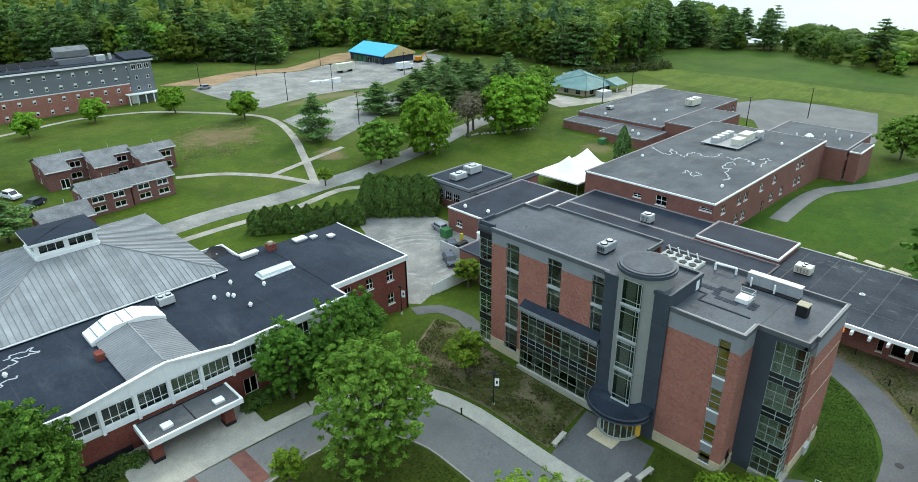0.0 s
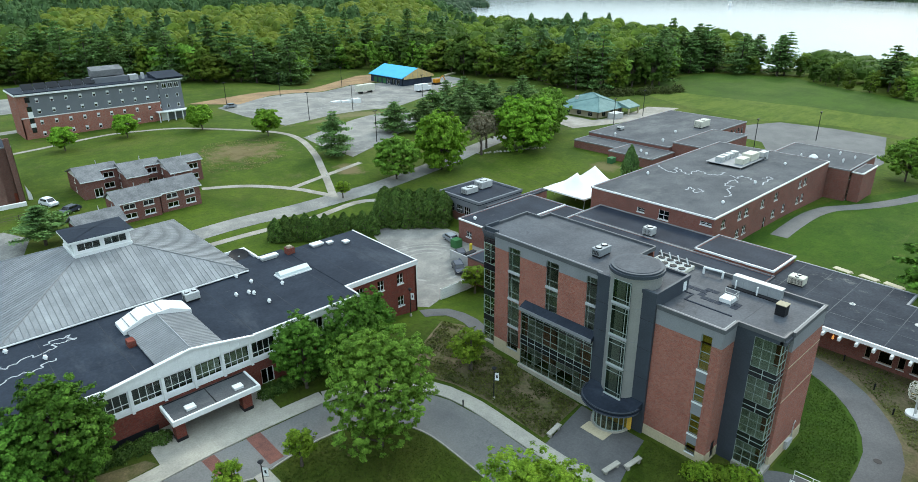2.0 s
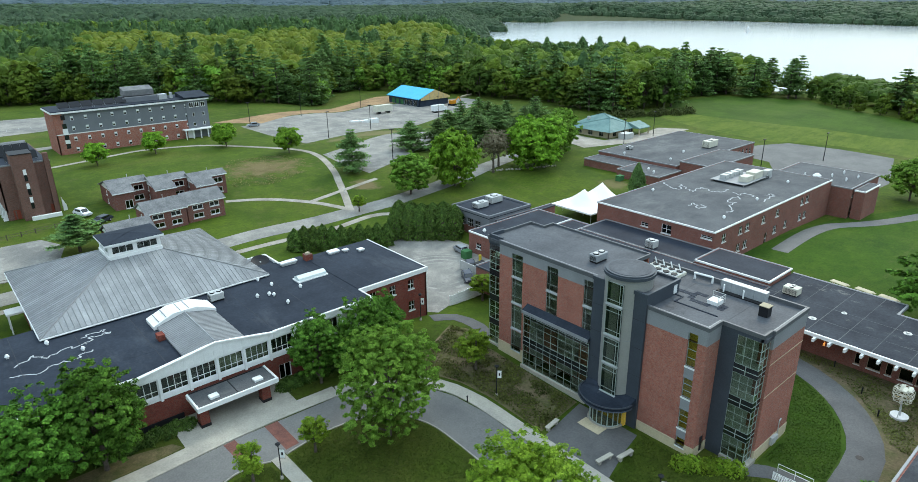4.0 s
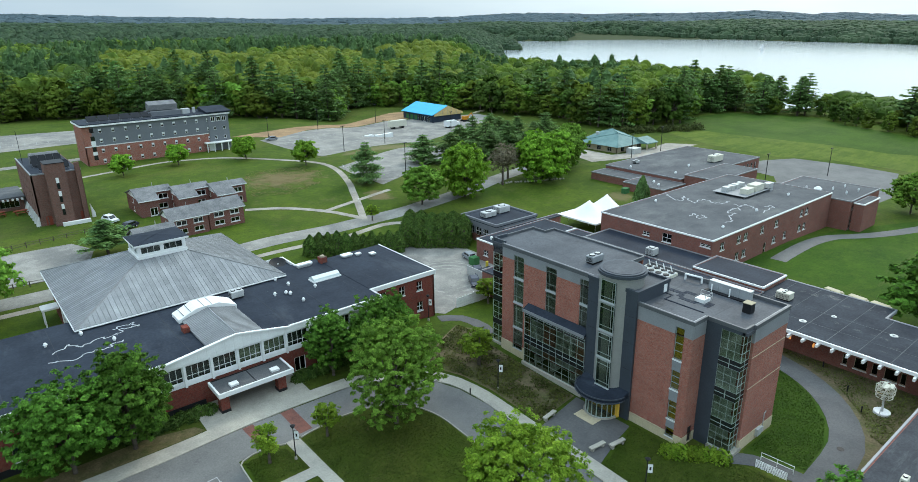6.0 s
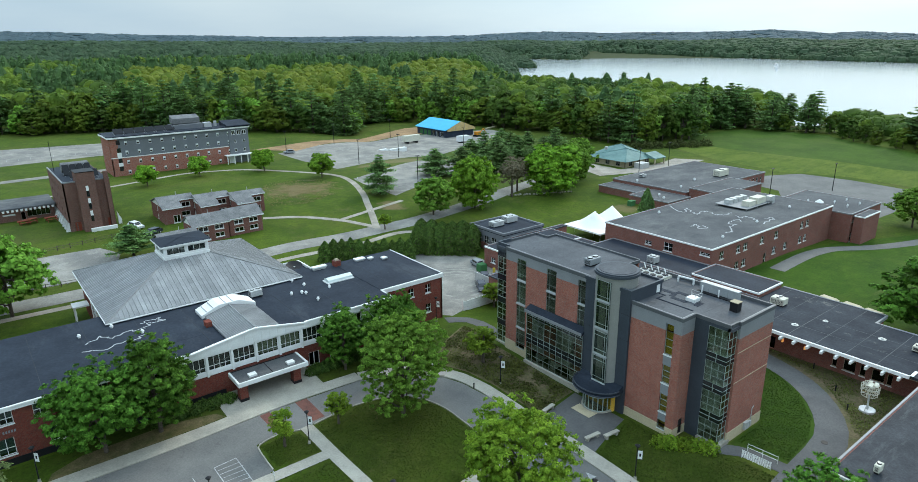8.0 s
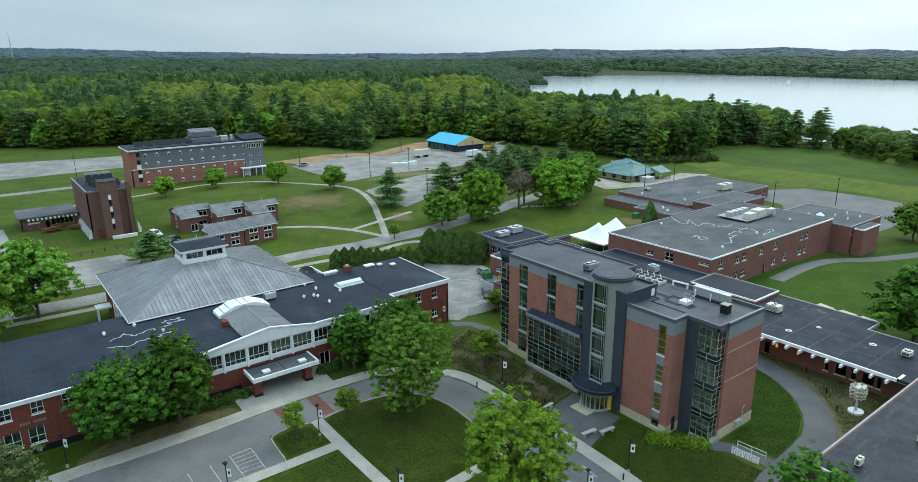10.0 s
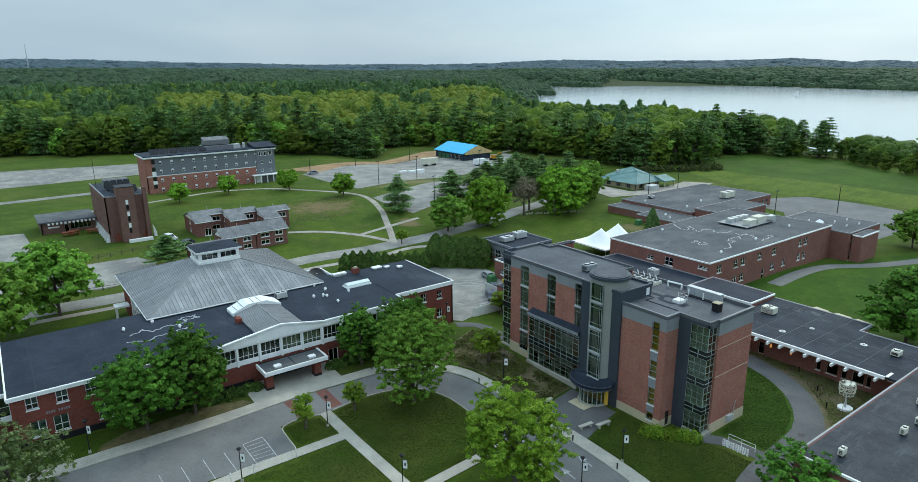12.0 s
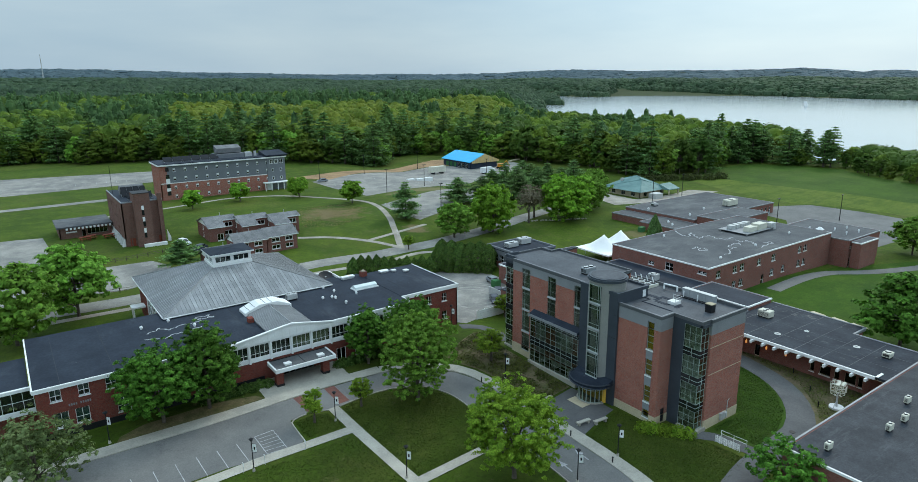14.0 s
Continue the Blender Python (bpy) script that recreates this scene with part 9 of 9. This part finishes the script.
def picnic_table(x, y, mt=None, turn=0, label="pale wooden picnic table on the lawn"):
    t = thing("picnic_table", (0, 0, 0), label, "table", "picnic tables")
    m = mt or M_PLYGREY
    part("tabletop", boxed(-0.95, 0.95, -0.4, 0.4, 0.7, 0.76), m, t)
    for s in (-0.7, 0.7):
        part("bench_seat", boxed(-0.95, 0.95, s - 0.14, s + 0.14, 0.42, 0.47), m, t)
    for x0 in (-0.7, 0.7):
        bm = tube(bmesh.new(), (x0, -0.7, -0.05), (x0, 0.0, 0.7), 0.05, k=5)
        tube(bm, (x0, 0.7, -0.05), (x0, 0.0, 0.7), 0.05, k=5)
        tube(bm, (x0, -0.7, 0.42), (x0, 0.7, 0.42), 0.05, k=5)
        part("leg_frame", bm, m, t)
    t.matrix_basis = pose(x, y, ground_z(x, y), 0, 0, turn) @ Matrix.Scale(1.5, 4)


M_PLYGREY = mat("weathered_wood", (0.55, 0.48, 0.34), 0.9, spread=0.2, bump=0.1)
for x, y in ((61.5, -0.6), (61.3, -4.8), (61.0, -8.6)):
    picnic_table(x, y, None, 80)
for x, y in ((-54.5, 146.5), (-53.0, 147.5), (-48.6, 146.2)):
    picnic_table(x, y, M_REDDOOR, 10, "red-stained picnic table on the lawn")


def sculpture():
    s = thing("wire_sculpture", (26.2, -20.6, 0), "pale wire lattice sculpture on a white round base", "sculpture")
    part("base", cyl(bmesh.new(), 26.2, -20.6, 1.0, -0.1, 0.35, 28), M_WHITE, s)
    part("stem", tube(bmesh.new(), (26.2, -20.6, 0.3), (26.5, -20.4, 2.4), 0.16, 0.1, 8), M_GALV, s)
    bm = bmesh.new()
    for i in range(14):
        t0 = i * 0.12
        tube(bm, (26.2 - 0.9 * math.cos(t0), -20.6, 0.3 + 0.9 * math.sin(t0)), (26.2 - 0.9 * math.cos(t0 + 0.12), -20.6, 0.3 + 0.9 * math.sin(t0 + 0.12)), 0.05, k=5)
    part("hoop", bm, M_GALV, s)
    bm = bmesh.new()
    for i in range(8):
        for j in range(4):
            a = math.tau * i / 8 + 0.1 * j
            z, r = 2.3 + 0.55 * j, 1.15 - 0.1 * abs(j - 1.5)
            p = (26.5 + r * math.cos(a), -20.4 + r * math.sin(a), z)
            q = (26.5 + r * math.cos(a + math.tau / 8), -20.4 + r * math.sin(a + math.tau / 8), z + 0.1)
            tube(bm, p, q, 0.045, k=4)
            tube(bm, p, (26.5, -20.4, z + 0.2), 0.035, k=4)
            if j < 3:
                tube(bm, p, (p[0], p[1], z + 0.55), 0.045, k=4)
    for k, (dx, dy, z, tilt) in enumerate(((0.5, 0.3, 3.5, 0.5), (-0.4, 0.5, 3.0, -0.4), (0.1, -0.6, 3.9, 0.3), (0.7, -0.3, 2.9, -0.6), (-0.5, -0.2, 4.0, 0.2))):
        bl = prism(bmesh.new(), [(26.1 + dx, -20.6 + dy), (26.9 + dx, -20.6 + dy), (26.9 + dx, -20.15 + dy), (26.1 + dx, -20.15 + dy)], [z, z + tilt, z + tilt, z], [z + 0.04, z + tilt + 0.04, z + tilt + 0.04, z + 0.04])
        part("leaf_plate", bl, M_PLY if k % 2 else M_CREAM, s, "pale gold metal plate")
    part("lattice", bm, M_CREAM, s, "cream metal lattice")


sculpture()


def white_fence():
    f = thing("panel_fence", (8, 41, 0), "long white board fence round the service yard", "fence")
    for i in range(4):
        x = 4.6 + i * 2.05
        part("panel", boxed(x, x + 2.0, 40.75 + 0.05 * i, 40.82 + 0.05 * i, 0.0, 2.1), M_WHITE, f)
        part("post", boxed(x - 0.06, x + 0.06, 40.7 + 0.05 * i, 40.86 + 0.05 * i, -0.2, 2.25), M_WHITE, f)
        for k in range(4):
            part("board_joint", boxed(x + 0.06, x + 1.96, 40.735 + 0.05 * i, 40.75 + 0.05 * i, 0.4 + 0.5 * k, 0.42 + 0.5 * k), M_GALV, f)


white_fence()


def ramp_rail():
    r = thing("ramp_railing", (4, -17, 0), "white tubular railing beside the ramp path", "railing")
    for k, bars in ((0, (0.15, 0.3, 0.45, 0.6, 0.75, 0.9, 1.05)), (1, (0.55, 1.05))):
        a, b = Vector((3.3 + 1.7 * k, -15.2 + 0.2 * k, 0.05)), Vector((3.6 + 1.7 * k, -18.6, 0.05))
        for z in bars:
            part("rail", tube(bmesh.new(), a + Vector((0, 0, z)), b + Vector((0, 0, z)), 0.03, k=5), M_WHITE, r)
        for i in range(6 if k == 0 else 3):
            p = a + (b - a) * i / (5 if k == 0 else 2)
            part("post", tube(bmesh.new(), p, p + Vector((0, 0, 1.08)), 0.035, k=5), M_WHITE, r)


ramp_rail()


def split_fence(pts, label):
    f = thing("rail_fence", (*pts[0], ground_z(*pts[0])), label, "fence")
    for p, q in zip(pts, pts[1:]):
        n = max(1, int(math.dist(p, q) / 2.6))
        for i in range(n):
            a = Vector((p[0] + (q[0] - p[0]) * i / n, p[1] + (q[1] - p[1]) * i / n))
            b = Vector((p[0] + (q[0] - p[0]) * (i + 1) / n, p[1] + (q[1] - p[1]) * (i + 1) / n))
            za, zb = ground_z(*a), ground_z(*b)
            part("post", boxed(a.x - 0.08, a.x + 0.08, a.y - 0.08, a.y + 0.08, za - 0.2, za + 1.15), M_BARK, f)
            for h in (0.5, 0.95):
                part("rail", tube(bmesh.new(), (*a, za + h), (*b, zb + h), 0.05, k=5), M_BARK, f)


split_fence([(-62, 116.2), (-53.8, 116.8), (-43.4, 118.4), (-36, 119.6)], "brown split-rail fence beside a lot")
split_fence([(-80, 97.0), (-64, 96.2), (-51, 95.2)], "brown split-rail fence beside the road")


def wood_fence():
    s = thing("dumpster_yard", (20, 51, 0), "service yard with containers and grey board screen", "containers")
    part("screen", box(boxed(17.0, 23.2, 47.2, 47.35, -0.1, 1.9), 17.0, 17.15, 47.35, 52.5, -0.1, 1.9), M_GALV, s)
    b = part("container", prism(bmesh.new(), [(18.4, 48.2), (20.6, 48.2), (20.6, 49.8), (18.4, 49.8)], 0.1, [1.3, 1.3, 1.6, 1.6]), M_BLACK, s, "black waste container")
    part("lid", boxed(18.3, 20.7, 48.9, 49.9, 1.6, 1.66), M_BLACK, b)
    part("transformer", boxed(20.9, 22.6, 55.0, 56.6, -0.1, 1.7), M_GREENBOARD, s, "dark green transformer box")
    part("tank", tube(bmesh.new(), (22.4, 52.4, -0.1), (22.4, 52.4, 1.5), 0.3, k=10), M_YELLOW, s, "yellow gas bottle")


M_YELLOW = mat("yellow_paint", (0.55, 0.42, 0.05), 0.6, spread=0.1, bump=0)
wood_fence()
st = thing("store_container", (24.5, 49, 0), "white box truck body in the service yard", "container")
part("body", boxed(22.2, 24.4, 43.9, 48.3, 0.5, 3.0), M_WHITE, st)
part("roof_lip", boxed(22.1, 24.5, 43.8, 48.4, 3.0, 3.08), M_FRAMEW, st)
part("skid", boxed(22.4, 24.2, 44.1, 48.1, -0.1, 0.5), M_BLACK, st)

# ---------- vehicles ----------


def car(x, y, turn, paint, label, tall=1.5, z=None):
    c = thing("parked_car", (0, 0, 0), label, "car", "parked cars")
    bm = bmesh.new()
    prof = [(-2.25, 0.35), (-2.3, 0.85), (-1.3, 0.98), (-0.6, tall), (1.3, tall), (2.1, 0.98), (2.25, 0.85), (2.25, 0.35)]
    rows = []
    for yy, k in ((-0.9, 0.94), (-0.85, 1.0), (0.85, 1.0), (0.9, 0.94)):
        rows.append([bm.verts.new((px, yy * (0.82 if pz > 1.1 else 1.0), 0.3 + (pz - 0.3) * k)) for px, pz in prof])
    for a, b in zip(rows, rows[1:]):
        for i in range(len(prof)):
            j = (i + 1) % len(prof)
            bm.faces.new((a[i], a[j], b[j], b[i]))
    bm.faces.new(rows[0][::-1])
    bm.faces.new(rows[-1])
    bmesh.ops.recalc_face_normals(bm, faces=bm.faces)
    part("body", bm, paint, c)
    for s in (-1, 1):
        part("side_window", prism(bmesh.new(), [(-0.75, s * 0.80), (1.45, s * 0.80), (1.3, s * 0.86), (-0.6, s * 0.86)], 1.0, tall - 0.1), M_SPANDREL, c)
    part("windscreen", prism(bmesh.new(), [(-1.28, -0.68), (-0.68, -0.68), (-0.68, 0.68), (-1.28, 0.68)], 1.0, [1.02, tall - 0.06, tall - 0.06, 1.02]), M_SPANDREL, c)
    part("rear_window", prism(bmesh.new(), [(1.38, -0.68), (2.05, -0.68), (2.05, 0.68), (1.38, 0.68)], 1.0, [tall - 0.06, 1.03, 1.03, tall - 0.06]), M_SPANDREL, c)
    for wx in (-1.4, 1.4):
        for s in (-1, 1):
            w = part("wheel", tube(bmesh.new(), (wx, s * 0.74, 0.33), (wx, s * 0.93, 0.33), 0.33, k=14), M_BLACK, c)
            part("rim", tube(bmesh.new(), (wx, s * 0.931, 0.33), (wx, s * 0.95, 0.33), 0.2, k=10), M_GALV, w)
    for s in (-0.6, 0.6):
        part("headlight", boxed(-2.31, -2.24, s - 0.2, s + 0.2, 0.66, 0.8), M_FRAMEW, c)
        part("tail_light", boxed(2.2, 2.27, s - 0.15, s + 0.15, 0.66, 0.82), M_REDDOOR, c)
    c.matrix_basis = pose(x, y, ground_z(x, y) + 0.06, 0, 0, turn)


M_CARW = mat("white_car_paint", (0.7, 0.71, 0.72), 0.3, spread=0.03, bump=0, spec=0.5)
M_CARG = mat("grey_car_paint", (0.22, 0.24, 0.26), 0.3, spread=0.04, bump=0, spec=0.5)
M_CARN = mat("navy_car_paint", (0.02, 0.025, 0.045), 0.3, spread=0.04, bump=0, spec=0.5)
car(-33.2, 124.4, 110, M_CARW, "white estate car parked by the tower dormitory", 1.7)
car(-31.0, 117.0, 30, M_CARN, "dark car parked beside the brick houses")
car(42.8, 203.0, -10, M_CARG, "silver car in the far car park", 1.6)
car(46.5, 184, 60, M_CARN, "dark car in the far car park")
car(14.6, 47.4, 60, M_CARN, "dark blue car beside the white fence")
car(18.6, 51.0, 60, M_CARN, "black car beside the white fence")
car(23.0, 58.5, 80, M_CARG, "grey car behind the service wing")


def site_things():
    t = thing("box_trailer", (108.5, 211, 2), "cream box trailer on the far car park", "trailer")
    part("body", boxed(104, 113, 209.7, 212.3, 2.6, 5.4), M_CREAM, t)
    for x in (94, 99):
        part("wheel", tube(bmesh.new(), (x + 12, 209.5, 2.2), (x + 12, 212.5, 2.2), 0.5, k=10), M_BLACK, t)
    m = thing("material_stack", (84, 196, 3), "stacks of pale building material", "building material")
    for i in range(4):
        part("pallet", boxed(74 + 4.4 * i, 77.6 + 4.4 * i, 190 - 0.6 * i, 192 - 0.6 * i, 2.5, 4.0 + 0.25 * (i % 2)), M_FRAMEW, m)
    k = thing("box_truck", (128, 195, 1.6), "white box truck by the new building", "truck")
    part("box", boxed(125, 131, 194, 196.6, 2.4, 5.0), M_CARW, k)
    part("cab", boxed(131, 132.8, 194.1, 196.5, 2.2, 4.0), M_CARW, k)
    for x in (126.4, 131.8):
        part("wheel", tube(bmesh.new(), (x, 193.9, 2.1), (x, 196.7, 2.1), 0.5, k=10), M_BLACK, k)
    e = thing("excavator", (146, 206, 1.6), "orange excavator beside the new building", "excavator")
    part("house", boxed(144.6, 147.6, 205, 207, 2.6, 4.2), M_ORANGE, e)
    part("track", boxed(144.2, 148, 204.6, 205.3, 1.6, 2.5), M_BLACK, e)
    part("track", boxed(144.2, 148, 206.7, 207.4, 1.6, 2.5), M_BLACK, e)
    part("boom", tube(tube(bmesh.new(), (147, 206, 3.2), (150, 206, 5.4), 0.25, k=6), (150, 206, 5.4), (152, 206, 2.6), 0.2, k=6), M_ORANGE, e)
    w = thing("pale_timber_heap", (170, 224, 1.6), "heap of pale logs by the woods", "logs")
    for i in range(7):
        part("log", tube(bmesh.new(), (166 + i * 1.4, 223 + 0.5 * i, 2.0), (169 + i * 1.4, 224.5 + 0.4 * i, 2.1), 0.5, k=7), M_PLYGREY, w)
    for i in range(22):
        x, y = 68 + i * 0.95, 97.2 - i * 0.36 + RNG.uniform(-0.5, 0.5)
        bm = bmesh.new()
        bmesh.ops.create_icosphere(bm, subdivisions=1, radius=0.55)
        for v in bm.verts:
            v.co *= 0.8 + 0.4 * noise.noise(v.co * 2 + Vector((i, 0, 0)))
            v.co.z *= 0.7
        ob = finish("boulder", bm, M_CONCRETE)
        ob.location = (x, y, ground_z(x, y) + 0.15)
        tagged(ob, "grey boulder in a low stone row", "boulder", "stone row")
    u = thing("utility_box", (90, 66, 1.6), "dark green utility box on the lawn", "utility box")
    part("cabinet", boxed(88.4, 90.4, 66.4, 67.8, 1.2, 3.0), M_GREENBOARD, u)
    part("lid", boxed(88.3, 90.5, 66.3, 67.9, 3.0, 3.08), M_GREENBOARD, u)
    part("slab", boxed(88, 90.8, 66, 68.2, 1.0, 1.25), M_CONCRETE, u)


M_ORANGE = mat("orange_machine_paint", (0.55, 0.22, 0.02), 0.5, spread=0.1, bump=0)
site_things()

# ---------- markings and small ground things ----------


def strip(bm, p, q, w, up):
    a, b = Vector(p), Vector(q)
    n = Vector((-(b - a).y, (b - a).x)).normalized() * w / 2
    k = max(1, int((b - a).length / 3))
    for i in range(k):
        s, e = a + (b - a) * i / k, a + (b - a) * (i + 1) / k
        bm.faces.new([bm.verts.new((*v, ground_z(*v) + up)) for v in (s - n, e - n, e + n, s + n)])


def markings():
    bm = bmesh.new()
    for i in range(14):
        x = -50.6 - i * 2.62
        strip(bm, (x + 0.1, 17.4), (x - 0.15, 21.8), 0.10, 0.075)
    for p, q in (((-48.0, 17.5), (-48.2, 22.1)), ((-45.3, 17.0), (-45.5, 22.3)), ((-48.2, 22.1), (-45.5, 22.3))):
        strip(bm, p, q, 0.10, 0.076)
    for i in range(6):
        strip(bm, (-48.0, 17.6 + 0.75 * i), (-45.3, 17.4 + 0.8 * i), 0.08, 0.076)
    setting("road_marking", bm, M_LINE, "worn white parking bay lines", "road marking")
    bm = bmesh.new()
    for (x, y), d in (((-13.4, 1.6), (0.12, 1)), ((-16.8, 1.2), (0.05, 1)), ((-13.8, -6.6), (0.1, 1)), ((-17.4, -7.2), (0.1, 1))):
        d = Vector(d).normalized()
        n = Vector((-d.y, d.x))
        c = Vector((x, y))
        strip(bm, c - d * 1.3, c + d * 0.3, 0.22, 0.08)
        bm.faces.new([bm.verts.new((*v, ground_z(*v) + 0.08)) for v in (c + n * 0.5 + d * 0.2, c - n * 0.5 + d * 0.2, c + d * 1.5)])
    for f in bm.faces:
        f.normal_update()
        if f.normal.z < 0:
            f.normal_flip()
    setting("road_marking", bm, M_LINE, "white lane arrows on the drive", "road marking")
    bm = bmesh.new()
    for i in range(24):
        x = 46 + i * 2.9
        y = 165 + (x - 42) * 0.24
        strip(bm, (x, y + 4), (x - 1.5, y + 9), 0.12, 0.08)
        strip(bm, (x - 3, y + 24), (x - 4.5, y + 30), 0.12, 0.08)
    setting("road_marking", bm, M_LINE, "faint parking bay lines on the far car park", "road marking")
    bm = bmesh.new()
    for i in range(20):
        x = -66 + i * 4.0
        strip(bm, (x, 258 + 0.1 * i), (x + 0.6, 264 + 0.1 * i), 0.1, 0.08)
    setting("road_marking", bm, M_LINE, "faint white lines on the long lot", "road marking")


markings()


def kerb(pts, label, w=0.16, h=0.15):
    bm = bmesh.new()
    fine = []
    for i in range(len(pts) - 1):
        p0, p1, p2, p3 = (Vector(pts[max(0, min(len(pts) - 1, i + k))]) for k in (-1, 0, 1, 2))
        k = max(2, int((p2 - p1).length / 1.5))
        for s in range(k):
            t = s / k
            fine.append(0.5 * (2 * p1 + (p2 - p0) * t + (2 * p0 - 5 * p1 + 4 * p2 - p3) * t * t + (3 * p1 - p0 - 3 * p2 + p3) * t ** 3))
    fine.append(Vector(pts[-1]))
    rows = []
    for i, p in enumerate(fine):
        d = (fine[min(i + 1, len(fine) - 1)] - fine[max(i - 1, 0)]).normalized()
        n = Vector((-d.y, d.x)) * w / 2
        z = ground_z(p.x, p.y)
        rows.append([bm.verts.new((*(p + n), z - 0.05)), bm.verts.new((*(p + n), z + h)), bm.verts.new((*(p - n), z + h)), bm.verts.new((*(p - n), z - 0.05))])
    for a, b in zip(rows, rows[1:]):
        for k in range(3):
            bm.faces.new((a[k], a[k + 1], b[k + 1], b[k]))
    bmesh.ops.recalc_face_normals(bm, faces=bm.faces)
    setting("kerb", bm, M_CONCRETE, label, "kerb")


kerb([(-110, 27.4), (-68, 28.3), (-50, 28.3), (-38, 28.9), (-25, 28.5), (-19.4, 26.3), (-14.2, 22.1), (-12.4, 17.8), (-11.9, 13), (-11.8, 7), (-11.8, -2), (-12.6, -13), (-14.9, -24)], "pale granite kerb along the drive")
kerb([(-42.7, 17.8), (-42.7, 21.6), (-42.2, 23.0), (-39.4, 23.5), (-36.9, 22.8)], "pale granite kerb round the lawn island")
kerb([(-35.0, 22.8), (-33.1, 23.1), (-28.8, 23.4), (-24.5, 22.7), (-21, 20.7), (-19, 17), (-18.5, 12.4), (-18.7, 2), (-19.5, -10), (-22, -24)], "pale granite kerb round the lawn")
mh = thing("manhole_cover", (14.2, -20.2, 0), "round dark iron manhole cover in the path", "manhole cover")
part("lid", cyl(bmesh.new(), 14.2, -20.2, 0.42, 0.06, 0.1, 18), M_BLACK, mh)


def boat_house():
    b = thing("lake_boat", (1290, 620, LAKE), "small white boat on the far lake", "boat")
    part("hull", boxed(1286, 1298, 618, 623, LAKE, LAKE + 3), M_FRAMEW, b)
    part("cabin", boxed(1289, 1295, 619, 622, LAKE + 3, LAKE + 9), M_FRAMEW, b)


boat_house()


def radio_mast():
    x, y = 95, 2600
    z = ground_z(x, y)
    t = thing("radio_mast", (x, y, z), "thin lattice radio mast on the far ridge", "mast")
    for k in range(3):
        a = math.tau * k / 3
        part("leg", tube(bmesh.new(), (x + 2.2 * math.cos(a), y + 2.2 * math.sin(a), z), (x, y, z + 92), 0.7, 0.5, 5), M_GALV, t)


radio_mast()
